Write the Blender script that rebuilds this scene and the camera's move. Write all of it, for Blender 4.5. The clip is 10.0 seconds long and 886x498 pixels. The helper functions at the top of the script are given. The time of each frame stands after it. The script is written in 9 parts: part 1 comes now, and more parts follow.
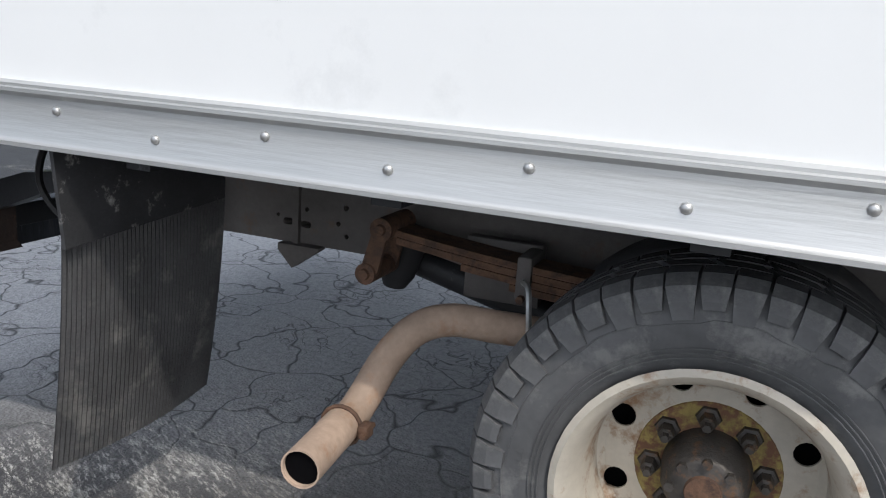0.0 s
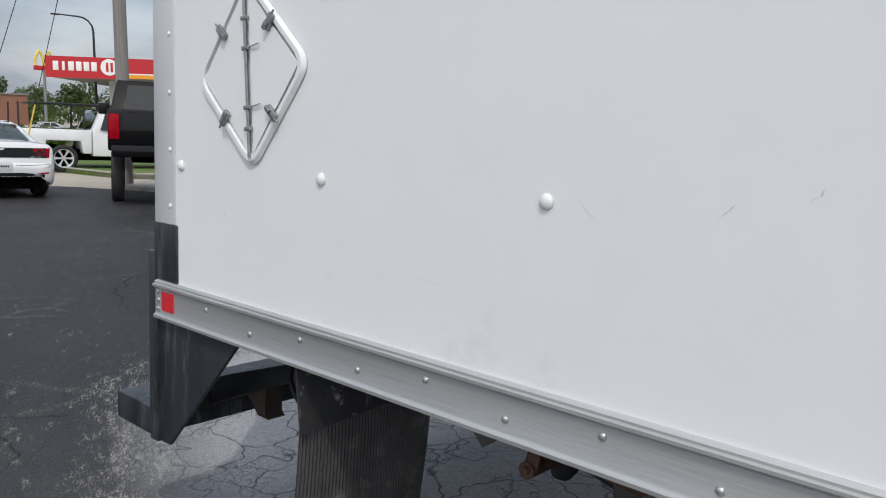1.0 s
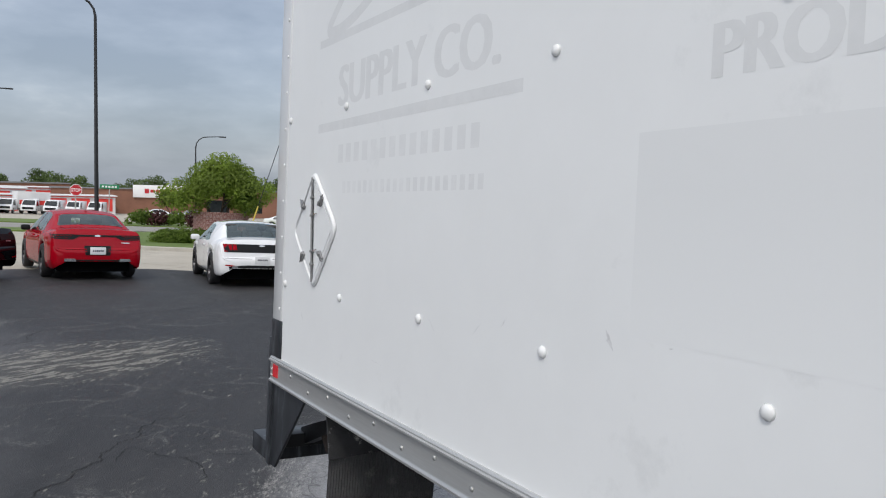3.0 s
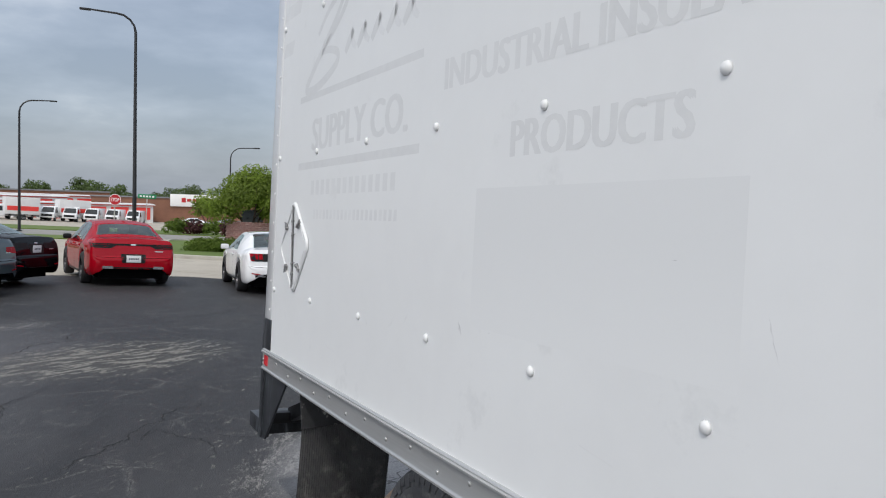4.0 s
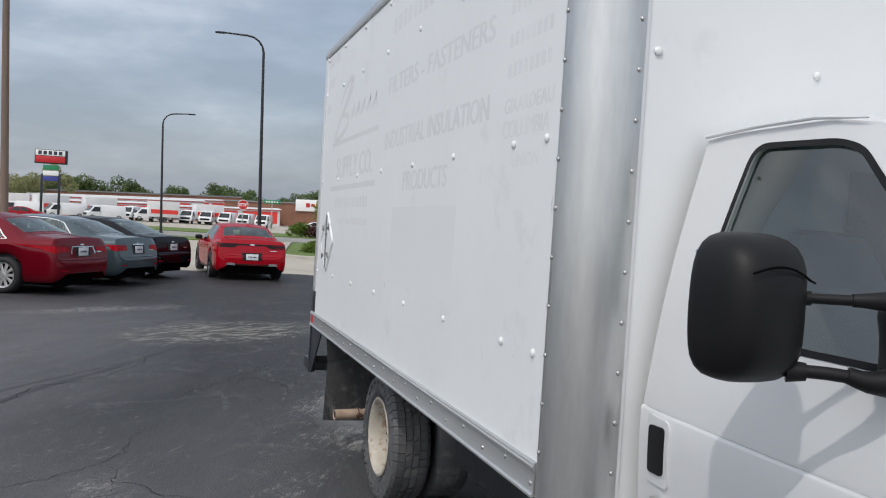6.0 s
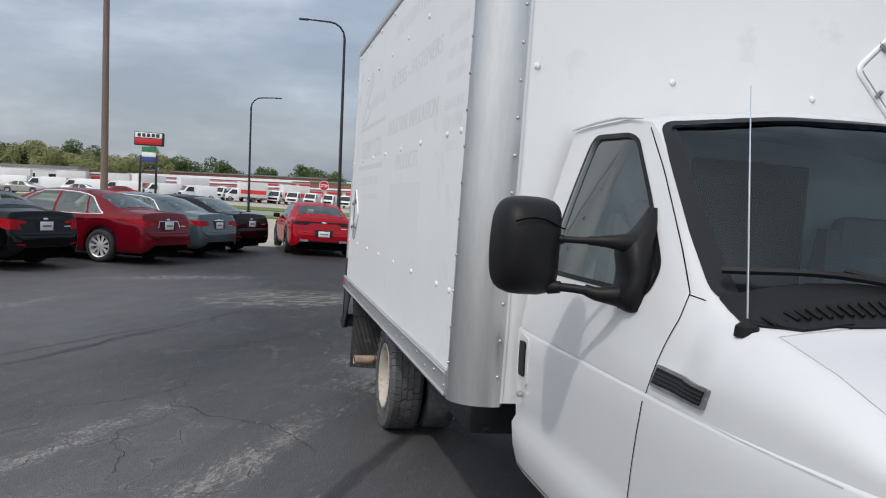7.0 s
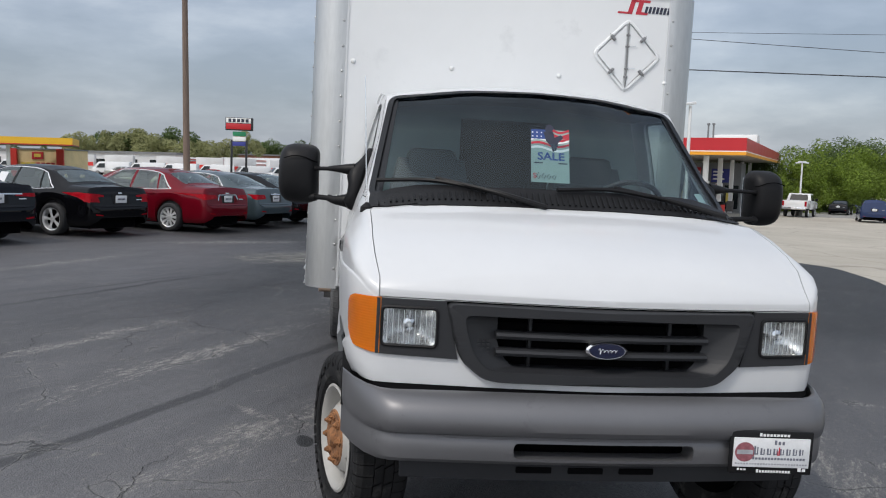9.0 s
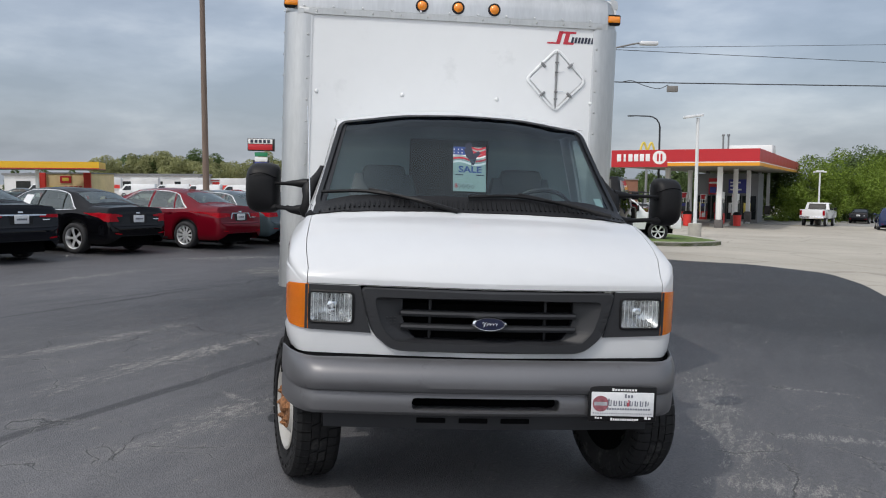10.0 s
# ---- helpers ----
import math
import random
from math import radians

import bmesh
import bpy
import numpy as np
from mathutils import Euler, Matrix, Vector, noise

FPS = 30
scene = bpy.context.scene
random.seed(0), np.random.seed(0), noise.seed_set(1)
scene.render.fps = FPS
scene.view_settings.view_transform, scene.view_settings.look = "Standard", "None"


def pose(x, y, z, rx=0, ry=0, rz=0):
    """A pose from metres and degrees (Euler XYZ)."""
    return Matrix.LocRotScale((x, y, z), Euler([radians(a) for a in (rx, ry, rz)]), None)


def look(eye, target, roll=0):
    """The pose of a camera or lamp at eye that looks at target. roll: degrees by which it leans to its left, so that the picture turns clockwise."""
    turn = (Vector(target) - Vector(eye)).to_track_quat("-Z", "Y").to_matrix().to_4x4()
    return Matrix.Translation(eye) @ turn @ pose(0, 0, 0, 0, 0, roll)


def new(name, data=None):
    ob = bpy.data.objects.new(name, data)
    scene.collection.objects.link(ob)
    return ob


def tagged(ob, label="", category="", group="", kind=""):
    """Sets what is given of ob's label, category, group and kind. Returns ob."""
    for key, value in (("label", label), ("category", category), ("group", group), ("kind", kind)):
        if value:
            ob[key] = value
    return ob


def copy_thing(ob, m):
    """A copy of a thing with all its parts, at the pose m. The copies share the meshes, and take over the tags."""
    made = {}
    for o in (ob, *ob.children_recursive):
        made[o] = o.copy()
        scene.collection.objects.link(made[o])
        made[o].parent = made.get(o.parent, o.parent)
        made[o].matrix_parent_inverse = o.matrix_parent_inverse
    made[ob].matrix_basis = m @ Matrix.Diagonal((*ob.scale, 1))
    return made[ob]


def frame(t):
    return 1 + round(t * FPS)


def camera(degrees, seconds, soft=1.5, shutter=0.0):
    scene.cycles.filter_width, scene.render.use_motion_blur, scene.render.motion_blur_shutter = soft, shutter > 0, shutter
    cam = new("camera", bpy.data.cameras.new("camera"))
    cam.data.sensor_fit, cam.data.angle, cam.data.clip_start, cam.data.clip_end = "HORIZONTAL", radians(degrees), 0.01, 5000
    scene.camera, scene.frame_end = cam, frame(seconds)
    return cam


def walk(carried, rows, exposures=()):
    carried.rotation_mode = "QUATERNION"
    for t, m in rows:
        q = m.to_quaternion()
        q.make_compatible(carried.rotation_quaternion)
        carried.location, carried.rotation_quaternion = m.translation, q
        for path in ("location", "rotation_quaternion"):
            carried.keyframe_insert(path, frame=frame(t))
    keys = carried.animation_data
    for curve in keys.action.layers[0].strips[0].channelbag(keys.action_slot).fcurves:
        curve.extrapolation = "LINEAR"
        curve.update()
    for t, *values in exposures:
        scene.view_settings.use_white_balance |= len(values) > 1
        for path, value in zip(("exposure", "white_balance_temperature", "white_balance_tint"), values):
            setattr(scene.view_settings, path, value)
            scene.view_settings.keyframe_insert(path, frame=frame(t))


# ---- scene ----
cam = camera(58.3, 10.0, soft=1.1)
PATH = [
    (0, (-0.007, -0.103, 1.061), (-0.682, 1.696, 0.504), 4.2),
    (0.5, (0.105, -0.176, 1.231), (-0.932, 1.463, 0.741), 1.9),
    (1, (0.360, -0.206, 1.403), (-0.964, 1.253, 1.059), 1.6),
    (1.5, (0.612, -0.146, 1.472), (-0.910, 1.134, 1.258), 1.2),
    (2, (0.943, -0.226, 1.548), (-0.674, 0.938, 1.378), 1.1),
    (2.5, (1.304, -0.227, 1.583), (-0.380, 0.842, 1.433), 1.0),
    (3, (1.640, -0.201, 1.614), (-0.087, 0.799, 1.486), 1.2),
    (4.5, (3.007, -0.288, 1.716), (1.220, 0.605, 1.621), 1.8),
    (5, (3.534, -0.311, 1.722), (1.720, 0.525, 1.636), 2.0),
    (6.5, (5.098, -0.086, 1.751), (3.18, 0.466, 1.633), 2.3),
    (7, (5.605, 0.097, 1.731), (3.663, 0.552, 1.582), 2.6),
    (7.5, (6.096, 0.395, 1.69), (4.139, 0.765, 1.504), 2.5),
    (8, (6.567, 0.647, 1.673), (4.603, 0.96, 1.462), 2.4),
    (8.5, (7.031, 0.92, 1.637), (5.061, 1.19, 1.417), 1.9),
    (9, (7.482, 1.174, 1.628), (5.507, 1.407, 1.418), 1.3),
    (9.5, (7.917, 1.368, 1.635), (5.937, 1.575, 1.446), 0.8),
    (10, (8.257, 1.587, 1.613), (6.272, 1.76, 1.443), 0.2),
]
walk(cam, [(t, look(eye, target, roll)) for t, eye, target, roll in PATH],
     [(0.0, 0.52), (0.5, 0.28), (1.0, 0.0), (10.0, 0.0)])

# ---- light: hazy sun through thin cloud, grey-blue cloud all round ----
SUN = Vector((0.42, -0.43, 0.80)).normalized()
sun = new("sun", bpy.data.lights.new("sun", "SUN"))
sun.data.energy, sun.data.angle, sun.data.color = 1.4, radians(1.0), (1.0, 0.95, 0.88)
sun.matrix_world = look(SUN * 50, (0, 0, 0))

world = bpy.data.worlds.new("sky")
scene.world = world
world.use_nodes = True
wn, wl = world.node_tree.nodes, world.node_tree.links
wn.clear()


def wnode(kind, **values):
    n = wn.new(kind)
    for k, v in values.items():
        n.inputs[k].default_value = v
    return n


w_out, w_bg = wn.new("ShaderNodeOutputWorld"), wn.new("ShaderNodeBackground")
w_sky = wn.new("ShaderNodeTexSky")
w_sky.sky_type, w_sky.sun_disc = "NISHITA", False
w_sky.sun_elevation, w_sky.sun_rotation = math.asin(SUN.z), math.atan2(SUN.x, SUN.y)
w_sky.dust_density = 3.0
w_dir = wn.new("ShaderNodeTexCoord")
# clouds: stretched flat towards the horizon
w_sep, w_com = wn.new("ShaderNodeSeparateXYZ"), wn.new("ShaderNodeCombineXYZ")
wl.new(w_dir.outputs["Generated"], w_sep.inputs[0])
w_z = wn.new("ShaderNodeMath"); w_z.operation = "MULTIPLY"; w_z.inputs[1].default_value = 3.2
wl.new(w_sep.outputs["X"], w_com.inputs[0]); wl.new(w_sep.outputs["Y"], w_com.inputs[1])
wl.new(w_sep.outputs["Z"], w_z.inputs[0]); wl.new(w_z.outputs[0], w_com.inputs[2])
w_n = wnode("ShaderNodeTexNoise", Scale=3.4, Detail=7.0, Roughness=0.55)
wl.new(w_com.outputs[0], w_n.inputs["Vector"])
w_r = wn.new("ShaderNodeValToRGB")
w_r.color_ramp.elements[0].position, w_r.color_ramp.elements[0].color = 0.38, (0.222, 0.254, 0.308, 1)
w_r.color_ramp.elements[1].position, w_r.color_ramp.elements[1].color = 0.68, (0.47, 0.50, 0.545, 1)
e = w_r.color_ramp.elements.new(0.52); e.color = (0.30, 0.335, 0.395, 1)
wl.new(w_n.outputs["Fac"], w_r.inputs[0])
# the haze brightens towards the sun behind the cloud
w_dot = wn.new("ShaderNodeVectorMath"); w_dot.operation = "DOT_PRODUCT"; w_dot.inputs[1].default_value = SUN
wl.new(w_dir.outputs["Generated"], w_dot.inputs[0])
w_map = wn.new("ShaderNodeMapRange"); w_map.inputs["From Min"].default_value = -0.1; w_map.inputs["From Max"].default_value = 1.0
wl.new(w_dot.outputs["Value"], w_map.inputs["Value"])
w_pow = wn.new("ShaderNodeMath"); w_pow.operation = "POWER"; w_pow.inputs[1].default_value = 1.25
wl.new(w_map.outputs[0], w_pow.inputs[0])
w_glow = wn.new("ShaderNodeMix"); w_glow.data_type = "RGBA"; w_glow.blend_type = "ADD"; w_glow.inputs[0].default_value = 1.0
w_tint = wn.new("ShaderNodeVectorMath"); w_tint.operation = "SCALE"; w_tint.inputs[0].default_value = (0.66, 0.66, 0.66)
wl.new(w_pow.outputs[0], w_tint.inputs["Scale"])
wl.new(w_r.outputs[0], w_glow.inputs[6]); wl.new(w_tint.outputs[0], w_glow.inputs[7])
w_add = wn.new("ShaderNodeMix"); w_add.data_type = "RGBA"; w_add.blend_type = "ADD"; w_add.inputs[0].default_value = 0.05
wl.new(w_glow.outputs[2], w_add.inputs[6]); wl.new(w_sky.outputs[0], w_add.inputs[7])
wl.new(w_add.outputs[2], w_bg.inputs["Color"]); wl.new(w_bg.outputs[0], w_out.inputs[0])
w_bg.inputs["Strength"].default_value = 1.0

# ---- materials ----
def base_material(name):
    m = bpy.data.materials.new(name)
    m.use_nodes = True
    nt = m.node_tree
    return m, nt, nt.nodes["Principled BSDF"]


def noise_node(nt, scale, detail=4.0, rough=0.55, coord="Object", stretch=None):
    tc = nt.nodes.new("ShaderNodeTexCoord")
    n = nt.nodes.new("ShaderNodeTexNoise")
    n.inputs["Scale"].default_value, n.inputs["Detail"].default_value, n.inputs["Roughness"].default_value = scale, detail, rough
    src = tc.outputs[coord]
    if stretch:
        mp = nt.nodes.new("ShaderNodeMapping")
        mp.inputs["Scale"].default_value = stretch
        nt.links.new(src, mp.inputs[0])
        src = mp.outputs[0]
    nt.links.new(src, n.inputs["Vector"])
    return n


def ramp_node(nt, src, stops):
    r = nt.nodes.new("ShaderNodeValToRGB")
    while len(r.color_ramp.elements) < len(stops):
        r.color_ramp.elements.new(0.5)
    for el, (p, c) in zip(r.color_ramp.elements, stops):
        el.position, el.color = p, (*c, 1) if len(c) == 3 else c
    nt.links.new(src, r.inputs[0])
    return r


def mix_node(nt, fac, a, b, blend="MIX"):
    m = nt.nodes.new("ShaderNodeMix")
    m.data_type, m.blend_type = "RGBA", blend
    for sock, v in ((m.inputs[0], fac), (m.inputs[6], a), (m.inputs[7], b)):
        if isinstance(v, (int, float)):
            sock.default_value = v
        elif isinstance(v, tuple):
            sock.default_value = (*v, 1) if len(v) == 3 else v
        else:
            nt.links.new(v, sock)
    return m.outputs[2]


def bump_node(nt, src, strength, dist=0.01):
    b = nt.nodes.new("ShaderNodeBump")
    b.inputs["Strength"].default_value, b.inputs["Distance"].default_value = strength, dist
    nt.links.new(src, b.inputs["Height"])
    return b.outputs[0]


def surf(name, colour, rough=0.5, metal=0.0, var=0.12, scale=3.0, fine=45.0, bump=0.0, coat=0.0, dirt=None, dirt_at=0.62, stretch=None, rvar=0.1, spec=0.5, dist=0.01):
    """A surface with broad and fine variation, and a second colour in stains."""
    m, nt, p = base_material(name)
    a, b = noise_node(nt, scale, 5, 0.6, stretch=stretch), noise_node(nt, fine, 3, 0.6, stretch=stretch)
    dark, light = tuple(c * (1 - var) for c in colour), tuple(min(1, c * (1 + var)) for c in colour)
    col = ramp_node(nt, a.outputs["Fac"], [(0.3, dark), (0.7, light)]).outputs[0]
    g = ramp_node(nt, b.outputs["Fac"], [(0.3, (1 - var * 0.6,) * 3), (0.7, (1, 1, 1))]).outputs[0]
    col = mix_node(nt, 1.0, col, g, "MULTIPLY")
    if dirt:
        d = noise_node(nt, scale * 2.3, 8, 0.68, stretch=stretch)
        f = ramp_node(nt, d.outputs["Fac"], [(dirt_at - 0.06, (0, 0, 0)), (dirt_at + 0.06, (1, 1, 1))]).outputs[0]
        col = mix_node(nt, f, col, dirt)
    nt.links.new(col, p.inputs["Base Color"])
    rr = nt.nodes.new("ShaderNodeMapRange")
    rr.inputs["To Min"].default_value, rr.inputs["To Max"].default_value = max(0.02, rough - rvar), min(1, rough + rvar)
    nt.links.new(a.outputs["Fac"], rr.inputs["Value"])
    nt.links.new(rr.outputs[0], p.inputs["Roughness"])
    p.inputs["Metallic"].default_value, p.inputs["Coat Weight"].default_value, p.inputs["Coat Roughness"].default_value = metal, coat, 0.04
    p.inputs["Specular IOR Level"].default_value = spec
    if bump:
        nt.links.new(bump_node(nt, b.outputs["Fac"], bump, dist), p.inputs["Normal"])
    return m


def glass(name, tint=(0.75, 0.82, 0.80), rough=0.0, gloss=0.032, sheen=(1, 1, 1)):
    """A thin pane: clear tinted body, mirror gloss by Fresnel."""
    m, nt, p = base_material(name)
    nt.nodes.remove(p)
    t, g, f, mx, pw, sc = (nt.nodes.new(k) for k in ("ShaderNodeBsdfTransparent", "ShaderNodeBsdfGlossy", "ShaderNodeLayerWeight", "ShaderNodeMixShader", "ShaderNodeMath", "ShaderNodeMath"))
    t.inputs[0].default_value, g.inputs["Roughness"].default_value, f.inputs[0].default_value = (*tint, 1), rough, 0.5
    pw.operation, pw.inputs[1].default_value = "POWER", 5.0
    sc.operation, sc.inputs[1].default_value, sc.inputs[2].default_value = "MULTIPLY_ADD", 0.90, gloss
    g.inputs["Color"].default_value = (*sheen, 1)
    nt.links.new(f.outputs["Facing"], pw.inputs[0]); nt.links.new(pw.outputs[0], sc.inputs[0])
    nt.links.new(sc.outputs[0], mx.inputs[0]); nt.links.new(t.outputs[0], mx.inputs[1]); nt.links.new(g.outputs[0], mx.inputs[2])
    nt.links.new(mx.outputs[0], nt.nodes["Material Output"].inputs[0])
    return m


def paint(name, colour, flake=0.0, rough=0.42, coat=1.0):
    return surf(name, colour, rough, metal=flake, var=0.05, scale=1.5, fine=30, coat=coat, rvar=0.05, spec=0.0)


M = {}
M["white_paint"] = surf("white_paint", (0.605, 0.615, 0.625), 0.30, var=0.02, scale=2.0, fine=12, coat=0.5, rvar=0.06, dirt=(0.64, 0.64, 0.625), dirt_at=0.70)
M["box_skin"] = surf("box_skin", (0.76, 0.775, 0.78), 0.42, var=0.025, scale=1.1, fine=7, dirt=(0.665, 0.68, 0.685), dirt_at=0.66, bump=0.04, rvar=0.06, dist=0.004)
M["ghost"] = surf("ghost_lettering", (0.674, 0.687, 0.693), 0.46, var=0.05, scale=3.0, fine=24, dirt=(0.68, 0.692, 0.697), dirt_at=0.56)
M["ghost_patch"] = surf("ghost_patch", (0.712, 0.727, 0.733), 0.45, var=0.03, scale=2.0, fine=12)
nt = M["ghost_patch"].node_tree
g_tc, g_xyz, g_mr = nt.nodes.new("ShaderNodeTexCoord"), nt.nodes.new("ShaderNodeSeparateXYZ"), nt.nodes.new("ShaderNodeMapRange")
g_mr.inputs["From Min"].default_value, g_mr.inputs["From Max"].default_value = 1.34, 1.62
nt.links.new(g_tc.outputs["Object"], g_xyz.inputs[0]); nt.links.new(g_xyz.outputs["Z"], g_mr.inputs["Value"])
nt.links.new(mix_node(nt, g_mr.outputs[0], (0.752, 0.767, 0.772), (0.715, 0.730, 0.736)), nt.nodes["Principled BSDF"].inputs["Base Color"])
M["ghost_faint"] = surf("ghost_lettering_faint", (0.708, 0.721, 0.728), 0.46, var=0.04, scale=3.0, fine=20, dirt=(0.735, 0.748, 0.754), dirt_at=0.54)
M["alu"] = surf("brushed_aluminium", (0.56, 0.565, 0.56), 0.38, metal=0.70, var=0.10, scale=2.0, fine=30, stretch=(0.25, 4, 4), bump=0.06, rvar=0.12, dirt=(0.52, 0.52, 0.50), dirt_at=0.70)
M["alu_post"] = surf("aluminium_post", (0.55, 0.555, 0.55), 0.33, metal=0.85, var=0.10, scale=2.5, fine=20, stretch=(3, 3, 0.5), rvar=0.08)
M["rivet"] = surf("aluminium_rivet", (0.55, 0.55, 0.54), 0.35, metal=0.8, var=0.2, scale=40, fine=200)
M["rivet_white"] = surf("painted_rivet", (0.76, 0.77, 0.77), 0.35, var=0.06, scale=30, fine=200, dirt=(0.5, 0.48, 0.45), dirt_at=0.72)
M["black_steel"] = surf("black_steel", (0.018, 0.019, 0.022), 0.5, var=0.35, scale=6, fine=60, bump=0.1, dirt=(0.10, 0.105, 0.11), dirt_at=0.66, rvar=0.15)
M["step_steel"] = surf("worn_black_steel", (0.045, 0.050, 0.058), 0.38, metal=0.3, var=0.5, scale=3, fine=60, stretch=(3, 3, 0.5), dirt=(0.11, 0.125, 0.14), dirt_at=0.60, rvar=0.15)
M["trim_grey"] = surf("charcoal_plastic", (0.025, 0.026, 0.029), 0.50, var=0.08, scale=4, fine=300, bump=0.12, rvar=0.06, dist=0.002, spec=0.35)
M["bulkhead_door"] = surf("brown_black_vinyl", (0.080, 0.066, 0.062), 0.7, var=0.15, scale=5, fine=90)
M["front_rim"] = surf("white_front_wheel", (0.39, 0.38, 0.355), 0.42, var=0.08, scale=6, fine=60, dirt=(0.30, 0.19, 0.11), dirt_at=0.66, bump=0.08)
# arch liner colour, with the shade of the wheel arch painted in
M["liner_shade"] = surf("shade_black_liner", (0.012, 0.012, 0.013), 0.85, var=0.3, scale=6, fine=60, bump=0.2, spec=0.1)
M["bumper"] = surf("painted_bumper", (0.150, 0.150, 0.157), 0.42, metal=0.50, var=0.06, scale=3, fine=200, rvar=0.05, dirt=(0.09, 0.09, 0.095), dirt_at=0.68)
M["black_plastic"] = surf("black_plastic", (0.010, 0.010, 0.011), 0.46, var=0.2, scale=5, fine=350, bump=0.2, rvar=0.08, spec=0.2, dist=0.002)
# near-black for gaps, joints and backings: the shade inside put into colour
M["void"] = surf("dark_gap_shade", (0.003, 0.003, 0.0035), 0.9, var=0.3, spec=0.05)
# grey for the thin line of shade painted along the body crease
M["crease"] = surf("crease_shade", (0.42, 0.43, 0.44), 0.6, var=0.15, scale=9)
M["frit"] = surf("black_frit", (0.010, 0.011, 0.013), 0.30, var=0.1, spec=0.25)
M["rubber"] = surf("tyre_rubber", (0.096, 0.098, 0.102), 0.66, var=0.26, scale=5, fine=70, bump=0.2, dirt=(0.155, 0.155, 0.153), dirt_at=0.57, dist=0.003)
# darker copy of the tyre rubber: shade on the front tyres put into colour
M["rubber_front_shade"] = surf("shaded_front_rubber", (0.019, 0.019, 0.020), 0.75, spec=0.2, var=0.3, scale=5, fine=70, bump=0.2, dirt=(0.055, 0.054, 0.052), dirt_at=0.60, dist=0.003)
M["rubber_dark"] = surf("tyre_rubber_dark", (0.022, 0.022, 0.024), 0.8, var=0.2, scale=5, fine=70, bump=0.15, dist=0.003)
M["flap"] = surf("mud_flap_rubber", (0.13, 0.13, 0.133), 0.62, var=0.40, scale=4, fine=160, bump=0.3, dirt=(0.24, 0.235, 0.225), dirt_at=0.60, dist=0.004)
M["flap_plate"] = surf("gritty_hanger_plate", (0.040, 0.041, 0.044), 0.5, var=0.35, scale=9, fine=120, bump=0.3, dirt=(0.40, 0.395, 0.38), dirt_at=0.66, dist=0.003)
M["wheel_white"] = surf("chipped_white_wheel", (0.50, 0.46, 0.39), 0.45, var=0.16, scale=6, fine=60, dirt=(0.27, 0.165, 0.095), dirt_at=0.575, bump=0.1)
M["rust"] = surf("rust", (0.125, 0.068, 0.042), 0.85, var=0.4, scale=14, fine=110, bump=0.5, dirt=(0.06, 0.035, 0.025), dirt_at=0.54, dist=0.004)
M["rust_dark"] = surf("dark_rust", (0.040, 0.027, 0.022), 0.8, var=0.4, scale=14, fine=110, bump=0.4, dirt=(0.09, 0.05, 0.032), dirt_at=0.66, dist=0.004)
M["rust_orange"] = surf("bright_rust", (0.30, 0.135, 0.055), 0.85, var=0.35, scale=14, fine=110, bump=0.5, dirt=(0.14, 0.07, 0.035), dirt_at=0.56, dist=0.004)
M["rust_yellow"] = surf("rusty_yellow_centre", (0.30, 0.23, 0.07), 0.7, var=0.3, scale=16, fine=110, bump=0.35, dirt=(0.14, 0.065, 0.035), dirt_at=0.50, dist=0.003)
M["pipe"] = surf("rusted_exhaust_pipe", (0.42, 0.31, 0.235), 0.8, var=0.25, scale=7, fine=90, bump=0.3, dirt=(0.32, 0.19, 0.12), dirt_at=0.60, dist=0.003)
M["hub_grey"] = surf("greasy_hub", (0.075, 0.068, 0.062), 0.55, metal=0.4, var=0.35, scale=14, fine=90, bump=0.25, dirt=(0.16, 0.09, 0.05), dirt_at=0.60)
M["frame_grey"] = surf("chassis_primer", (0.12, 0.11, 0.105), 0.7, var=0.25, scale=5, fine=70, bump=0.15, dirt=(0.13, 0.09, 0.065), dirt_at=0.64)
M["amber"] = surf("amber_lens", (0.90, 0.27, 0.008), 0.18, var=0.06, scale=8, fine=60, coat=0.8)
nt = M["amber"].node_tree
a_tc, a_wave = nt.nodes.new("ShaderNodeTexCoord"), nt.nodes.new("ShaderNodeTexWave")
a_wave.bands_direction, a_wave.inputs["Scale"].default_value, a_wave.inputs["Distortion"].default_value = "Z", 32.0, 0.0
nt.links.new(a_tc.outputs["Object"], a_wave.inputs[0])
nt.links.new(bump_node(nt, a_wave.outputs["Fac"], 0.12, 0.003), nt.nodes["Principled BSDF"].inputs["Normal"])
M["red_lens"] = surf("red_lens", (0.33, 0.003, 0.010), 0.25, var=0.2, scale=8, fine=60, coat=0.15, spec=0.05)
M["red_tape"] = surf("red_reflective_tape", (0.62, 0.02, 0.03), 0.4, var=0.1, scale=20, fine=150)
M["chrome"] = surf("chrome", (0.75, 0.76, 0.78), 0.08, metal=1.0, var=0.04)
M["bright_trim"] = surf("bright_metal_trim", (0.72, 0.73, 0.74), 0.22, metal=0.7, var=0.05)
M["lens_flute"] = surf("pressed_glass_flute", (0.74, 0.76, 0.77), 0.12, var=0.1, scale=20, fine=80, coat=0.5)
M["lens_clear"] = glass("clear_lens", (0.92, 0.94, 0.95))
M["reflector"] = surf("lamp_reflector", (0.72, 0.72, 0.71), 0.16, metal=0.95, var=0.10, scale=30, fine=120, bump=0.5, dist=0.004)
M["windshield"] = glass("windshield_glass", (0.66, 0.76, 0.78), gloss=0.040, sheen=(0.86, 0.95, 1.0))
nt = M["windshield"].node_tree
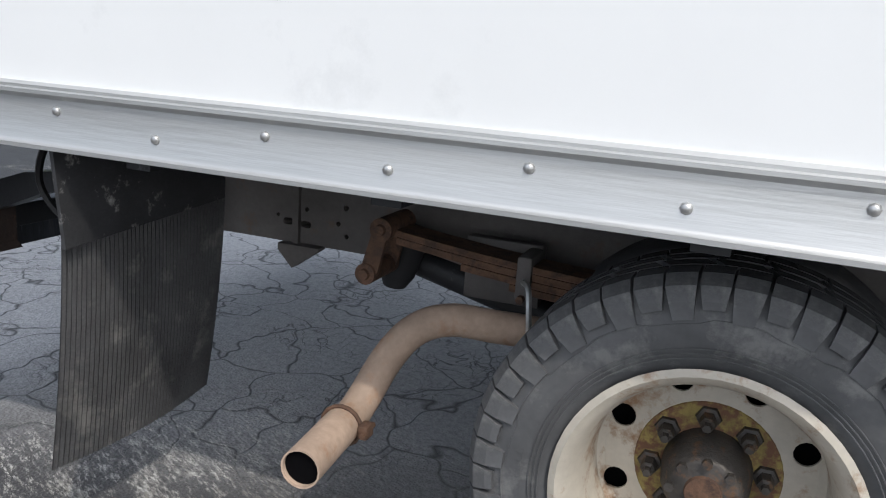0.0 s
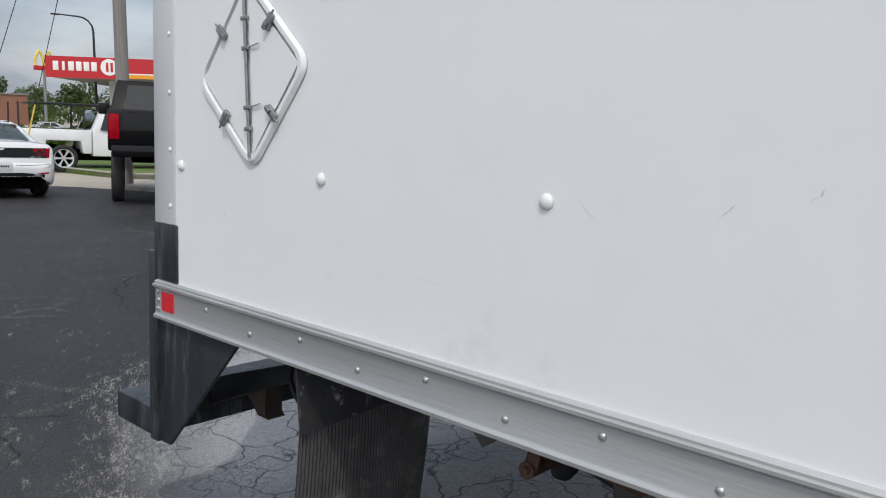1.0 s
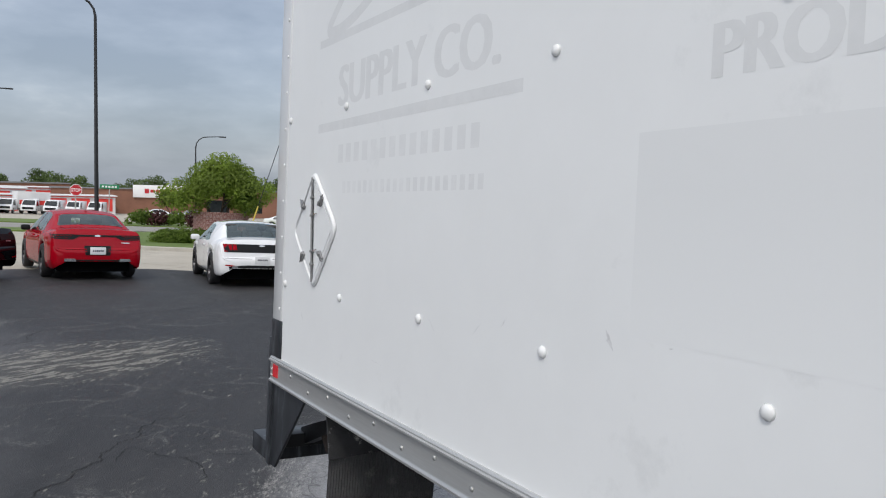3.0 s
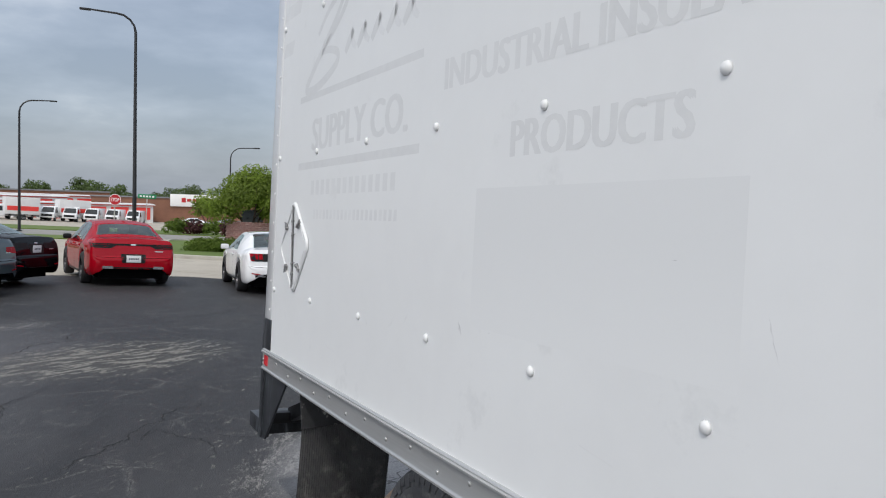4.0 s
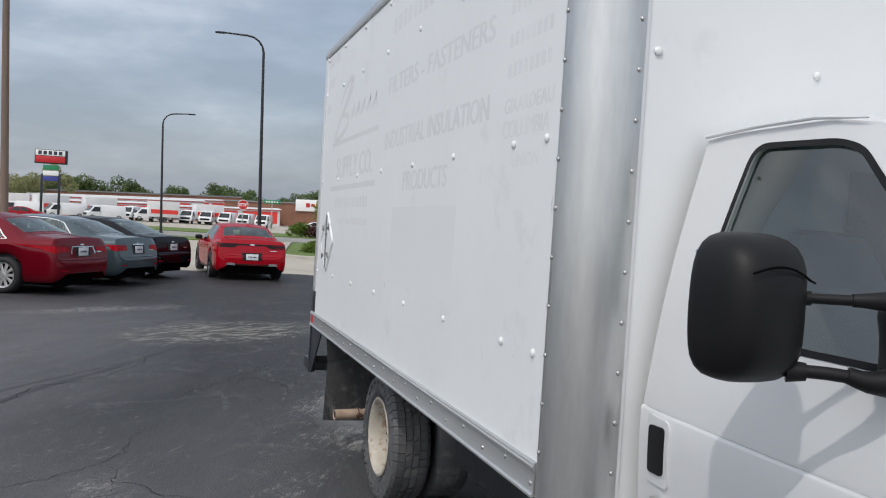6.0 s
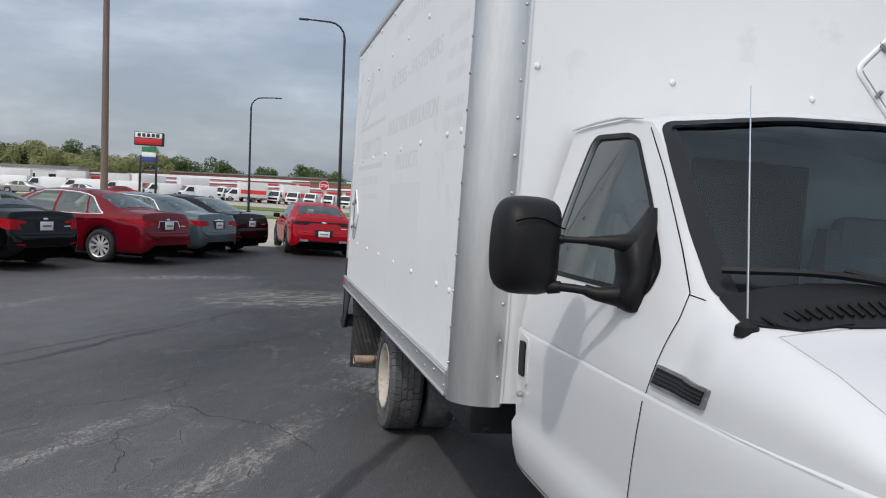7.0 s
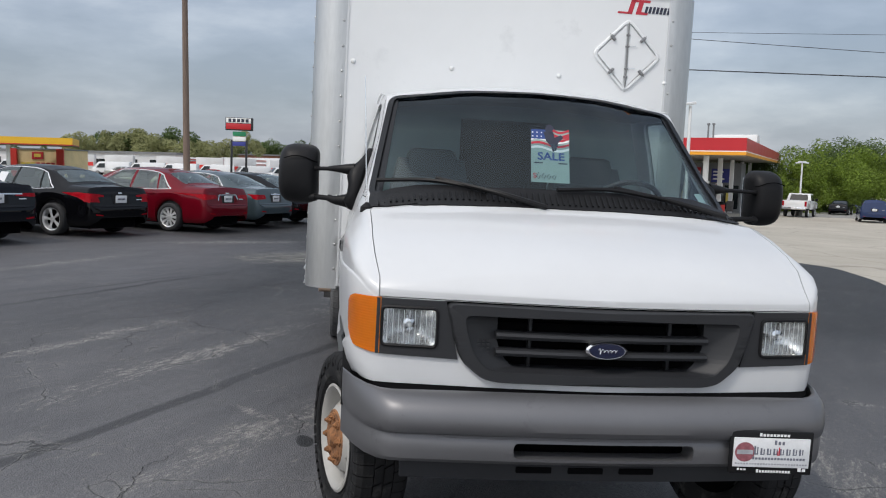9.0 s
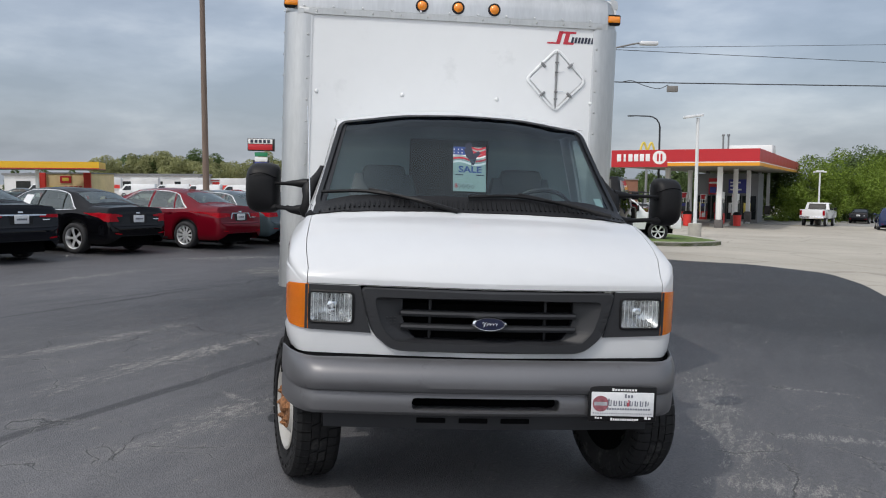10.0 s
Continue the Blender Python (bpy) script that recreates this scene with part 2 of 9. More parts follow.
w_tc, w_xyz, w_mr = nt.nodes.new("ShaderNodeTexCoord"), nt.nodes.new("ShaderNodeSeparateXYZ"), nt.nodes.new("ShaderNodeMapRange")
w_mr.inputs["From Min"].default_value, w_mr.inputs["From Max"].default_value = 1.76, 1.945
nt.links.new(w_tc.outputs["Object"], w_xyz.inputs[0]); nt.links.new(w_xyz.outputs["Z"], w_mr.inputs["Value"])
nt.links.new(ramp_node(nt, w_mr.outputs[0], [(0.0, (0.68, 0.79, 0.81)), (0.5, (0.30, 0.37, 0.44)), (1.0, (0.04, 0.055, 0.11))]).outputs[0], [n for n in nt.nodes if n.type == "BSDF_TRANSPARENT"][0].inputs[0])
M["side_glass"] = glass("side_glass", (0.56, 0.64, 0.60), gloss=0.13)
M["car_inside"] = surf("dark_car_trim", (0.085, 0.085, 0.088), 0.8, var=0.2, scale=4, fine=60, spec=0.2)
M["car_pane"] = glass("tinted_car_pane", (0.70, 0.78, 0.74), 0.0, 0.13, (0.92, 1.0, 0.98))
M["car_glass"] = surf("dark_car_glass", (0.016, 0.020, 0.021), 0.04, var=0.3, scale=1.5, fine=5, coat=0.5, rvar=0.02, spec=0.25)
M["seat"] = surf("grey_vinyl_seat", (0.115, 0.118, 0.122), 0.65, var=0.12, scale=8, fine=120, bump=0.2)
M["dash"] = surf("grey_dashboard", (0.42, 0.46, 0.44), 0.6, var=0.08, scale=6, fine=160, bump=0.2)
M["cab_liner"] = surf("grey_cab_liner", (0.40, 0.46, 0.46), 0.8, var=0.08, scale=4, fine=90)
M["silver_wheel"] = surf("silver_alloy", (0.72, 0.73, 0.74), 0.30, metal=0.55, var=0.06, scale=8, fine=60)
M["dark_wheel"] = surf("dark_alloy", (0.035, 0.036, 0.04), 0.35, metal=0.6, var=0.1, scale=8, fine=60)
M["plate_white"] = surf("dealer_plate", (0.72, 0.73, 0.74), 0.4, var=0.06, scale=30, fine=120)
M["ink"] = surf("dark_ink", (0.03, 0.035, 0.06), 0.5, var=0.2, scale=30)
M["ink_grey"] = surf("grey_blue_ink", (0.16, 0.17, 0.21), 0.5, var=0.2, scale=30)
M["ink_pale"] = surf("pale_grey_ink", (0.40, 0.41, 0.44), 0.5, var=0.2, scale=30)
M["ink_seal"] = surf("faded_red_seal", (0.30, 0.10, 0.12), 0.5, var=0.3, scale=60)
M["ink_red"] = surf("red_ink", (0.50, 0.03, 0.05), 0.5, var=0.1, scale=30)
M["ink_white"] = surf("white_ink", (0.80, 0.80, 0.80), 0.5, var=0.04, scale=30)
M["blue_oval"] = surf("blue_enamel", (0.006, 0.010, 0.040), 0.25, var=0.1, coat=0.5)
M["scuff"] = surf("grey_scuff", (0.66, 0.67, 0.68), 0.6, var=0.3, scale=40, fine=200)
M["clip"] = surf("zinc_clip", (0.30, 0.30, 0.30), 0.4, metal=0.7, var=0.25, scale=30, fine=200)
M["sign_paper"] = surf("pale_green_card", (0.30, 0.40, 0.375), 0.6, var=0.06, scale=20, fine=90)
M["ink_blue"] = surf("blue_ink", (0.03, 0.07, 0.25), 0.5, var=0.15, scale=40)

# ---- mesh helpers ----
from mathutils.bvhtree import BVHTree


def part(name, bm, material, parent=None, label="", sharp=35.0, smooth=True):
    """Links a bmesh (or a mesh) as one object under its thing."""
    if isinstance(bm, bpy.types.Mesh):
        me = bm
    else:
        me = bpy.data.meshes.new(name)
        bmesh.ops.recalc_face_normals(bm, faces=bm.faces)
        bm.to_mesh(me)
        bm.free()
    if material and not me.materials:
        me.materials.append(material)
    if smooth and len(me.polygons):
        me.polygons.foreach_set("use_smooth", [True] * len(me.polygons))
        me.set_sharp_from_angle(angle=radians(sharp))
    ob = new(name, me)
    if parent:
        ob.parent = parent
    if label:
        tagged(ob, label)
    return ob


def empty(name, m=None, label="", category="", group="", kind=""):
    ob = new(name)
    ob.empty_display_size = 0.2
    if m is not None:
        ob.matrix_world = m
    return tagged(ob, label, category, group, kind)


def add_box(bm, c, s, bevel=0.0, m=None, segs=2):
    r = bmesh.ops.create_cube(bm, size=1.0)
    vs = r["verts"]
    bmesh.ops.scale(bm, vec=s, verts=vs)
    if bevel > 0:
        es = list({e for v in vs for e in v.link_edges})
        vs = list({v for f in bmesh.ops.bevel(bm, geom=es, offset=bevel, segments=segs, affect="EDGES", profile=0.5)["faces"] for v in f.verts} | {v for v in vs if v.is_valid})
    bmesh.ops.translate(bm, vec=c, verts=vs)
    if m is not None:
        bmesh.ops.transform(bm, matrix=m, verts=vs)
    return vs


def box(c, s, bevel=0.0, m=None):
    bm = bmesh.new()
    add_box(bm, c, s, bevel, m)
    return bm


def span(lo, hi, bevel=0.0):
    return box([(a + b) / 2 for a, b in zip(lo, hi)], [b - a for a, b in zip(lo, hi)], bevel)


def rings(bm, loops, closed=True, cap=True):
    """Skins a list of loops of points."""
    vs = [[bm.verts.new(p) for p in loop] for loop in loops]
    n = len(vs[0])
    for a, b in zip(vs, vs[1:]):
        for i in range(n if closed else n - 1):
            j = (i + 1) % n
            bm.faces.new((a[i], a[j], b[j], b[i]))
    if cap and closed:
        bm.faces.new(vs[0][::-1])
        bm.faces.new(vs[-1])
    return bm


def frame_along(d):
    d = Vector(d).normalized()
    u = d.cross(Vector((0, 0, 1)))
    u = u.normalized() if u.length > 1e-3 else Vector((1, 0, 0))
    return u, u.cross(d).normalized()


def add_tube(bm, pts, radius, segs=10, cap=True, flat=1.0):
    pts = [Vector(p) for p in pts]
    rad = radius if isinstance(radius, (list, tuple)) else [radius] * len(pts)
    loops = []
    u = None
    for i, p in enumerate(pts):
        d = (pts[min(i + 1, len(pts) - 1)] - pts[max(i - 1, 0)]).normalized()
        if u is None:
            u, w = frame_along(d)
        else:
            u = (u - d * u.dot(d)).normalized()
        w = u.cross(d)
        loops.append([p + rad[i] * (math.cos(a) * u + flat * math.sin(a) * w) for a in (2 * math.pi * k / segs for k in range(segs))])
    return rings(bm, loops, True, cap)


def tube(pts, radius, segs=10, cap=True, flat=1.0):
    return add_tube(bmesh.new(), pts, radius, segs, cap, flat)


def smooth_path(pts, n=6):
    """Catmull-Rom through the points."""
    pts = [Vector(p) for p in pts]
    q = [pts[0] * 2 - pts[1]] + pts + [pts[-1] * 2 - pts[-2]]
    out = []
    for i in range(1, len(q) - 2):
        a, b, c, d = q[i - 1:i + 3]
        for k in range(n):
            t = k / n
            out.append(0.5 * (2 * b + (c - a) * t + (2 * a - 5 * b + 4 * c - d) * t * t + (3 * b - a - 3 * c + d) * t ** 3))
    return out + [pts[-1]]


def revolve(profile, segs=32, axis="y", centre=(0, 0, 0)):
    """Turns (along, radius) round an axis; open ends stay open, radius 0 closes."""
    bm = bmesh.new()
    loops = []
    for along, r in profile:
        loop = []
        for k in range(segs):
            a = 2 * math.pi * k / segs
            c, s = r * math.cos(a), r * math.sin(a)
            p = {"y": (c, along, s), "z": (c, s, along), "x": (along, c, s)}[axis]
            loop.append(Vector(p) + Vector(centre))
        loops.append(loop)
    rings(bm, loops, True, False)
    bmesh.ops.remove_doubles(bm, verts=bm.verts, dist=1e-5)
    return bm


def prism(poly, axis, lo, hi, bevel=0.0):
    """A polygon in the two other axes, drawn out along one."""
    bm = bmesh.new()
    put = {"x": lambda a, b, t: (t, a, b), "y": lambda a, b, t: (a, t, b), "z": lambda a, b, t: (a, b, t)}[axis]
    rings(bm, [[put(a, b, lo) for a, b in poly], [put(a, b, hi) for a, b in poly]])
    bmesh.ops.recalc_face_normals(bm, faces=bm.faces)
    if bevel:
        bmesh.ops.bevel(bm, geom=bm.edges[:], offset=bevel, segments=2, affect="EDGES", profile=0.5)
    return bm


def round_poly(poly, r, n=4):
    out = []
    k = len(poly)
    for i in range(k):
        p, a, b = Vector(poly[i]), Vector(poly[i - 1]), Vector(poly[(i + 1) % k])
        rr = min(r, (a - p).length * 0.45, (b - p).length * 0.45)
        s, e = p + (a - p).normalized() * rr, p + (b - p).normalized() * rr
        for j in range(n + 1):
            t = j / n
            out.append(tuple((1 - t) ** 2 * s + 2 * t * (1 - t) * p + t * t * e))
    return out


def to_mesh(bm, name="tmp"):
    me = bpy.data.meshes.new(name)
    bmesh.ops.recalc_face_normals(bm, faces=bm.faces)
    bm.to_mesh(me)
    bm.free()
    return me


def boolean(me, cutters, op="DIFFERENCE"):
    """A new mesh: me cut by meshes."""
    a = new("tmp_a", me)
    tmp = [a]
    for c in cutters:
        b = new("tmp_b", c)
        tmp.append(b)
        md = a.modifiers.new("cut", "BOOLEAN")
        md.operation, md.solver, md.object = op, "EXACT", b
    dg = bpy.context.evaluated_depsgraph_get()
    dg.update()
    out = bpy.data.meshes.new_from_object(a.evaluated_get(dg))
    for o in tmp:
        bpy.data.objects.remove(o)
    return out


def solidified(me, thick, offset=-1.0):
    a = new("tmp_a", me)
    md = a.modifiers.new("solid", "SOLIDIFY")
    md.thickness, md.offset, md.use_even_offset = thick, offset, False
    dg = bpy.context.evaluated_depsgraph_get()
    dg.update()
    out = bpy.data.meshes.new_from_object(a.evaluated_get(dg))
    bpy.data.objects.remove(a)
    return out


def tree_of(me):
    bm = bmesh.new()
    bm.from_mesh(me)
    t = BVHTree.FromBMesh(bm)
    bm.free()
    return t


def project(tree, poly, origin, right, up, way, lift=0.004, thick=0.0, cuts=3, reach=6.0):
    """A patch of the outline poly (in right and up from origin), thrown along way on to a surface."""
    bm = bmesh.new()
    o, r, u, w = Vector(origin), Vector(right), Vector(up), Vector(way).normalized()
    vs = [bm.verts.new(o + r * a + u * b) for a, b in poly]
    bm.faces.new(vs)
    if cuts:
        bmesh.ops.triangulate(bm, faces=bm.faces[:])
        size = max((v.co - o).length for v in bm.verts) or 1
        for _ in range(cuts):
            long_edges = [e for e in bm.edges if e.calc_length() > 0.05]
            if not long_edges:
                break
            bmesh.ops.subdivide_edges(bm, edges=long_edges, cuts=1)
            bmesh.ops.triangulate(bm, faces=bm.faces[:])
    lost, normals = [], {}
    for v in bm.verts:
        hit, n, _, d = tree.ray_cast(v.co, w, reach)
        if hit is None:
            lost.append(v)
            continue
        if n.dot(w) > 0:
            n = -n
        v.co = hit + n * lift
        normals[v] = n
    if lost:
        bmesh.ops.delete(bm, geom=lost, context="VERTS")
    if thick:
        rim = [e for e in bm.edges if e.is_boundary]
        faces, verts = bm.faces[:], bm.verts[:]
        low = {v: bm.verts.new(v.co - normals[v] * thick) for v in verts}
        for e in rim:
            p, q = e.verts
            bm.faces.new((p, q, low[q], low[p]))
    return bm


def ribbon(tree, pts, way, width=0.005, lift=0.0015, start=None, reach=6.0):
    """A thin strip along a line thrown on to a surface."""
    w = Vector(way).normalized()
    hits = []
    pts = [Vector(p) for p in pts]
    dense = []
    for a, b in zip(pts, pts[1:]):
        k = max(1, int((b - a).length / 0.04))
        dense += [a.lerp(b, i / k) for i in range(k)]
    dense.append(pts[-1])
    for p in dense:
        hit, n, _, d = tree.ray_cast(p, w, reach)
        if hit is not None:
            hits.append((hit, -n if n.dot(w) > 0 else n))
    bm = bmesh.new()
    rows = []
    for i, (h, n) in enumerate(hits):
        d = hits[min(i + 1, len(hits) - 1)][0] - hits[max(i - 1, 0)][0]
        s = d.cross(n).normalized() * width / 2
        rows.append((bm.verts.new(h + n * lift - s), bm.verts.new(h + n * lift + s)))
    for a, b in zip(rows, rows[1:]):
        bm.faces.new((a[0], a[1], b[1], b[0]))
    return bm


def text_mesh(body, height, width=None, depth=0.001, bold=0.0, shear=0.0):
    """Built-in font as a mesh in the xy plane, lower left at the origin."""
    cu = bpy.data.curves.new("t", "FONT")
    cu.body, cu.size, cu.extrude, cu.offset, cu.shear = body, 1.0, 0.0, bold, shear
    cu.resolution_u = 3
    ob = new("tmp_t", cu)
    dg = bpy.context.evaluated_depsgraph_get()
    dg.update()
    me = bpy.data.meshes.new_from_object(ob.evaluated_get(dg))
    bpy.data.objects.remove(ob)
    xs = [v.co.x for v in me.vertices]
    ys = [v.co.y for v in me.vertices]
    lo = Vector((min(xs), min(ys), 0))
    k = height / (max(ys) - min(ys))
    kx = k if width is None else width / (max(xs) - min(xs))
    for v in me.vertices:
        v.co = Vector(((v.co.x - lo.x) * kx, (v.co.y - lo.y) * k, depth))
    return me


def strip_of(bm, m):
    bmesh.ops.transform(bm, matrix=m, verts=bm.verts)
    return bm


def basis(origin, right, up):
    """A pose whose x is right, y is up and z points out."""
    r, u = Vector(right).normalized(), Vector(up).normalized()
    return Matrix.Translation(origin) @ Matrix((r, u, r.cross(u))).transposed().to_4x4()

# ---- the box truck, built level and set on the sloping lot ----
CY = 2.08
PIVOT = Vector((2.0, 2.0, 0.0))
LEAN = Matrix(((0.999879, 0.000529, -0.01555), (0.0, 0.999423, 0.03397), (0.015559, -0.033966, 0.999302))).to_4x4()
truck = empty("box_truck", Matrix.Translation(PIVOT) @ LEAN,
              "white cutaway box truck with aluminium trim, rusty wheels and ghosted lettering", "box truck")
BACK = Matrix.Translation(-PIVOT)


def tpart(name, bm, material, parent=None, label="", sharp=35.0, smooth=True):
    """A part of the truck, or of a part of it."""
    ob = part(name, bm, material, parent or truck, label, sharp, smooth)
    if not parent:
        ob.matrix_local = BACK
    return ob


SIDE, FRONT, REAR, TOP = 0.87, 2.53, -1.735, 3.0
FAR = 2 * CY - SIDE

# cargo box: walls with thickness, roof, floor
cargo = tpart("cargo_box", span((REAR + 0.05, SIDE, 0.91), (2.40, SIDE + 0.03, 2.93)), M["box_skin"], label="white riveted side skin with ghosted lettering")
tpart("side_wall", span((REAR + 0.05, FAR - 0.03, 0.91), (2.40, FAR, 2.93)), M["box_skin"], cargo)
tpart("front_wall", span((FRONT - 0.03, SIDE + 0.16, 0.82), (FRONT, FAR - 0.16, 2.79)), M["box_skin"], cargo)
tpart("box_floor", span((REAR, SIDE + 0.03, 0.86), (2.45, FAR - 0.03, 0.93)), M["black_steel"], cargo)
tpart("roof", span((REAR, SIDE + 0.04, 2.96), (2.40, FAR - 0.04, 2.985)), M["box_skin"], cargo)
tpart("rear_door", span((REAR + 0.02, SIDE + 0.06, 0.93), (REAR + 0.05, FAR - 0.06, 2.90)), M["box_skin"], cargo)

# lower rail: an extrusion with lips
for side, y0, sg in (("near", SIDE, -1), ("off", FAR, 1)):
    prof = [(0.0, 0.813), (0.018, 0.813), (0.018, 0.820), (0.013, 0.823), (0.010, 0.828), (0.010, 0.897), (0.013, 0.901), (0.020, 0.905), (0.020, 0.911), (0.013, 0.913), (0.013, 0.918), (0.006, 0.923), (0.0, 0.923)]
    bm = bmesh.new()
    rings(bm, [[(x, y0 + sg * a, z) for a, z in prof] for x in (REAR, 2.385)])
    tpart("bottom_rail", bm, M["alu"], cargo, "scuffed aluminium bottom rail")
    bm = bmesh.new()
    rings(bm, [[(x, y0 + sg * a, z) for a, z in ((-0.03, 2.925), (0.006, 2.925), (0.012, 2.935), (0.012, 2.955), (0.004, 2.99), (-0.03, 3.0), (-0.05, 2.99))] for x in (REAR, 2.40)])
    tpart("top_rail", bm, M["alu"], cargo)
    tpart("rear_frame_post", span((REAR - 0.01, y0 - (0.005 if sg < 0 else 0.05), 1.087), (REAR + 0.102, y0 + (0.05 if sg < 0 else 0.005), 2.95), 0.004), M["white_paint"], cargo)
    tpart("frame_post_foot", span((REAR - 0.012, y0 - (0.007 if sg < 0 else 0.05), 0.924), (REAR + 0.112, y0 + (0.05 if sg < 0 else 0.007), 1.087), 0.004), M["step_steel"], cargo, "black painted foot of the rear frame")
    # corner post: a rounded sheet from side to front
    bm = bmesh.new()
    arc = [(2.392, y0 + sg * 0.006), (2.405, y0 + sg * 0.007)] + [(2.405 + 0.135 * math.sin(a), y0 - sg * (0.160 - 0.166 * math.cos(a))) for a in (math.pi / 2 * k / 10 for k in range(11))] + [(2.538, y0 - sg * 0.175), (2.536, y0 - sg * 0.19)]
    inner = [(x - 0.02 if i > 2 else x, y - sg * 0.012) for i, (x, y) in enumerate(arc)][::-1]
    rings(bm, [[(x, y, z) for x, y in arc + inner] for z in (0.805, 2.755)])
    tpart("corner_post", bm, M["alu_post"], cargo, "rounded silver aluminium corner post", 50)
    tpart("post_strip", span((FRONT - 0.02, y0 - sg * 0.19 - 0.012, 0.82), (FRONT + 0.006, y0 - sg * 0.19 + 0.012, 2.755)), M["white_paint"], cargo)
    # rear step: gusset, tread and brace
    yg = y0 - sg * 0.02
    g = prism([(REAR - 0.02, 0.813), (-1.335, 0.813), (-1.695, 0.430), (REAR - 0.02, 0.430)], "y", min(yg, yg + sg * 0.012), max(yg, yg + sg * 0.012), 0.002)
    tpart("step_gusset", g, M["step_steel"], label="scratched black steel gusset")
    tpart("step_upright", span((REAR - 0.062, y0 - (0.0 if sg < 0 else 0.05), 0.425), (REAR - 0.016, y0 + (0.05 if sg < 0 else 0.0), 1.0), 0.004), M["step_steel"])
    tpart("flap_plate", prism([(y0 + sg * -a, z) for a, z in ((-0.004, 0.83), (0.016, 0.634), (0.47, 0.662), (0.47, 0.84))], "x", -1.091, -1.083), M["flap_plate"], label="dirty black mud flap hanger")

bm = bmesh.new()
add_box(bm, (REAR - 0.178, CY, 0.472), (0.235, FAR - SIDE - 0.02, 0.088), 0.006)
tpart("rear_step", bm, M["step_steel"], label="black steel rear step bumper")
tpart("step_crossbar", span((-1.79, SIDE + 0.05, 0.50), (-1.73, FAR - 0.05, 0.56), 0.004), M["black_steel"])
for y in (1.03, FAR - 0.22):
    brk = tpart("step_bracket", prism([(-1.78, 0.49), (-1.52, 0.60), (-1.30, 0.685), (-1.15, 0.72), (-1.15, 0.75), (-1.34, 0.725), (-1.60, 0.640), (-1.78, 0.575)], "y", y, y + 0.05), M["black_steel"], label="black steel step bracket with a rusty foot")
    tpart("bracket_foot", prism([(-1.52, 0.60), (-1.43, 0.635), (-1.43, 0.560), (-1.415, 0.548), (-1.465, 0.548)], "y", y - 0.004, y + 0.054), M["rust_dark"], brk)

# ribbed mud flaps, bowed
for y0, sg in ((SIDE, -1), (FAR, 1)):
    bm = bmesh.new()
    loops = []
    ribs = 84
    for k in range(11):
        z = 0.70 - 0.52 * k / 10
        bow = -1.096 - 0.055 * (k / 10) ** 1.6
        row = []
        for i in range(ribs + 1):
            f = i / ribs
            y = y0 - sg * (0.02 + 0.47 * f)
            row.append((bow + 0.025 * math.sin(math.pi * f) * (k / 10) - (0.0034 if i % 2 else 0.0), y, z))
        loops.append(row)
    rings(bm, loops, False, False)
    bmesh.ops.solidify(bm, geom=bm.faces[:], thickness=0.007)
    tpart("mud_flap", bm, M["flap"], label="ribbed black rubber mud flap caked with grit", sharp=12)

# placard holders: raised diamond frame, two leaves on a rod, four spring clips
def placard(origin, right, up, label):
    m = basis(origin, right, up)
    h = 0.238
    ring = lambda k, n=6: round_poly([(0, k), (k * 0.985, 0), (0, -k), (-k * 0.985, 0)], 0.050 * k / h, n)
    bm = bmesh.new()
    lo, hi, i1, i2 = ring(h), ring(h - 0.009), ring(h - 0.024), ring(h - 0.029)
    rings(bm, [[(x, y, z) for x, y in p] for p, z in ((lo, 0.001), (lo, 0.005), (hi, 0.012), (i1, 0.012), (i2, 0.006), (i2, 0.001))], True, False)
    holder = tpart("placard_holder", strip_of(bm, m), M["box_skin"], cargo, label)
    k = h - 0.034
    for s in (-1, 1):
        bm = bmesh.new()
        rings(bm, [[(s * x, y, z) for x, y in ((0.010, k - 0.012), (k - 0.01, 0.0), (0.010, -k + 0.012))] for z in (0.006, 0.009)])
        tpart("leaf", strip_of(bm, m), M["box_skin"], holder)
    tpart("hinge_rod", strip_of(tube([(0, k, 0.014), (0, -k, 0.014)], 0.0042, 8), m), M["clip"], holder)
    for y in (0.125, 0.055, -0.085, -0.135):
        bm = bmesh.new()
        add_box(bm, (0, y, 0.013), (0.026, 0.011, 0.012), 0.003)
        tpart("hinge", strip_of(bm, m), M["clip"], holder)
    for sx in (-1, 1):
        for sy in (-1, 1):
            bm = bmesh.new()
            rot = Matrix.Translation((sx * 0.098, sy * 0.104, 0.015)) @ Matrix.Rotation(sx * sy * -0.785, 4, "Z")
            add_box(bm, (0, 0, 0), (0.020, 0.042, 0.010), 0.003, rot)
            add_box(bm, (0, -sy * 0.012, 0.007), (0.012, 0.020, 0.006), 0.002, rot)
            add_tube(bm, [rot @ Vector((0, 0, 0.004)), rot @ Vector((0.0, sy * 0.032, 0.002))], 0.0025, 6)
            tpart("spring_clip", strip_of(bm, m), M["clip"], holder)
    for y in (0.055, -0.085):
        tpart("latch_wire", strip_of(tube([(0.0, y, 0.015), (0.055, y + 0.006, 0.015)], 0.002, 6), m), M["chrome"], holder)


placard((-1.276, SIDE - 0.001, 1.494), (0.9976, 0, 0.07), (-0.07, 0, 0.9976), "white hinged diamond placard holder")
placard((FRONT + 0.001, 2.828, 2.368), (0, 1, 0), (0, 0, 1), "white hinged diamond placard holder")


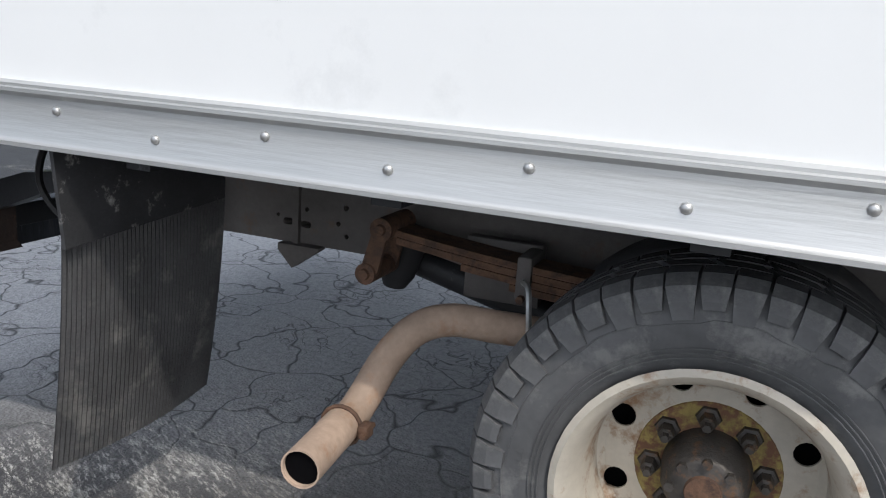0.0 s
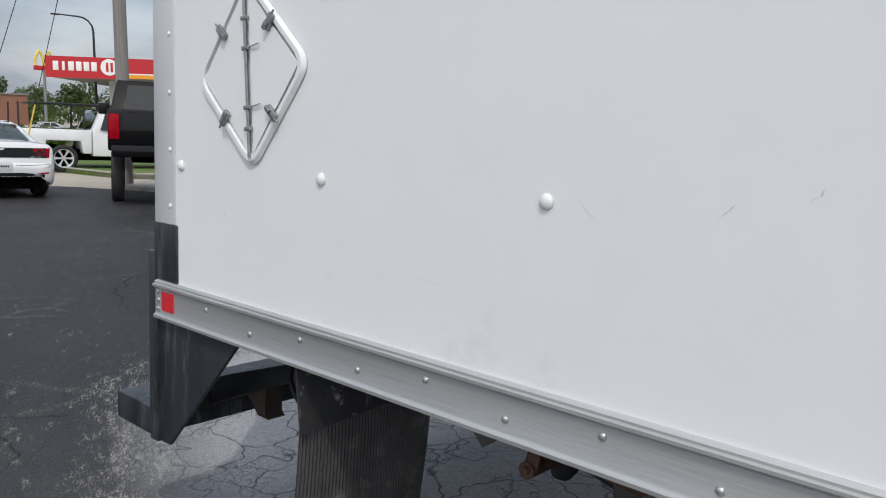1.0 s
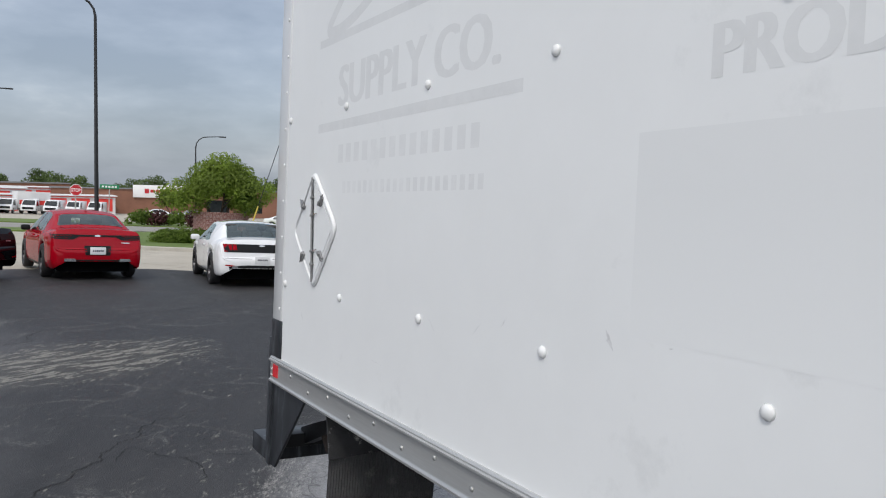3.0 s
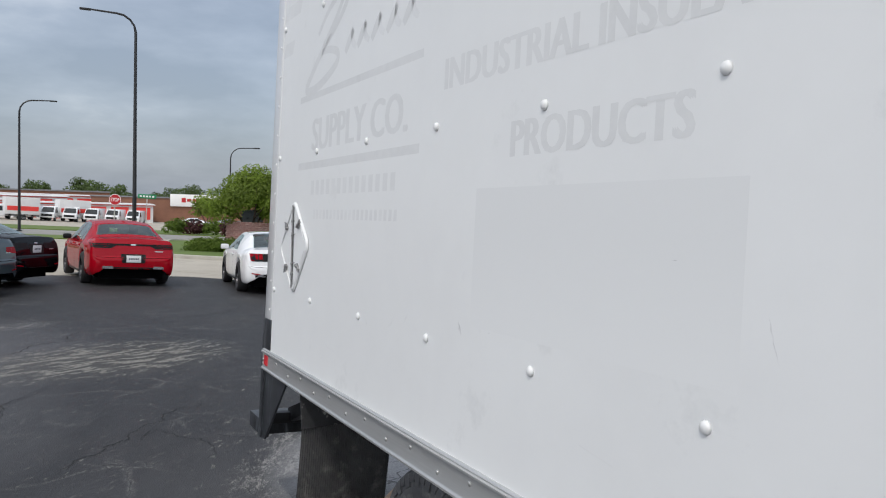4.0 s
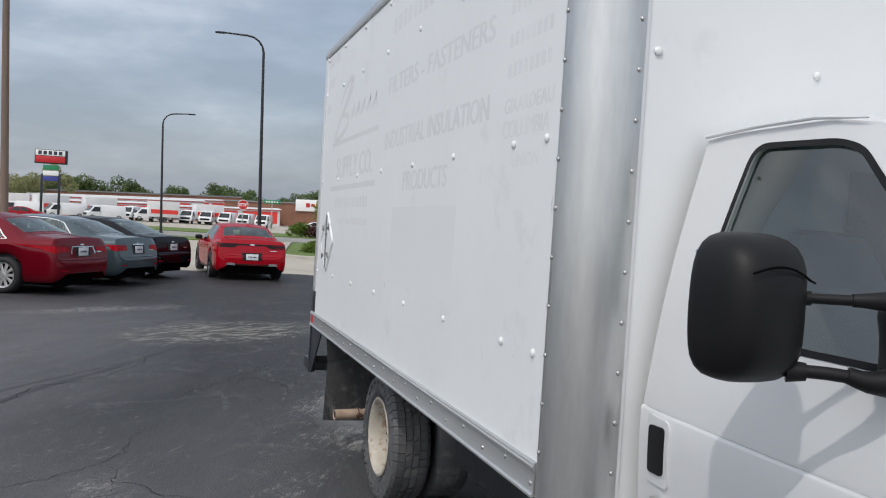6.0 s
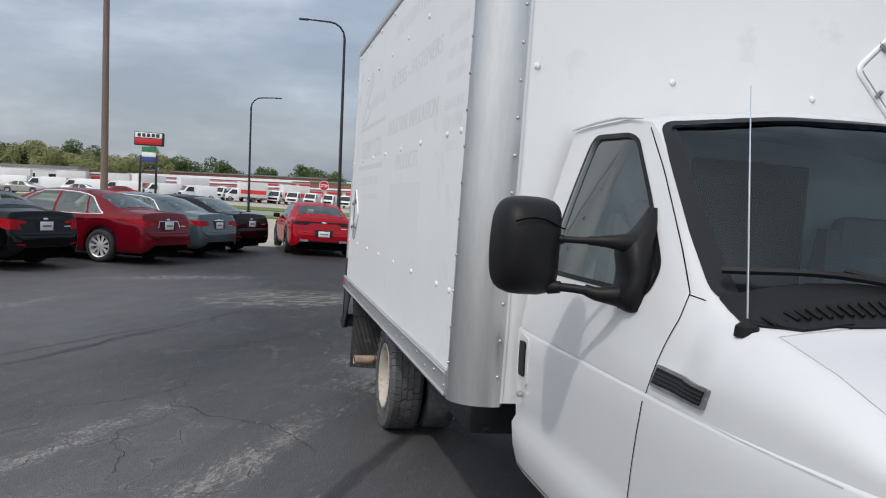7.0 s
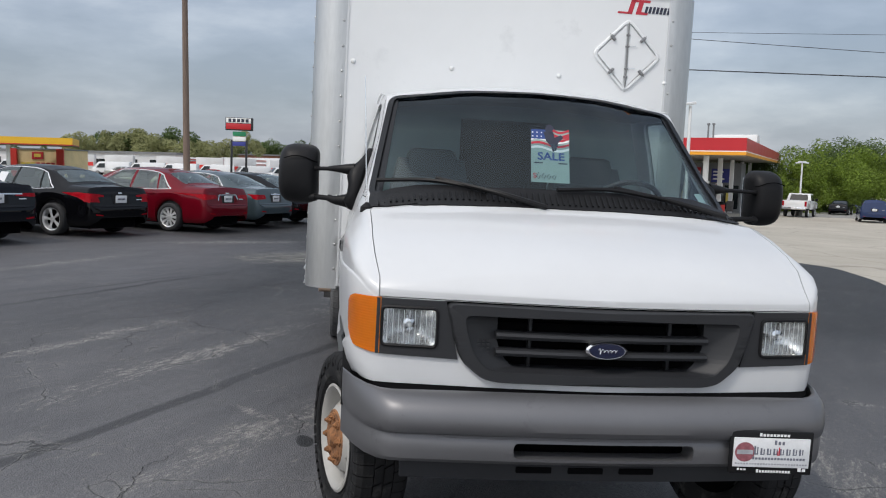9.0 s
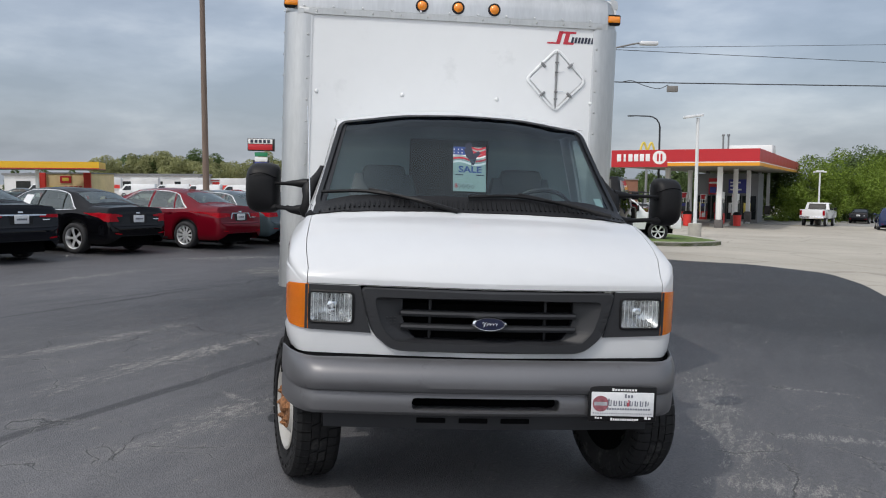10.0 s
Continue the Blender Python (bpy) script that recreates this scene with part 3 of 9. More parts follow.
# rivets: one dome, many places
def dome(r, h, segs=10):
    bm = bmesh.new()
    loops = [[(r * math.cos(e) * math.cos(a), r * math.cos(e) * math.sin(a), h * math.sin(e)) for a in (2 * math.pi * k / segs for k in range(segs))] for e in (0, 0.55, 1.1)]
    rings(bm, loops, True, True)
    me = to_mesh(bm, "rivet")
    me.polygons.foreach_set("use_smooth", [True] * len(me.polygons))
    return me


big, mid, small = dome(0.0155, 0.011), dome(0.0085, 0.006, 8), dome(0.0075, 0.005, 8)
big.materials.append(M["rivet_white"]); mid.materials.append(M["rivet"]); small.materials.append(M["rivet_white"])


def rivet(me, p, out, up=(0, 0, 1)):
    ob = new("rivet", me)
    ob.parent = cargo
    o = Vector(out)
    ob.matrix_local = basis(p, Vector(up).cross(o), up)


COLS = [-1.602, -1.005, -0.399, 0.205, 0.816, 1.419, 2.044, 2.302]
for z in (1.254, 1.946, 2.62, 2.895):
    for x in COLS:
        rivet(big, (x, SIDE, z), (0, -1, 0))
for k in range(20):
    rivet(mid, (-1.464 + 0.2015 * k, SIDE - 0.010, 0.853 if k % 2 else 0.879), (0, -1, 0))
for z in (0.84, 0.865, 0.89):
    rivet(mid, (-1.716, SIDE - 0.010, z), (0, -1, 0))
for k in range(12):
    rivet(small, (-1.655, SIDE - 0.005, 1.14 + 0.155 * k), (0, -1, 0))
for k in range(13):
    z = 0.93 + 0.152 * k
    rivet(mid, (2.402, SIDE - 0.007, z + 0.03), (0, -1, 0))
    rivet(mid, (FRONT + 0.009, SIDE + 0.172, z), (1, 0, 0))
    rivet(mid, (FRONT + 0.009, FAR - 0.172, z), (1, 0, 0))
for y in (1.108, 1.716, 2.40, 3.093):
    rivet(big, (FRONT, y, 2.211), (1, 0, 0))
for k in range(11):
    rivet(mid, (FRONT + 0.016, SIDE + 0.23 + 0.196 * k, 2.765), (1, 0, 0))
    rivet(small, (FRONT + 0.020, SIDE + 0.14 + 0.205 * k, 2.800), (1, 0, 0))

tpart("reflector_tape", span((-1.695, SIDE - 0.013, 0.839), (-1.632, SIDE - 0.009, 0.893)), M["red_tape"], cargo, "red square reflector tape")

# nose cap above the front wall, with marker lamps
bm = bmesh.new()
prof = [(2.500, 2.745), (2.545, 2.745), (2.547, 2.785), (2.540, 2.79), (2.538, 2.86), (2.525, 2.915), (2.49, 2.965), (2.42, 2.995), (2.36, 3.0), (2.36, 2.97)]
loops = []
for i in range(25):
    y = SIDE - 0.004 + (FAR - SIDE + 0.008) * i / 24
    e = min(y - SIDE + 0.004, FAR + 0.004 - y)
    back = 0.155 * (1 - math.sqrt(max(0.0, 1 - (1 - min(1, e / 0.16)) ** 2)))
    loops.append([(x - back * (1 if x > 2.37 else 0), y, z) for x, z in prof])
rings(bm, loops)
cap = tpart("nose_cap", bm, M["alu_post"], cargo, "silver metal nose cap over the cargo box", 40)
tpart("cap_trim", span((FRONT + 0.004, SIDE + 0.14, 2.748), (FRONT + 0.014, FAR - 0.14, 2.785), 0.002), M["alu"], cargo)
for y in (1.838, 2.096, 2.356):
    lamp = tpart("marker_lamp", revolve([(2.539, 0.0), (2.549, 0.042), (2.543, 0.046), (2.53, 0.046)], 20, "x", (0, y, 2.842)), M["black_plastic"], cap)
    tpart("lens", revolve([(2.562, 0.0), (2.558, 0.022), (2.546, 0.034)], 20, "x", (0, y, 2.842)), M["amber"], lamp, "amber marker lens")
for y, sg in ((SIDE + 0.055, -1), (FAR - 0.055, 1)):
    lamp = tpart("corner_marker", box((2.487, y, 2.828), (0.055, 0.12, 0.075), 0.012), M["black_plastic"], cap)
    tpart("lens", box((2.506, y + sg * 0.006, 2.828), (0.035, 0.10, 0.05), 0.012), M["amber"], lamp, "amber corner marker lens")


# faded lettering
def letters(body, x0, x1, z0, z1, mat="ghost", bold=0.017):
    """Each letter is a part of its own; its strokes are thickened sideways."""
    me = text_mesh(body, z1 - z0, x1 - x0, 0.0003)
    me.transform(basis((x0, SIDE, z0), (1, 0, 0), (0, 0, 1)))
    src = bmesh.new()
    src.from_mesh(me)
    left = set(src.faces)
    while left:
        stack, isle = [left.pop()], []
        while stack:
            f = stack.pop()
            isle.append(f)
            for e in f.edges:
                for g in e.link_faces:
                    if g in left:
                        left.discard(g)
                        stack.append(g)
        bm = bmesh.new()
        for k, dx in enumerate((-bold, 0.0, bold)):
            seen = {}
            for f in isle:
                for v in f.verts:
                    if v not in seen:
                        seen[v] = bm.verts.new((v.co.x + dx * (z1 - z0) * 4, v.co.y - 0.0001 * k, v.co.z))
                bm.faces.new([seen[v] for v in f.verts])
        tpart("faded_letter", bm, M[mat], cargo, smooth=False)
    src.free()


def bars(x0, x1, z0, z1, count, mat="ghost", gap=0.25, skew=0.0):
    """Unreadable characters as single plain bars."""
    w = (x1 - x0) / count
    for k in range(count):
        c, d = x0 + w * k, x0 + w * (k + 1 - gap)
        bm = bmesh.new()
        bm.faces.new([bm.verts.new(p) for p in ((c, SIDE - 0.0003, z0), (d, SIDE - 0.0003, z0), (d + skew, SIDE - 0.0003, z1), (c + skew, SIDE - 0.0003, z1))])
        tpart("faded_bar", bm, M[mat], cargo, smooth=False)


letters("SUPPLY CO.", -1.08, -0.03, 1.952, 2.10)
letters("INDUSTRIAL INSULATION", 0.25, 1.785, 2.060, 2.160)
letters("PRODUCTS", 0.665, 1.34, 1.820, 1.920)
letters("FILTERS - FASTENERS", 0.275, 1.80, 2.365, 2.462)
letters("GIRARDEAU", 1.940, 2.33, 2.062, 2.115, "ghost_faint")
letters("COLUMBIA", 1.935, 2.31, 1.972, 2.035, "ghost_faint")
letters("UNION", 2.034, 2.245, 1.866, 1.912, "ghost_faint")
bars(-1.29, 0.08, 2.195, 2.225, 1, gap=0.0)
bars(-1.28, 0.08, 1.868, 1.902, 1, gap=0.0)
bars(-1.07, -0.08, 1.745, 1.812, 14, "ghost_faint", gap=0.38)
bars(-1.02, -0.06, 1.634, 1.676, 21, "ghost_faint", gap=0.40)
def brush(pts, width, mat="ghost"):
    """A faded brush stroke on the skin, through points in x and z."""
    path = smooth_path([(x, SIDE, z) for x, z in pts], 6)
    bm = bmesh.new()
    rows = []
    for i, q in enumerate(path):
        d = (path[min(i + 1, len(path) - 1)] - path[max(i - 1, 0)]).normalized()
        n = Vector((-d.z, 0, d.x)) * width * (0.55 + 0.45 * math.sin(math.pi * (0.1 + 0.8 * i / (len(path) - 1)))) / 2
        rows.append([(v.x, SIDE - 0.0004, v.z) for v in (q - n, q + n)])
    rings(bm, rows, False, False)
    tpart("faded_stroke", bm, M[mat], cargo, smooth=False)


# the faded script mark as plain strokes
brush([(-0.715, 2.625), (-0.80, 2.54), (-0.945, 2.44), (-1.12, 2.325), (-1.205, 2.255), (-1.12, 2.238), (-0.96, 2.262), (-0.80, 2.315), (-0.79, 2.365), (-0.90, 2.395), (-1.00, 2.40)], 0.042)
brush([(-1.06, 2.49), (-0.93, 2.575), (-0.77, 2.625), (-0.685, 2.612), (-0.71, 2.555), (-0.84, 2.475), (-0.95, 2.425)], 0.036)
for x in (-0.66, -0.52, -0.37, -0.22, -0.07):
    brush([(x - 0.03, 2.345), (x + 0.02, 2.395), (x + 0.055, 2.430)], 0.045)
    brush([(x + 0.045, 2.430), (x + 0.055, 2.375), (x + 0.095, 2.348)], 0.034, "ghost_faint")
bars(0.30, 1.75, 2.70, 2.79, 16, "ghost_faint", gap=0.28)
for z in (2.19, 2.30, 2.42):
    bars(1.95, 2.31, z, z + 0.05, 8, "ghost_faint", gap=0.3)
for z, w in ((2.862, 0.40), (2.695, 0.26), (2.505, 0.16)):
    bars(-1.62, -1.62 + w, z - 0.035, z + 0.035, 1, "ghost_faint", gap=0.0, skew=0.03)
bars(0.485, 1.49, 1.33, 1.738, 1, "ghost_patch", gap=0.0)
# scuffs and scratches on the skin
scuff_rng = random.Random(2)
for x0, z0, x1, z1, w in ((-0.10, 1.25, -0.06, 1.285, 0.005), (0.030, 1.285, 0.056, 1.316, 0.006), (0.414, 1.335, 0.438, 1.294, 0.013), (-0.34, 1.265, -0.30, 1.23, 0.003), (0.594, 1.324, 0.604, 1.324, 0.010), (1.307, 1.572, 1.315, 1.571, 0.012), (2.144, 1.218, 2.153, 1.217, 0.012), (2.366, 1.77, 2.368, 1.69, 0.008), (1.02, 1.12, 1.16, 1.10, 0.003), (1.55, 1.48, 1.58, 1.40, 0.004), (-0.75, 1.08, -0.62, 1.07, 0.003), (1.86, 1.22, 1.89, 1.14, 0.005), (-1.40, 1.16, -1.37, 1.12, 0.004)):
    bm = bmesh.new()
    loops = []
    for k in range(9):
        t = k / 8
        h = w * math.sin(math.pi * min(0.98, max(0.02, t))) * scuff_rng.uniform(0.3, 1.0) / 2
        x, z = x0 + (x1 - x0) * t + scuff_rng.uniform(-1, 1) * 0.003, z0 + (z1 - z0) * t
        loops.append([(x - h, SIDE - 0.0008, z - h * 0.3), (x + h, SIDE - 0.0008, z + h * 0.3)])
    rings(bm, loops, False, False)
    tpart("scuff", bm, M["scuff"], cargo, smooth=False)

# maker's mark on the front wall: red slashes and a word
bm = bmesh.new()
for a, b, z0, z1 in ((2.75, 2.83, 2.628, 2.640), (2.815, 2.845, 2.628, 2.720), (2.845, 2.90, 2.705, 2.720), (2.868, 2.90, 2.628, 2.705), (2.90, 2.945, 2.628, 2.645), (2.90, 2.96, 2.705, 2.720)):
    s = (z1 - z0) * 0.25
    vs = [bm.verts.new(p) for p in ((FRONT + 0.002, a, z0), (FRONT + 0.002, b, z0), (FRONT + 0.002, b + s, z1), (FRONT + 0.002, a + s, z1))]
    bm.faces.new(vs)
tpart("maker_mark", bm, M["ink_red"], cargo, smooth=False)
bm = bmesh.new()
for k in range(7):
    a = 2.925 + 0.0245 * k
    vs = [bm.verts.new(p) for p in ((FRONT + 0.003, a, 2.640), (FRONT + 0.003, a + 0.017, 2.640), (FRONT + 0.003, a + 0.026, 2.682), (FRONT + 0.003, a + 0.009, 2.682))]
    bm.faces.new(vs)
tpart("maker_bars", bm, M["ink"], cargo, smooth=False)

# ---- cab ----
def lerp_table(table, x):
    if x <= table[0][0]:
        return table[0][1:]
    for a, b in zip(table, table[1:]):
        if x <= b[0]:
            t = (x - a[0]) / (b[0] - a[0])
            return tuple(p + (q - p) * t for p, q in zip(a[1:], b[1:]))
    return table[-1][1:]


# x: half width, edge y, edge z, centre z, lowest z
CAB = [
    (2.575, 0.975, 0.800, 1.955, 2.035, 0.560),
    (2.70, 0.985, 0.800, 1.965, 2.045, 0.555),
    (3.05, 0.990, 0.795, 1.968, 2.045, 0.555),
    (3.20, 0.990, 0.785, 1.945, 2.035, 0.555),
    (3.27, 0.990, 0.788, 1.895, 2.022, 0.555),
    (3.36, 0.990, 0.800, 1.805, 1.985, 0.555),
    (3.60, 0.990, 0.845, 1.580, 1.800, 0.555),
    (3.80, 0.990, 0.874, 1.420, 1.640, 0.555),
    (3.90, 0.988, 0.881, 1.383, 1.560, 0.555),
    (3.96, 0.987, 0.884, 1.368, 1.512, 0.560),
    (4.05, 0.986, 0.886, 1.372, 1.440, 0.58),
    (4.10, 0.984, 0.886, 1.362, 1.399, 0.60),
    (4.25, 0.972, 0.880, 1.326, 1.362, 0.66),
    (4.40, 0.955, 0.872, 1.274, 1.318, 0.72),
    (4.50, 0.938, 0.866, 1.226, 1.282, 0.762),
    (4.56, 0.914, 0.856, 1.178, 1.255, 0.768),
    (4.605, 0.880, 0.846, 1.144, 1.230, 0.768),
    (4.635, 0.846, 0.828, 1.118, 1.208, 0.768),
    (4.650, 0.780, 0.768, 1.113, 1.196, 0.768),
    (4.672, 0.600, 0.592, 1.110, 1.172, 0.768),
    (4.695, 0.420, 0.414, 1.109, 1.148, 0.768),
    (4.712, 0.240, 0.236, 1.108, 1.126, 0.768),
    (4.722, 0.080, 0.078, 1.107, 1.110, 0.768),
    (4.7235, 0.030, 0.029, 1.107, 1.108, 0.768),
]
ROWS_Z = [(0.555, 0.065), (0.58, 0.035), (0.66, 0.012), (0.755, 0.0), (0.785, 0.016), (0.86, 0.010), (0.95, 0.004), (1.05, 0.0), (1.138, 0.0), (1.146, 0.003), (1.150, 0.009), (1.165, 0.009)]


def cab_ring(x):
    w, ye, ze, zc, lo = lerp_table(CAB, x)
    nose = max(0.0, min(1.0, (x - 4.40) / 0.25))
    fade = max(0.0, min(1.0, (w - 0.0) / 0.9)) * (1 - nose)
    top_z = min(1.165, ze - 0.03)
    pts = []
    for z, inset in ROWS_Z:
        zz = lo + (z - 0.555) * (top_z - lo) / (1.165 - 0.555)
        pts.append((w - inset * fade, zz))
    y0, z0 = pts[-1]
    # shoulder or door upper
    for k in range(1, 9):
        t = k / 8
        bulge = 0.018 * math.sin(math.pi * t) if ze > 1.40 else 0.32 * (y0 - ye) * math.sin(math.pi * t) * 1.0
        pts.append((y0 + (ye - y0) * t + bulge, z0 + (ze - z0) * t + (bulge * 0.55 if ze <= 1.40 else 0)))
    for k in range(1, 9):
        t = k / 8
        y = ye * (1 - t)
        f = 1 - (y / ye) ** 2.2
        pts.append((y, ze + (zc - ze) * f))
    return pts


xs = []
for a, b in zip(CAB, CAB[1:]):
    n = max(1, int((b[0] - a[0]) / 0.05))
    xs += [a[0] + (b[0] - a[0]) * k / n for k in range(n)]
xs.append(CAB[-1][0])
bm = bmesh.new()
loops = []
for x in xs:
    half = cab_ring(x)
    loops.append([(x, CY - y, z) for y, z in half] + [(x, CY + y, z) for y, z in half[-2::-1]])
rings(bm, loops, False, False)
bm.verts.ensure_lookup_table()
bm.faces.new(bm.verts[-len(loops[0]):])
bmesh.ops.remove_doubles(bm, verts=bm.verts, dist=0.0005)
bmesh.ops.recalc_face_normals(bm, faces=bm.faces)
skin = to_mesh(bm)
skin_tree = tree_of(skin)
shell = solidified(skin, 0.022)

DOOR = [(2.615, 0.60), (3.56, 0.60), (3.61, 0.78), (3.672, 1.08), (3.698, 1.24), (3.722, 1.36), (3.71, 1.43), (3.60, 1.54), (3.205, 1.925), (2.725, 1.945), (2.64, 1.60), (2.615, 1.36)]
WIN = round_poly([(2.735, 1.40), (3.53, 1.40), (3.545, 1.48), (3.16, 1.885), (3.09, 1.908), (2.80, 1.918)], 0.05)
SCREEN = round_poly([(-0.862, 1.430), (0.862, 1.430), (0.758, 1.938), (0.36, 1.986), (0, 1.996), (-0.36, 1.986), (-0.758, 1.938)], 0.04)
HOOD = [(4.055, -0.868), (4.40, -0.862), (4.50, -0.855), (4.60, -0.836), (4.80, -0.836), (4.80, 0.836), (4.60, 0.836), (4.50, 0.855), (4.40, 0.862), (4.055, 0.868)]


def cut(me, *cutters):
    return boolean(me, [to_mesh(c) for c in cutters])


def arch(y_lo, y_hi):
    pts = [(4.085 + 0.475 * math.cos(a), 0.44 + 0.475 * math.sin(a)) for a in (math.pi * k / 20 for k in range(21))]
    return prism([(4.56, 0.30)] + pts + [(3.61, 0.30)], "y", y_lo, y_hi)


def grow(poly, d):
    c = Vector((sum(p[0] for p in poly) / len(poly), sum(p[1] for p in poly) / len(poly)))
    return [tuple(Vector(p) + (c - Vector(p)).normalized() * -d) for p in poly]


shell = cut(shell, arch(0.9, 1.75), arch(2.42, 3.3),
            prism(WIN, "y", 0.8, 3.4),
            prism([(CY + a, b) for a, b in SCREEN], "x", 3.0, 4.35),
            prism([(CY + a, b) for a, b in ((-0.44, 0.815), (0.44, 0.815), (0.505, 0.875), (0.54, 0.95), (0.600, 1.0805), (-0.600, 1.0805), (-0.54, 0.95), (-0.505, 0.875))], "x", 4.55, 4.9),
            prism([(CY + a, b) for a, b in ((0.606, 0.902), (0.832, 0.902), (0.832, 1.058), (0.606, 1.058))], "x", 4.50, 4.9),
            prism([(CY - a, b) for a, b in ((0.606, 0.902), (0.832, 0.902), (0.832, 1.058), (0.606, 1.058))], "x", 4.50, 4.9))
inset = lambda poly, d: grow(poly, -d)
door_near = boolean(shell, [to_mesh(prism(inset(DOOR, 0.003), "y", 0.9, 1.40))], "INTERSECT")
door_off = boolean(shell, [to_mesh(prism(inset(DOOR, 0.003), "y", 2.76, 3.3))], "INTERSECT")
hood_block = lambda d: prism([(x + (d if x < 4.2 else 0), CY + y * (1 - d)) for x, y in HOOD], "z", 1.081 + d, 1.50)
hood_me = boolean(shell, [to_mesh(hood_block(0.004))], "INTERSECT")
body_me = cut(shell, prism(DOOR, "y", 0.9, 1.42), prism(DOOR, "y", 2.74, 3.3), hood_block(0.0))
cab = tpart("cab_body", body_me, M["white_paint"], label="white steel cab with rounded fenders", sharp=40)
hood = tpart("hood", hood_me, M["white_paint"], label="plain white hood", sharp=40)
for me, y, sg in ((door_near, SIDE, 1), (door_off, FAR, -1)):
    door = tpart("door", me, M["white_paint"], sharp=40)
    yo = 0.6 if sg > 0 else 3.6
    # window: black seal and pane on the skin
    ringp = grow(WIN, 0.012)
    bm = project(skin_tree, ringp, (0, yo, 0), (1, 0, 0), (0, 0, 1), (0, sg, 0), -0.010, 0.0, 4)
    tpart("side_window", bm, M["side_glass"], door, "green-grey tinted side window").visible_shadow = False
    path = [(x, yo, z) for x, z in WIN] + [(WIN[0][0], yo, WIN[0][1])]
    tpart("window_seal", ribbon(skin_tree, path, (0, sg, 0), 0.017, 0.002), M["black_plastic"], door, "black rubber window seal")
    hx = 2.684
    bez = project(skin_tree, round_poly([(hx - 0.055, 0.945), (hx + 0.060, 0.940), (hx + 0.056, 1.132), (hx - 0.055, 1.137)], 0.02), (0, yo, 0), (1, 0, 0), (0, 0, 1), (0, sg, 0), 0.006, 0.012, 2)
    tpart("handle_bezel", bez, M["white_paint"], door)
    hb = project(skin_tree, round_poly([(hx - 0.036, 0.972), (hx + 0.040, 0.975), (hx + 0.040, 1.112), (hx - 0.036, 1.108)], 0.014), (0, yo, 0), (1, 0, 0), (0, 0, 1), (0, sg, 0), 0.012, 0.006, 2)
    tpart("door_handle", hb, M["black_plastic"], door, "black paddle door handle")
    tpart("door_lock", revolve([(1.075 if sg > 0 else FAR + SIDE - 1.075, 0.0), (1.078 if sg > 0 else FAR + SIDE - 1.078, 0.012), (1.095 if sg > 0 else FAR + SIDE - 1.095, 0.013)], 12, "y", (2.695, 0, 0.90)), M["rivet"], door)
    # model badge on the fender, a plain dark plate
    bp = [(3.717, 1.234), (3.980, 1.228), (3.963, 1.176), (3.707, 1.175)]
    thrown = lambda poly, lift, thick: project(skin_tree, poly, (0, yo, 0), (1, 0, 0), (0, 0, 1), (0, sg, 0), lift, thick, 3)
    badge = tpart("fender_badge", thrown(round_poly(bp, 0.006, 2), 0.011, 0.013), M["clip"], cab, "silver framed fender badge with a dark ribbed face")
    tpart("badge_face", thrown([(3.726, 1.226), (3.968, 1.220), (3.953, 1.184), (3.717, 1.183)], 0.0135, 0.003), M["black_plastic"], badge)
    for k in range(3):
        z = 1.192 + 0.010 * k
        tpart("badge_bar", thrown([(3.724 + 0.002 * k, z + 0.004), (3.958 + 0.004 * k, z + 0.0015), (3.956 + 0.004 * k, z - 0.003), (3.723 + 0.002 * k, z - 0.0005)], 0.0155, 0.003), M["trim_grey"], badge)
    # shut lines: door front edge and bottom, pillar to fender
    line = [(x, yo, z) for x, z in DOOR[0:1] + DOOR[1:9]]
    tpart("shut_line", ribbon(skin_tree, line, (0, sg, 0), 0.0045, 0.0015), M["void"], cab, "dark door shut line")
    tpart("shut_line", ribbon(skin_tree, [(3.712, yo, 1.425), (3.775, yo, 1.418)], (0, sg, 0), 0.0035, 0.0015), M["void"], cab)
    # grey strip on the ridge: its shade painted as a line
    tpart("body_crease_shade", ribbon(skin_tree, [(2.60, yo, 1.1485), (3.1, yo, 1.1485), (3.69, yo, 1.1485), (4.10, yo, 1.148), (4.40, yo, 1.147)], (0, sg, 0), 0.0040, 0.0012), M["crease"], cab, "grey line painted as shade along the body crease")
    # drip rail
    rail = [(x, CY - sg * (lerp_table(CAB, x)[1] + 0.012), lerp_table(CAB, x)[2] + 0.008) for x in (2.58, 2.80, 3.00, 3.16)]
    tpart("drip_rail", tube(rail, [0.006, 0.006, 0.006, 0.002], 8), M["white_paint"], cab)

# front arch liners, near black: the deep shade inside is put into their colour
for sg in (1, -1):
    Y = lambda y: y if sg > 0 else 2 * CY - y
    bm = bmesh.new()
    arc = [(4.085 + 0.472 * math.cos(a), 0.44 + 0.472 * math.sin(a)) for a in (0.44 + (math.pi - 0.56) * k / 28 for k in range(29))]
    rings(bm, [[(x, Y(y), z) for x, z in arc] for y in (1.122, 1.30, 1.478)], False, False)
    bm.faces.new([bm.verts.new((x, Y(1.478), z)) for x, z in arc])
    tpart("wheel_well", bm, M["liner_shade"], cab, "wheel arch liner coloured near black for the shade inside")

# windshield
yz = [(CY + a, b) for a, b in SCREEN]
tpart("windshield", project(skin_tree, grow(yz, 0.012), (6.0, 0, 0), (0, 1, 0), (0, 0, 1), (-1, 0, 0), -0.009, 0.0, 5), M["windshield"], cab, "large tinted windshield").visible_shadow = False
path = [(6.0, a, b) for a, b in yz] + [(6.0, *yz[0])]
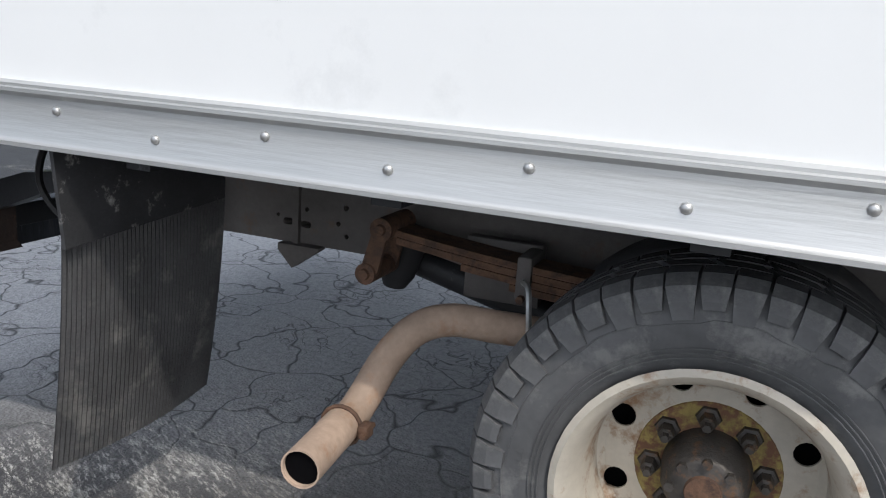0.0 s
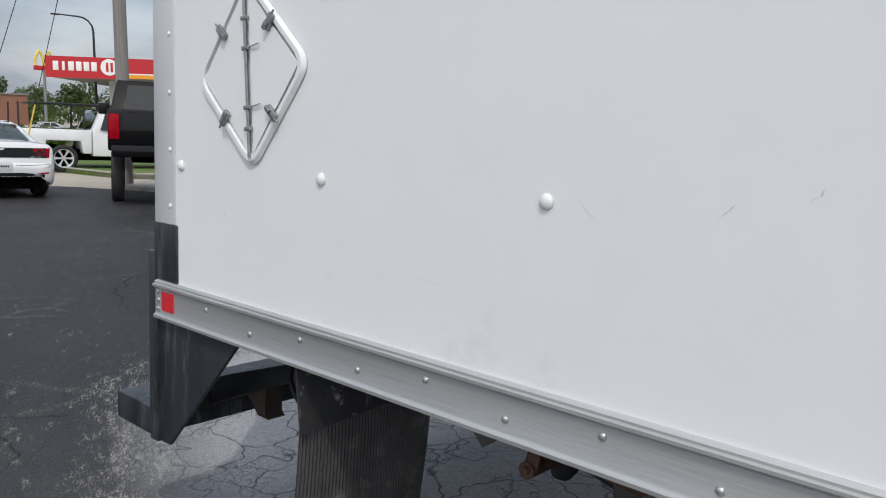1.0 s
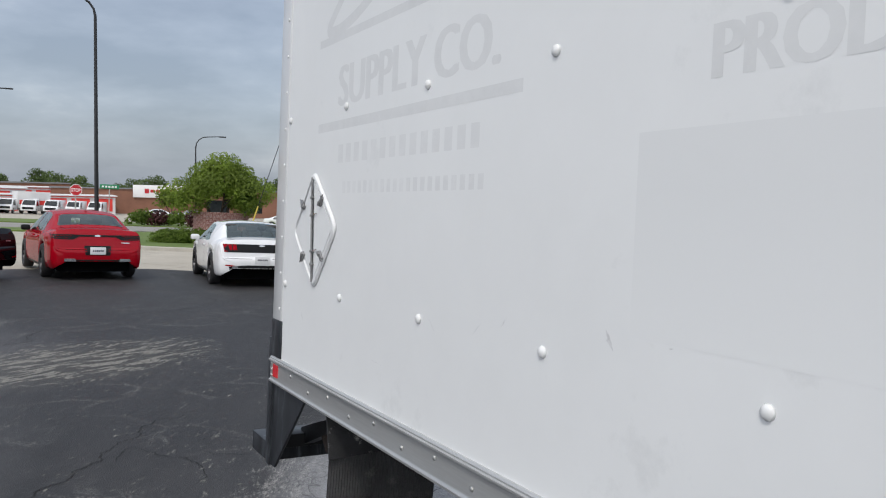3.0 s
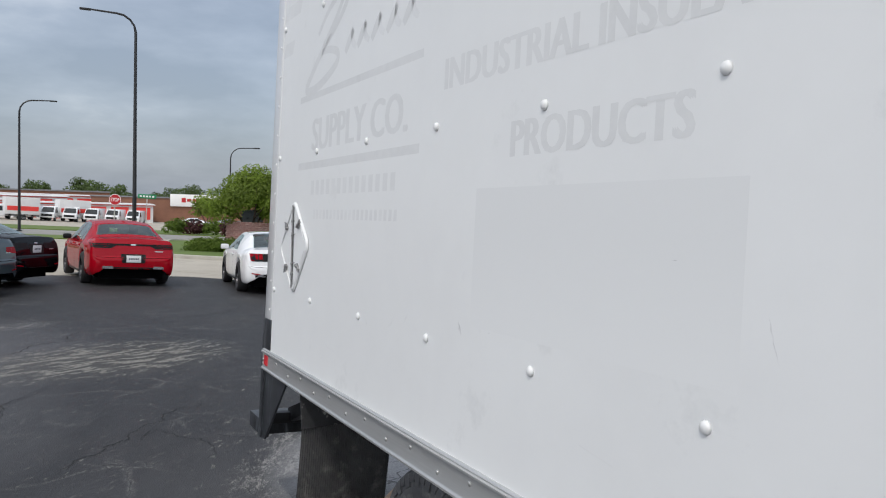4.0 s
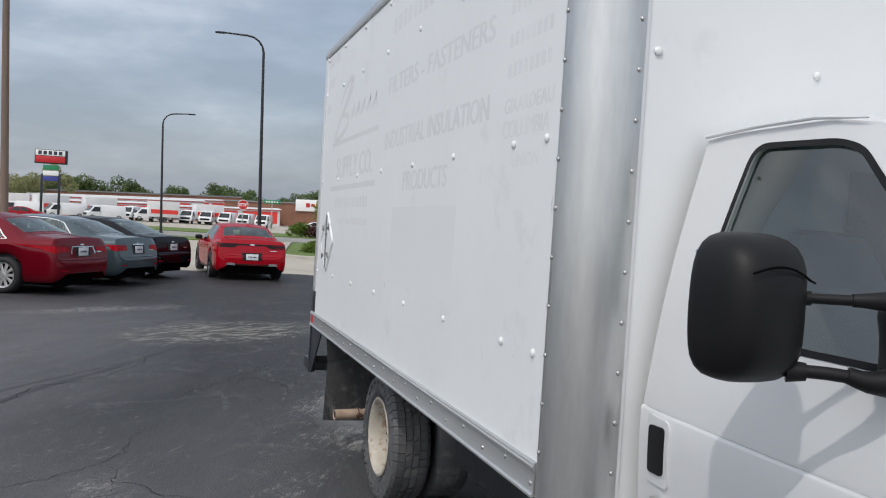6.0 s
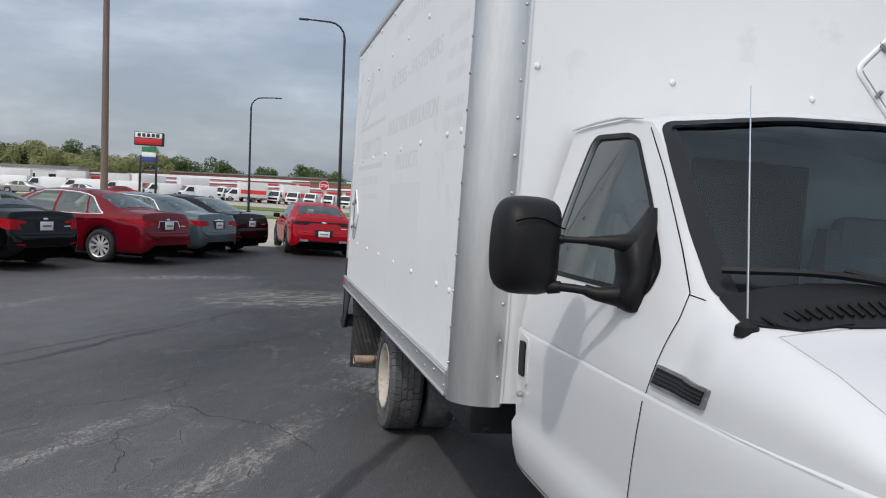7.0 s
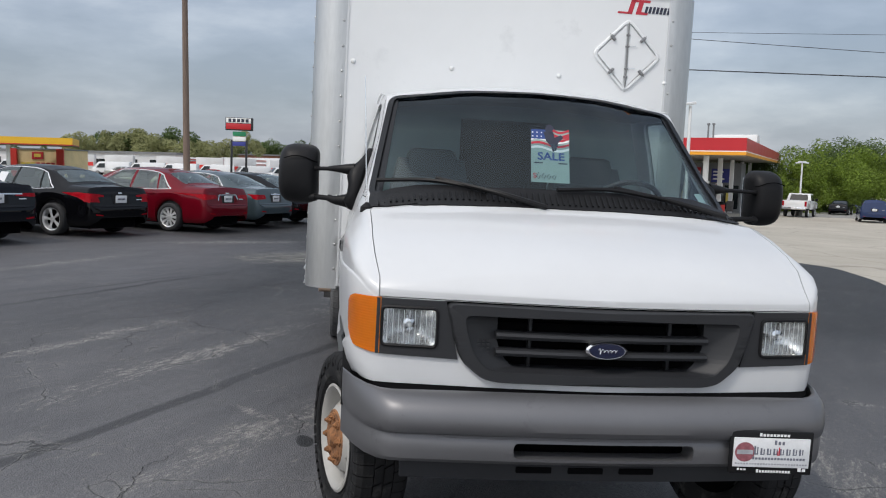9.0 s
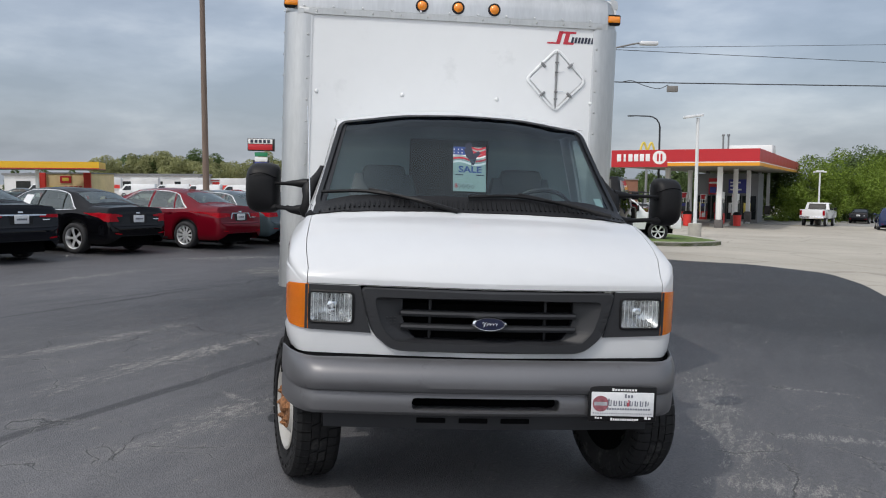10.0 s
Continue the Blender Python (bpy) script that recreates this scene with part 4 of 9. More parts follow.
tpart("windshield_seal", ribbon(skin_tree, path, (-1, 0, 0), 0.030, 0.003), M["frit"], cab, "black windshield seal")
st = [(CY + a, b) for a, b in ((0.735, 1.475), (0.785, 1.475), (0.78, 1.525), (0.73, 1.525))]
tpart("windshield_sticker", project(skin_tree, st, (6.0, 0, 0), (0, 1, 0), (0, 0, 1), (-1, 0, 0), -0.012, 0.0, 2), M["sign_paper"], cab, "small pale inspection sticker")
# black side borders and cowl
for s in (-1, 1):
    poly = [(CY + s * a, b) for a, b in ((0.866, 1.425), (0.760, 1.93), (0.725, 1.93), (0.815, 1.425))]
    tpart("glass_border", project(skin_tree, poly, (6.0, 0, 0), (0, 1, 0), (0, 0, 1), (-1, 0, 0), -0.006, 0.0, 4), M["frit"], cab)
for s in (-1, 1):
    poly = [(CY + s * a, b) for a, b in ((0.66, 1.440), (0.860, 1.436), (0.868, 1.405), (0.868, 1.386), (0.80, 1.385), (0.66, 1.405))]
    tpart("cowl_corner", project(skin_tree, poly, (6.0, 0, 0), (0, 1, 0), (0, 0, 1), (-1, 0, 0), 0.007, 0.006, 4), M["black_plastic"], cab)
cowl = tpart("cowl", project(skin_tree, [(3.80, CY - 0.862), (3.93, CY - 0.872), (4.03, CY - 0.80), (4.060, CY - 0.66), (4.075, CY - 0.4), (4.082, CY), (4.075, CY + 0.4), (4.060, CY + 0.66), (4.03, CY + 0.80), (3.93, CY + 0.872), (3.80, CY + 0.862), (3.965, CY + 0.4), (3.985, CY), (3.965, CY - 0.4)], (0, 0, 3.0), (1, 0, 0), (0, 1, 0), (0, 0, -1), 0.006, 0.008, 4), M["black_plastic"], cab, "black vented cowl panel")
for k in range(64):
    y = -0.83 + 1.66 * k / 63
    x0 = 4.052 - 0.085 * (abs(y) / 0.87) ** 2
    p = []
    for x in (x0 - 0.035, x0 + 0.020):
        hit = skin_tree.ray_cast(Vector((x, CY + y, 3.0)), Vector((0, 0, -1)))[0]
        if hit:
            p.append(hit + Vector((0, 0, 0.012)))
    if len(p) == 2:
        tpart("cowl_slat", tube(p, 0.005, 5), M["black_plastic"], cowl)

# wipers
for y0, y1, yb in ((1.245, 1.735, 1.985), (2.045, 2.56, 2.815)):
    pivot = Vector((4.085, yb, 1.420))
    mid_b = (y0 + y1) / 2
    hit = lambda y, z: skin_tree.ray_cast(Vector((6, y, z)), Vector((-1, 0, 0)))[0] + Vector((0.022, 0, 0.012))
    wiper = tpart("wiper", tube(smooth_path([pivot, hit(yb - 0.22, 1.462) + Vector((0.02, 0, 0)), hit(mid_b + 0.02, 1.512)], 5), [0.013] * 6 + [0.009] * 5, 8), M["black_plastic"], cab, "black wiper arm")
    tpart("blade", tube(smooth_path([hit(y0, 1.488), hit(mid_b, 1.500), hit(y1, 1.468)], 5), 0.0105, 6), M["black_plastic"], wiper)

# antenna
ant = tpart("antenna", tube([(3.956, 1.199, 1.375), (3.926, 1.168, 1.955)], [0.0035, 0.0015], 6), M["chrome"], cab, "thin whip antenna")
tpart("antenna_base", revolve([(1.355, 0.030), (1.380, 0.028), (1.392, 0.014), (1.400, 0.006), (1.400, 0.0)], 14, "z", (3.956, 1.199, 0)), M["black_plastic"], ant)

# tow mirrors: twin arms from a moulded sail, tall rounded head
for sg in (1, -1):
    Y = lambda y: y if sg > 0 else 2 * CY - y
    H = lambda y: y if sg > 0 else 2 * CY - y + 0.11
    bm = bmesh.new()
    loops = []
    for z, xa, xb, ya, yb in ((1.340, 3.435, 3.485, 1.130, 1.165), (1.348, 3.405, 3.510, 1.112, 1.170), (1.385, 3.382, 3.520, 1.090, 1.175), (1.430, 3.368, 3.522, 1.108, 1.185), (1.470, 3.362, 3.518, 1.112, 1.190), (1.510, 3.358, 3.506, 1.104, 1.200),
                              (1.548, 3.358, 3.488, 1.112, 1.205), (1.590, 3.366, 3.458, 1.160, 1.220), (1.625, 3.376, 3.430, 1.188, 1.230), (1.658, 3.386, 3.404, 1.206, 1.238)):
        loop = []
        for j in range(20):
            t = 2 * math.pi * j / 20
            c, d = math.cos(t), math.sin(t)
            loop.append(((xa + xb) / 2 + (xb - xa) / 2 * math.copysign(abs(c) ** 0.7, c), Y((ya + yb) / 2 + (yb - ya) / 2 * math.copysign(abs(d) ** 0.7, d)), z))
        loops.append(loop)
    rings(bm, loops)
    mirror = tpart("tow_mirror", bm, M["black_plastic"], label="large black towing mirror on two arms", sharp=50)
    bm = bmesh.new()
    loops = []
    for k in range(17):
        a = math.sin((-1 + 2 * k / 16) * math.pi / 2) * 0.998
        fx = (1 - abs(a) ** 3.0) ** (1 / 2.4)
        fy = (1 - abs(a) ** 5.5) ** (1 / 3.2)
        z = 1.512 + 0.154 * a
        sec = []
        for j in range(28):
            t = 2 * math.pi * j / 28
            cx, sy = math.cos(t), math.sin(t)
            ex = math.copysign(abs(cx) ** 0.72, cx)
            ey = math.copysign(abs(sy) ** 0.62, sy)
            px = 3.262 + (0.030 + 0.018 * fx if ex < 0 else 0.130 * fx) * ex
            sec.append((px, H(0.866 + (0.104 if sg > 0 else 0.094) * fy * ey - 0.012 * (1 - a * a)), z))
        loops.append(sec)
    rings(bm, loops)
    head = tpart("mirror_head", bm, M["black_plastic"], mirror, "black moulded mirror housing", 60)
    tpart("mirror_glass", span((3.208, min(H(0.785), H(0.94)), 1.40), (3.222, max(H(0.785), H(0.94)), 1.625), 0.003), M["chrome"], head, "mirror glass")
    for z, zb, w in ((1.540, 1.545, 0.0105), (1.393, 1.386, 0.0135)):
        tpart("mirror_arm", tube(smooth_path([(3.325, H(0.90), z), (3.385, H(0.985), z + 0.002), (3.44, Y(1.065), zb)], 4), w, 12), M["black_plastic"], mirror)
        tpart("arm_collar", tube([(3.340, H(0.922), z), (3.362, H(0.952), z + 0.001)], [w * 1.75, w * 1.35], 12), M["black_plastic"], mirror)
        tpart("arm_socket", tube(smooth_path([(3.405, Y(1.013), z + 0.003), (3.425, Y(1.045), zb), (3.440, Y(1.085), zb), (3.448, Y(1.14), zb)], 3), [w * 1.25, w * 1.35, w * 1.45, w * 1.6, w * 1.75, w * 1.95, w * 2.2, w * 2.5, w * 2.8, w * 3.0], 14), M["black_plastic"], mirror)
    crease = [(3.398 - 0.05 * (k / 8 - 0.45) ** 2 - 0.012 * k / 8, H(0.785 + 0.165 * k / 8), 1.572 + 0.028 * math.sin(math.pi * min(1, 0.16 + k / 9))) for k in range(9)]
    tpart("housing_seam", tube(smooth_path(crease, 3), 0.0025, 5), M["void"], head)

# ---- front end ----
def front_patch(name, poly, mat, parent, label="", lift=0.004, thick=0.01, cuts=4):
    return tpart(name, project(skin_tree, [(CY + a, b) for a, b in poly], (6, 0, 0), (0, 1, 0), (0, 0, 1), (-1, 0, 0), lift, thick, cuts), mat, parent, label)


# grille shell: outer frame, sloping inner walls, bars
GO = round_poly([(-0.594, 1.0745), (0.594, 1.0745), (0.562, 0.95), (0.532, 0.866), (0.455, 0.804), (0.40, 0.792), (-0.40, 0.792), (-0.455, 0.804), (-0.532, 0.866), (-0.562, 0.95)], 0.03, 3)
GI = round_poly([(-0.520, 1.033), (0.520, 1.033), (0.50, 0.95), (0.475, 0.885), (0.425, 0.84), (0.395, 0.835), (-0.395, 0.835), (-0.425, 0.84), (-0.475, 0.885), (-0.50, 0.95)], 0.03, 3)
def dense(poly, n=8):
    return [tuple(Vector(a).lerp(Vector(b), k / n)) for a, b in zip(poly, poly[1:] + poly[:1]) for k in range(n)]


GO, GI = dense(GO), dense(GI)
GB = [(max(-0.398, min(0.398, a * 0.80)), 0.935 + (b - 0.935) * 0.93) for a, b in GI]
nose = lambda y, d=0.0: 4.725 - 0.145 * y * y + d
bm = bmesh.new()
rings(bm, [[(nose(a, d), CY + a, b) for a, b in p] for p, d in ((GO, -0.02), (GO, 0.010), (grow(GO, -0.010), 0.021), (grow(GI, 0.008), 0.021), (GI, 0.010), (GB, -0.035), (GB, -0.10))], True, False)
grille = tpart("grille", bm, M["trim_grey"], cab, "charcoal plastic grille with horizontal bars", 45)
bm = bmesh.new()
bm.faces.new([bm.verts.new((4.585, CY + a, b)) for a, b in ((-0.57, 0.80), (0.57, 0.80), (0.57, 1.10), (-0.57, 1.10))])
tpart("grille_backing", bm, M["void"], grille)
for z in (0.962, 0.900):
    bm = bmesh.new()
    rings(bm, [[(nose(y, dx), CY + y, z + dz) for dx, dz in ((-0.060, 0.013), (-0.020, 0.015), (-0.006, 0.010), (-0.002, 0.000), (-0.008, -0.011), (-0.024, -0.015), (-0.060, -0.014))] for y in [-0.405 + 0.81 * k / 14 for k in range(15)]])
    tpart("grille_bar", bm, M["trim_grey"], grille)
for y in (-0.27, 0.27):
    tpart("grille_post", box((nose(y, -0.075), CY + y, 0.935), (0.03, 0.013, 0.20), 0.003), M["trim_grey"], grille)
bm = bmesh.new()
for i in range(3):
    for j in range(5):
        add_box(bm, (nose(0.44 + 0.018 * i, -0.012 + 0.006 * i), CY - (0.432 + 0.018 * i), 0.885 + 0.014 * j), (0.006, 0.010, 0.007))
tpart("grille_mesh", bm, M["trim_grey"], grille, smooth=False)
emblem = tpart("emblem", revolve([(4.748, 0.0), (4.752, 0.070), (4.745, 0.078), (4.71, 0.078)], 28, "x"), M["chrome"], grille, "blue oval emblem with chrome rim")
emblem.data.transform(Matrix.Translation((0, CY - 0.004, 0.928)) @ Matrix.Diagonal((1, 1, 0.42, 1)))
enamel = tpart("enamel", revolve([(4.7545, 0.0), (4.7535, 0.066)], 28, "x"), M["blue_oval"], emblem)
enamel.data.transform(Matrix.Translation((0, CY - 0.004, 0.928)) @ Matrix.Diagonal((1, 1, 0.42, 1)))
script = [(4.7555, CY - 0.038 + 0.0030 * k + 0.003 * math.sin(k * 1.3), 0.928 + (0.011 if k < 6 else 0.005) * math.sin(k * 1.35 + 0.4)) for k in range(25)]
tpart("emblem_script", tube(smooth_path(script, 3), 0.0009, 5), M["rivet_white"], emblem)

for s in (-1, 1):
    m = lambda poly: [(s * a, b) for a, b in poly]
    bz = project(skin_tree, [(CY + a, b) for a, b in m([(0.840, 1.080), (0.592, 1.079), (0.566, 0.96), (0.540, 0.868), (0.840, 0.876)])], (6, 0, 0), (0, 1, 0), (0, 0, 1), (-1, 0, 0), 0.010, 0.024, 4)
    hole = [(CY + a, b) for a, b in m(round_poly([(0.822, 1.050), (0.622, 1.050), (0.622, 0.909), (0.822, 0.909)], 0.02))]
    bezel = tpart("headlamp_bezel", cut(to_mesh(bz), prism(hole, "x", 4.45, 4.9)), M["trim_grey"], cab, "charcoal headlamp surround", sharp=30)
    on_skin = lambda y, z, d: skin_tree.ray_cast(Vector((6, y, z)), Vector((-1, 0, 0)))[0] + Vector((d, 0, 0))
    rim = [on_skin(a, b, 0.012) for a, b in hole]
    tpart("headlamp_rim", tube(rim + [rim[0]], 0.0065, 6), M["black_plastic"], bezel)
    bm = bmesh.new()
    bowl = []
    for i in range(15):
        row = []
        for j in range(11):
            uu, vv = -1 + i / 7, -1 + j / 5
            q = on_skin(CY + s * (0.722 + 0.100 * uu), 0.980 + 0.070 * vv, 0.010)
            q.x -= 0.075 * (1 - abs(uu) ** 3) * (1 - abs(vv) ** 4) * (1 - 0.25 * (uu * uu + vv * vv))
            row.append(q)
        bowl.append(row)
    rings(bm, bowl, False, False)
    lamp = tpart("headlamp", bm, M["reflector"], bezel, "clear rectangular sealed-beam headlamp")
    bc = on_skin(CY + s * 0.720, 0.981, -0.035)
    tpart("bulb_shield", revolve([(0.0, 0.0), (0.006, 0.012), (0.0, 0.024), (-0.025, 0.026)], 16, "x", bc), M["chrome"], lamp)
    tpart("bulb", revolve([(0.030, 0.0), (0.028, 0.006), (0.0, 0.008)], 12, "x", bc), M["plate_white"], lamp)
    for k in range(9):
        yy = CY + s * (0.642 + 0.020 * k)
        tpart("lens_flute", tube([on_skin(yy, 0.922, 0.011), on_skin(yy, 0.982, 0.013), on_skin(yy, 1.040, 0.011)], 0.0010, 5), M["lens_flute"], lamp)
    front_patch("lens", m(round_poly([(0.820, 1.048), (0.624, 1.048), (0.624, 0.911), (0.820, 0.911)], 0.018)), M["lens_clear"], lamp, "", 0.016, 0.0, 4)
    # amber corner lens wraps from the front round to the fender
    bm = bmesh.new()
    cols = []
    for k in range(9):
        t = k / 8
        hx = 4.640 - 0.165 * t ** 1.25
        hw = lerp_table(CAB, hx)[0] + 0.003
        late = max(0.0, (t - 0.55) / 0.45) ** 2.2
        z1, z0 = 1.083 - 0.006 * t - 0.035 * late, 0.876 + 0.018 * t + 0.085 * late
        cols.append([(hx + 0.010, CY + s * hw, z0), (hx + 0.010, CY + s * hw, z1)])
    grid = []
    for a, b in cols:
        grid.append([(a[0], a[1], a[2] + (b[2] - a[2]) * j / 10) for j in range(11)])
    rings(bm, grid, False, False)
    bmesh.ops.solidify(bm, geom=bm.faces[:], thickness=0.012)
    tpart("corner_lamp", bm, M["amber"], cab, "orange wrap-around corner lamp")

# bumper: painted steel bar swept round the nose
def bumper_plan(y):
    f = abs(y) / 0.955
    return 4.86 - 0.055 * f ** 2 - 0.32 * max(0.0, (f - 0.78) / 0.22) ** 2.6
prof = [(-0.115, 0.764), (-0.085, 0.771), (-0.050, 0.768), (-0.020, 0.756), (0.006, 0.737), (0.022, 0.712), (0.028, 0.685), (0.026, 0.662), (0.012, 0.642), (-0.010, 0.632), (-0.010, 0.622), (-0.004, 0.612), (-0.002, 0.575), (-0.008, 0.545), (-0.03, 0.528), (-0.07, 0.525), (-0.115, 0.60)]
bm = bmesh.new()
ys = [-0.955 + 1.91 * k / 44 for k in range(45)]
rings(bm, [[(bumper_plan(y) + d * (1 - 0.5 * (abs(y) / 0.955) ** 6), CY + y, z) for d, z in prof] for y in ys])
bmp = to_mesh(bm)
bmp = cut(bmp, prism(round_poly([(CY - 0.35, 0.556), (CY + 0.31, 0.556), (CY + 0.31, 0.612), (CY - 0.35, 0.612)], 0.022), "x", 4.60, 5.1))
bumper = tpart("front_bumper", bmp, M["bumper"], label="dull grey painted steel front bumper", sharp=30)
tpart("slot_backing", span((4.70, CY - 0.40, 0.535), (4.72, CY + 0.36, 0.64)), M["void"], bumper)
bm = bmesh.new()
rings(bm, [[(bumper_plan(y) - 0.09 + d, CY + y, z) for d, z in ((0, 0.53), (0.035, 0.53), (0.02, 0.455), (0, 0.455))] for y in [-0.74 + 1.48 * k / 20 for k in range(21)]])
tpart("air_dam", bm, M["trim_grey"], bumper, "charcoal plastic lower valance")
for y in (-0.26, -0.07, 0.12):
    tpart("air_slot", box((bumper_plan(y) - 0.060, CY + y, 0.498), (0.014, 0.13, 0.022), 0.003), M["void"], bumper)
# near-black filler: the shade between bumper and body made solid
bm = bmesh.new()
rings(bm, [[(bumper_plan(y) + d, CY + y * 0.985, z) for d, z in ((-0.28, 0.66), (-0.10, 0.66), (-0.10, 0.762), (-0.28, 0.775))] for y in ys])
tpart("bumper_gap_shade", bm, M["void"], bumper)
# dealer plate in a black frame, hung low on the bumper
pm = basis((4.880, 2.666, 0.604), (0.085, 1, 0.012), (0.02, -0.012, 1))
plate = tpart("plate_frame", strip_of(box((0, 0, 0), (0.304, 0.160, 0.012), 0.006), pm), M["black_plastic"], bumper, "black dealer plate frame")
tpart("plate", strip_of(box((0, 0.001, 0.007), (0.278, 0.108, 0.006), 0.002), pm), M["plate_white"], plate, "white dealer plate")


def plate_bars(name, rows, mat):
    """Rows of small bars: first x, y, count, pitch, width, height."""
    bm = bmesh.new()
    for x, y, n, pitch, w, h in rows:
        for k in range(n):
            tall = h * (1.35 if k == 0 else 1.0)
            add_box(bm, (x + pitch * k, y + (tall - h) / 2, 0.0106), (w, tall, 0.001))
    tpart(name, strip_of(bm, pm), mat, plate, smooth=False)


plate_bars("plate_bars", [(-0.062, 0.006, 8, 0.0235, 0.006, 0.024), (-0.052, 0.006, 8, 0.0235, 0.004, 0.019), (-0.057, -0.004, 7, 0.0235, 0.013, 0.003), (0.012, 0.038, 3, 0.014, 0.008, 0.012), (-0.066, -0.020, 17, 0.0115, 0.008, 0.008)], M["ink_grey"])
plate_bars("plate_bars", [(-0.128, -0.040, 26, 0.0102, 0.007, 0.005)], M["ink_pale"])
plate_bars("plate_mark", [(0.022, -0.002, 1, 0.01, 0.004, 0.012), (0.027, 0.004, 1, 0.01, 0.004, 0.022)], M["ink_red"])
seal = tpart("plate_seal", strip_of(revolve([(0.0105, 0.0), (0.0105, 0.036)], 24, "z", (-0.098, 0.003, 0)), pm), M["ink_seal"], plate)
tpart("seal_band", strip_of(box((-0.098, 0.003, 0.0115), (0.058, 0.016, 0.001)), pm), M["ink_pale"], seal)
plate_bars("frame_bars", [(-0.044, 0.0665, 9, 0.0125, 0.009, 0.009), (-0.048, -0.0675, 12, 0.0105, 0.0075, 0.009), (-0.118, -0.062, 3, 0.012, 0.008, 0.006), (0.105, -0.060, 2, 0.016, 0.012, 0.010)], M["ink_white"])

# ---- inside the cab ----
inner = tpart("cab_interior", span((2.60, CY - 0.90, 0.62), (4.30, CY + 0.90, 0.66)), M["cab_liner"], label="grey cab floor and liner")
tpart("rear_bulkhead", prism([(CY - 0.94, 0.66), (CY + 0.94, 0.66), (CY + 0.93, 1.20), (CY + 0.90, 1.40), (CY + 0.775, 1.93), (CY + 0.40, 1.99), (CY, 2.005), (CY - 0.40, 1.99), (CY - 0.775, 1.93), (CY - 0.90, 1.40), (CY - 0.93, 1.20)], "x", 2.60, 2.625), M["cab_liner"], inner)
tpart("bulkhead_door", span((2.627, CY - 0.30, 0.68), (2.645, CY + 0.26, 1.90), 0.01), M["bulkhead_door"], inner, "dark sliding door in the bulkhead")
bm = bmesh.new()
rings(bm, [[(x, CY + y * 0.76, 1.992 - 0.062 * abs(y) ** 2.2 - d) for y in (-1, -0.7, -0.4, 0, 0.4, 0.7, 1)] for x, d in ((2.63, 0.0), (3.10, 0.0), (3.22, 0.015))], False, False)
tpart("headliner", bm, M["seat"], inner)
bm = bmesh.new()
rings(bm, [[(x - (0.15 * (abs(y) / 0.86) ** 2 if x > 3.8 else 0.0), CY + y, z) for x, z in ((3.62, 1.02), (3.60, 1.24), (3.68, 1.375), (3.86, 1.425), (4.02, 1.40), (4.06, 1.30), (4.06, 1.02))] for y in (-0.86, -0.5, 0.0, 0.5, 0.86)])
bmesh.ops.bevel(bm, geom=[e for e in bm.edges if e.calc_face_angle(0) > 0.5], offset=0.012, segments=2, affect="EDGES", profile=0.5)
tpart("dashboard", bm, M["dash"], inner, "grey padded dashboard")
tpart("engine_cover", box((3.62, CY, 0.95), (0.75, 0.55, 0.62), 0.06), M["dash"], inner)
for y in (CY - 0.48, CY + 0.48):
    seat = tpart("seat", box((3.02, y, 0.98), (0.50, 0.52, 0.20), 0.06), M["seat"], inner, "grey vinyl high-back seat")
    bm = bmesh.new()
    loops = []
    for k in range(8):
        t = k / 7
        w = 0.26 - 0.06 * max(0, t - 0.6) / 0.4
        xx, z = 2.84 - 0.12 * t, 1.02 + 0.62 * t
        d = 0.07 * (1 - 0.5 * max(0, t - 0.7) / 0.3)
        loops.append([(xx + d * cx, y + w * sy, z) for cx, sy in ((-1, -0.9), (-0.6, -1), (0.7, -0.95), (1, -0.7), (0.8, 0), (1, 0.7), (0.7, 0.95), (-0.6, 1), (-1, 0.9))])
    rings(bm, loops)
    tpart("backrest", bm, M["seat"], seat)
    tpart("headrest", box((2.74, y, 1.60), (0.10, 0.30, 0.20), 0.045), M["seat"], seat)
wheel_c, wheel_n = Vector((3.50, CY + 0.46, 1.41)), Vector((-0.75, 0, 0.66)).normalized()
u = wheel_n.cross(Vector((0, 1, 0))).normalized()
v = Vector((0, 1, 0))
sw = tpart("steering_wheel", tube([wheel_c + 0.195 * (math.cos(a) * u + math.sin(a) * v) for a in (2 * math.pi * k / 32 for k in range(33))], 0.014, 8, False), M["trim_grey"], inner, "grey steering wheel")
tpart("steering_hub", tube([wheel_c - wheel_n * 0.28, wheel_c - wheel_n * 0.02], [0.03, 0.06], 12), M["trim_grey"], sw)
tpart("steering_spoke", tube([wheel_c - 0.19 * v, wheel_c - wheel_n * 0.03, wheel_c + 0.19 * v], 0.014, 6), M["trim_grey"], sw)

# price card on the dashboard behind the glass
card_m = Matrix.Translation(PIVOT) @ LEAN @ BACK @ basis((3.70, CY + 0.002, 1.660), (0, 1, 0), (-0.30, 0.0, 1))
card = part("price_card", box((0, 0, 0), (0.190, 0.268, 0.004)), M["sign_paper"])
card.matrix_world = card_m
tagged(card, "pale green sale price card with a flag, behind the windshield", "price card")
for i in range(4):
    bm = bmesh.new()
    rings(bm, [[(-0.095 + 0.19 * k / 10, 0.030 + 0.022 * i + 0.010 * math.sin(k * 0.62 + 0.4) + h, 0.0026) for k in range(11)] for h in (0.0, 0.012)], False, False)
    part("flag_stripe", bm, M["ink_red"] if i % 2 else M["ink_white"], card, smooth=False)
part("flag_field", span((-0.095, 0.085, 0.0022), (-0.005, 0.134, 0.0028)), M["ink_blue"], card)
bm = bmesh.new()
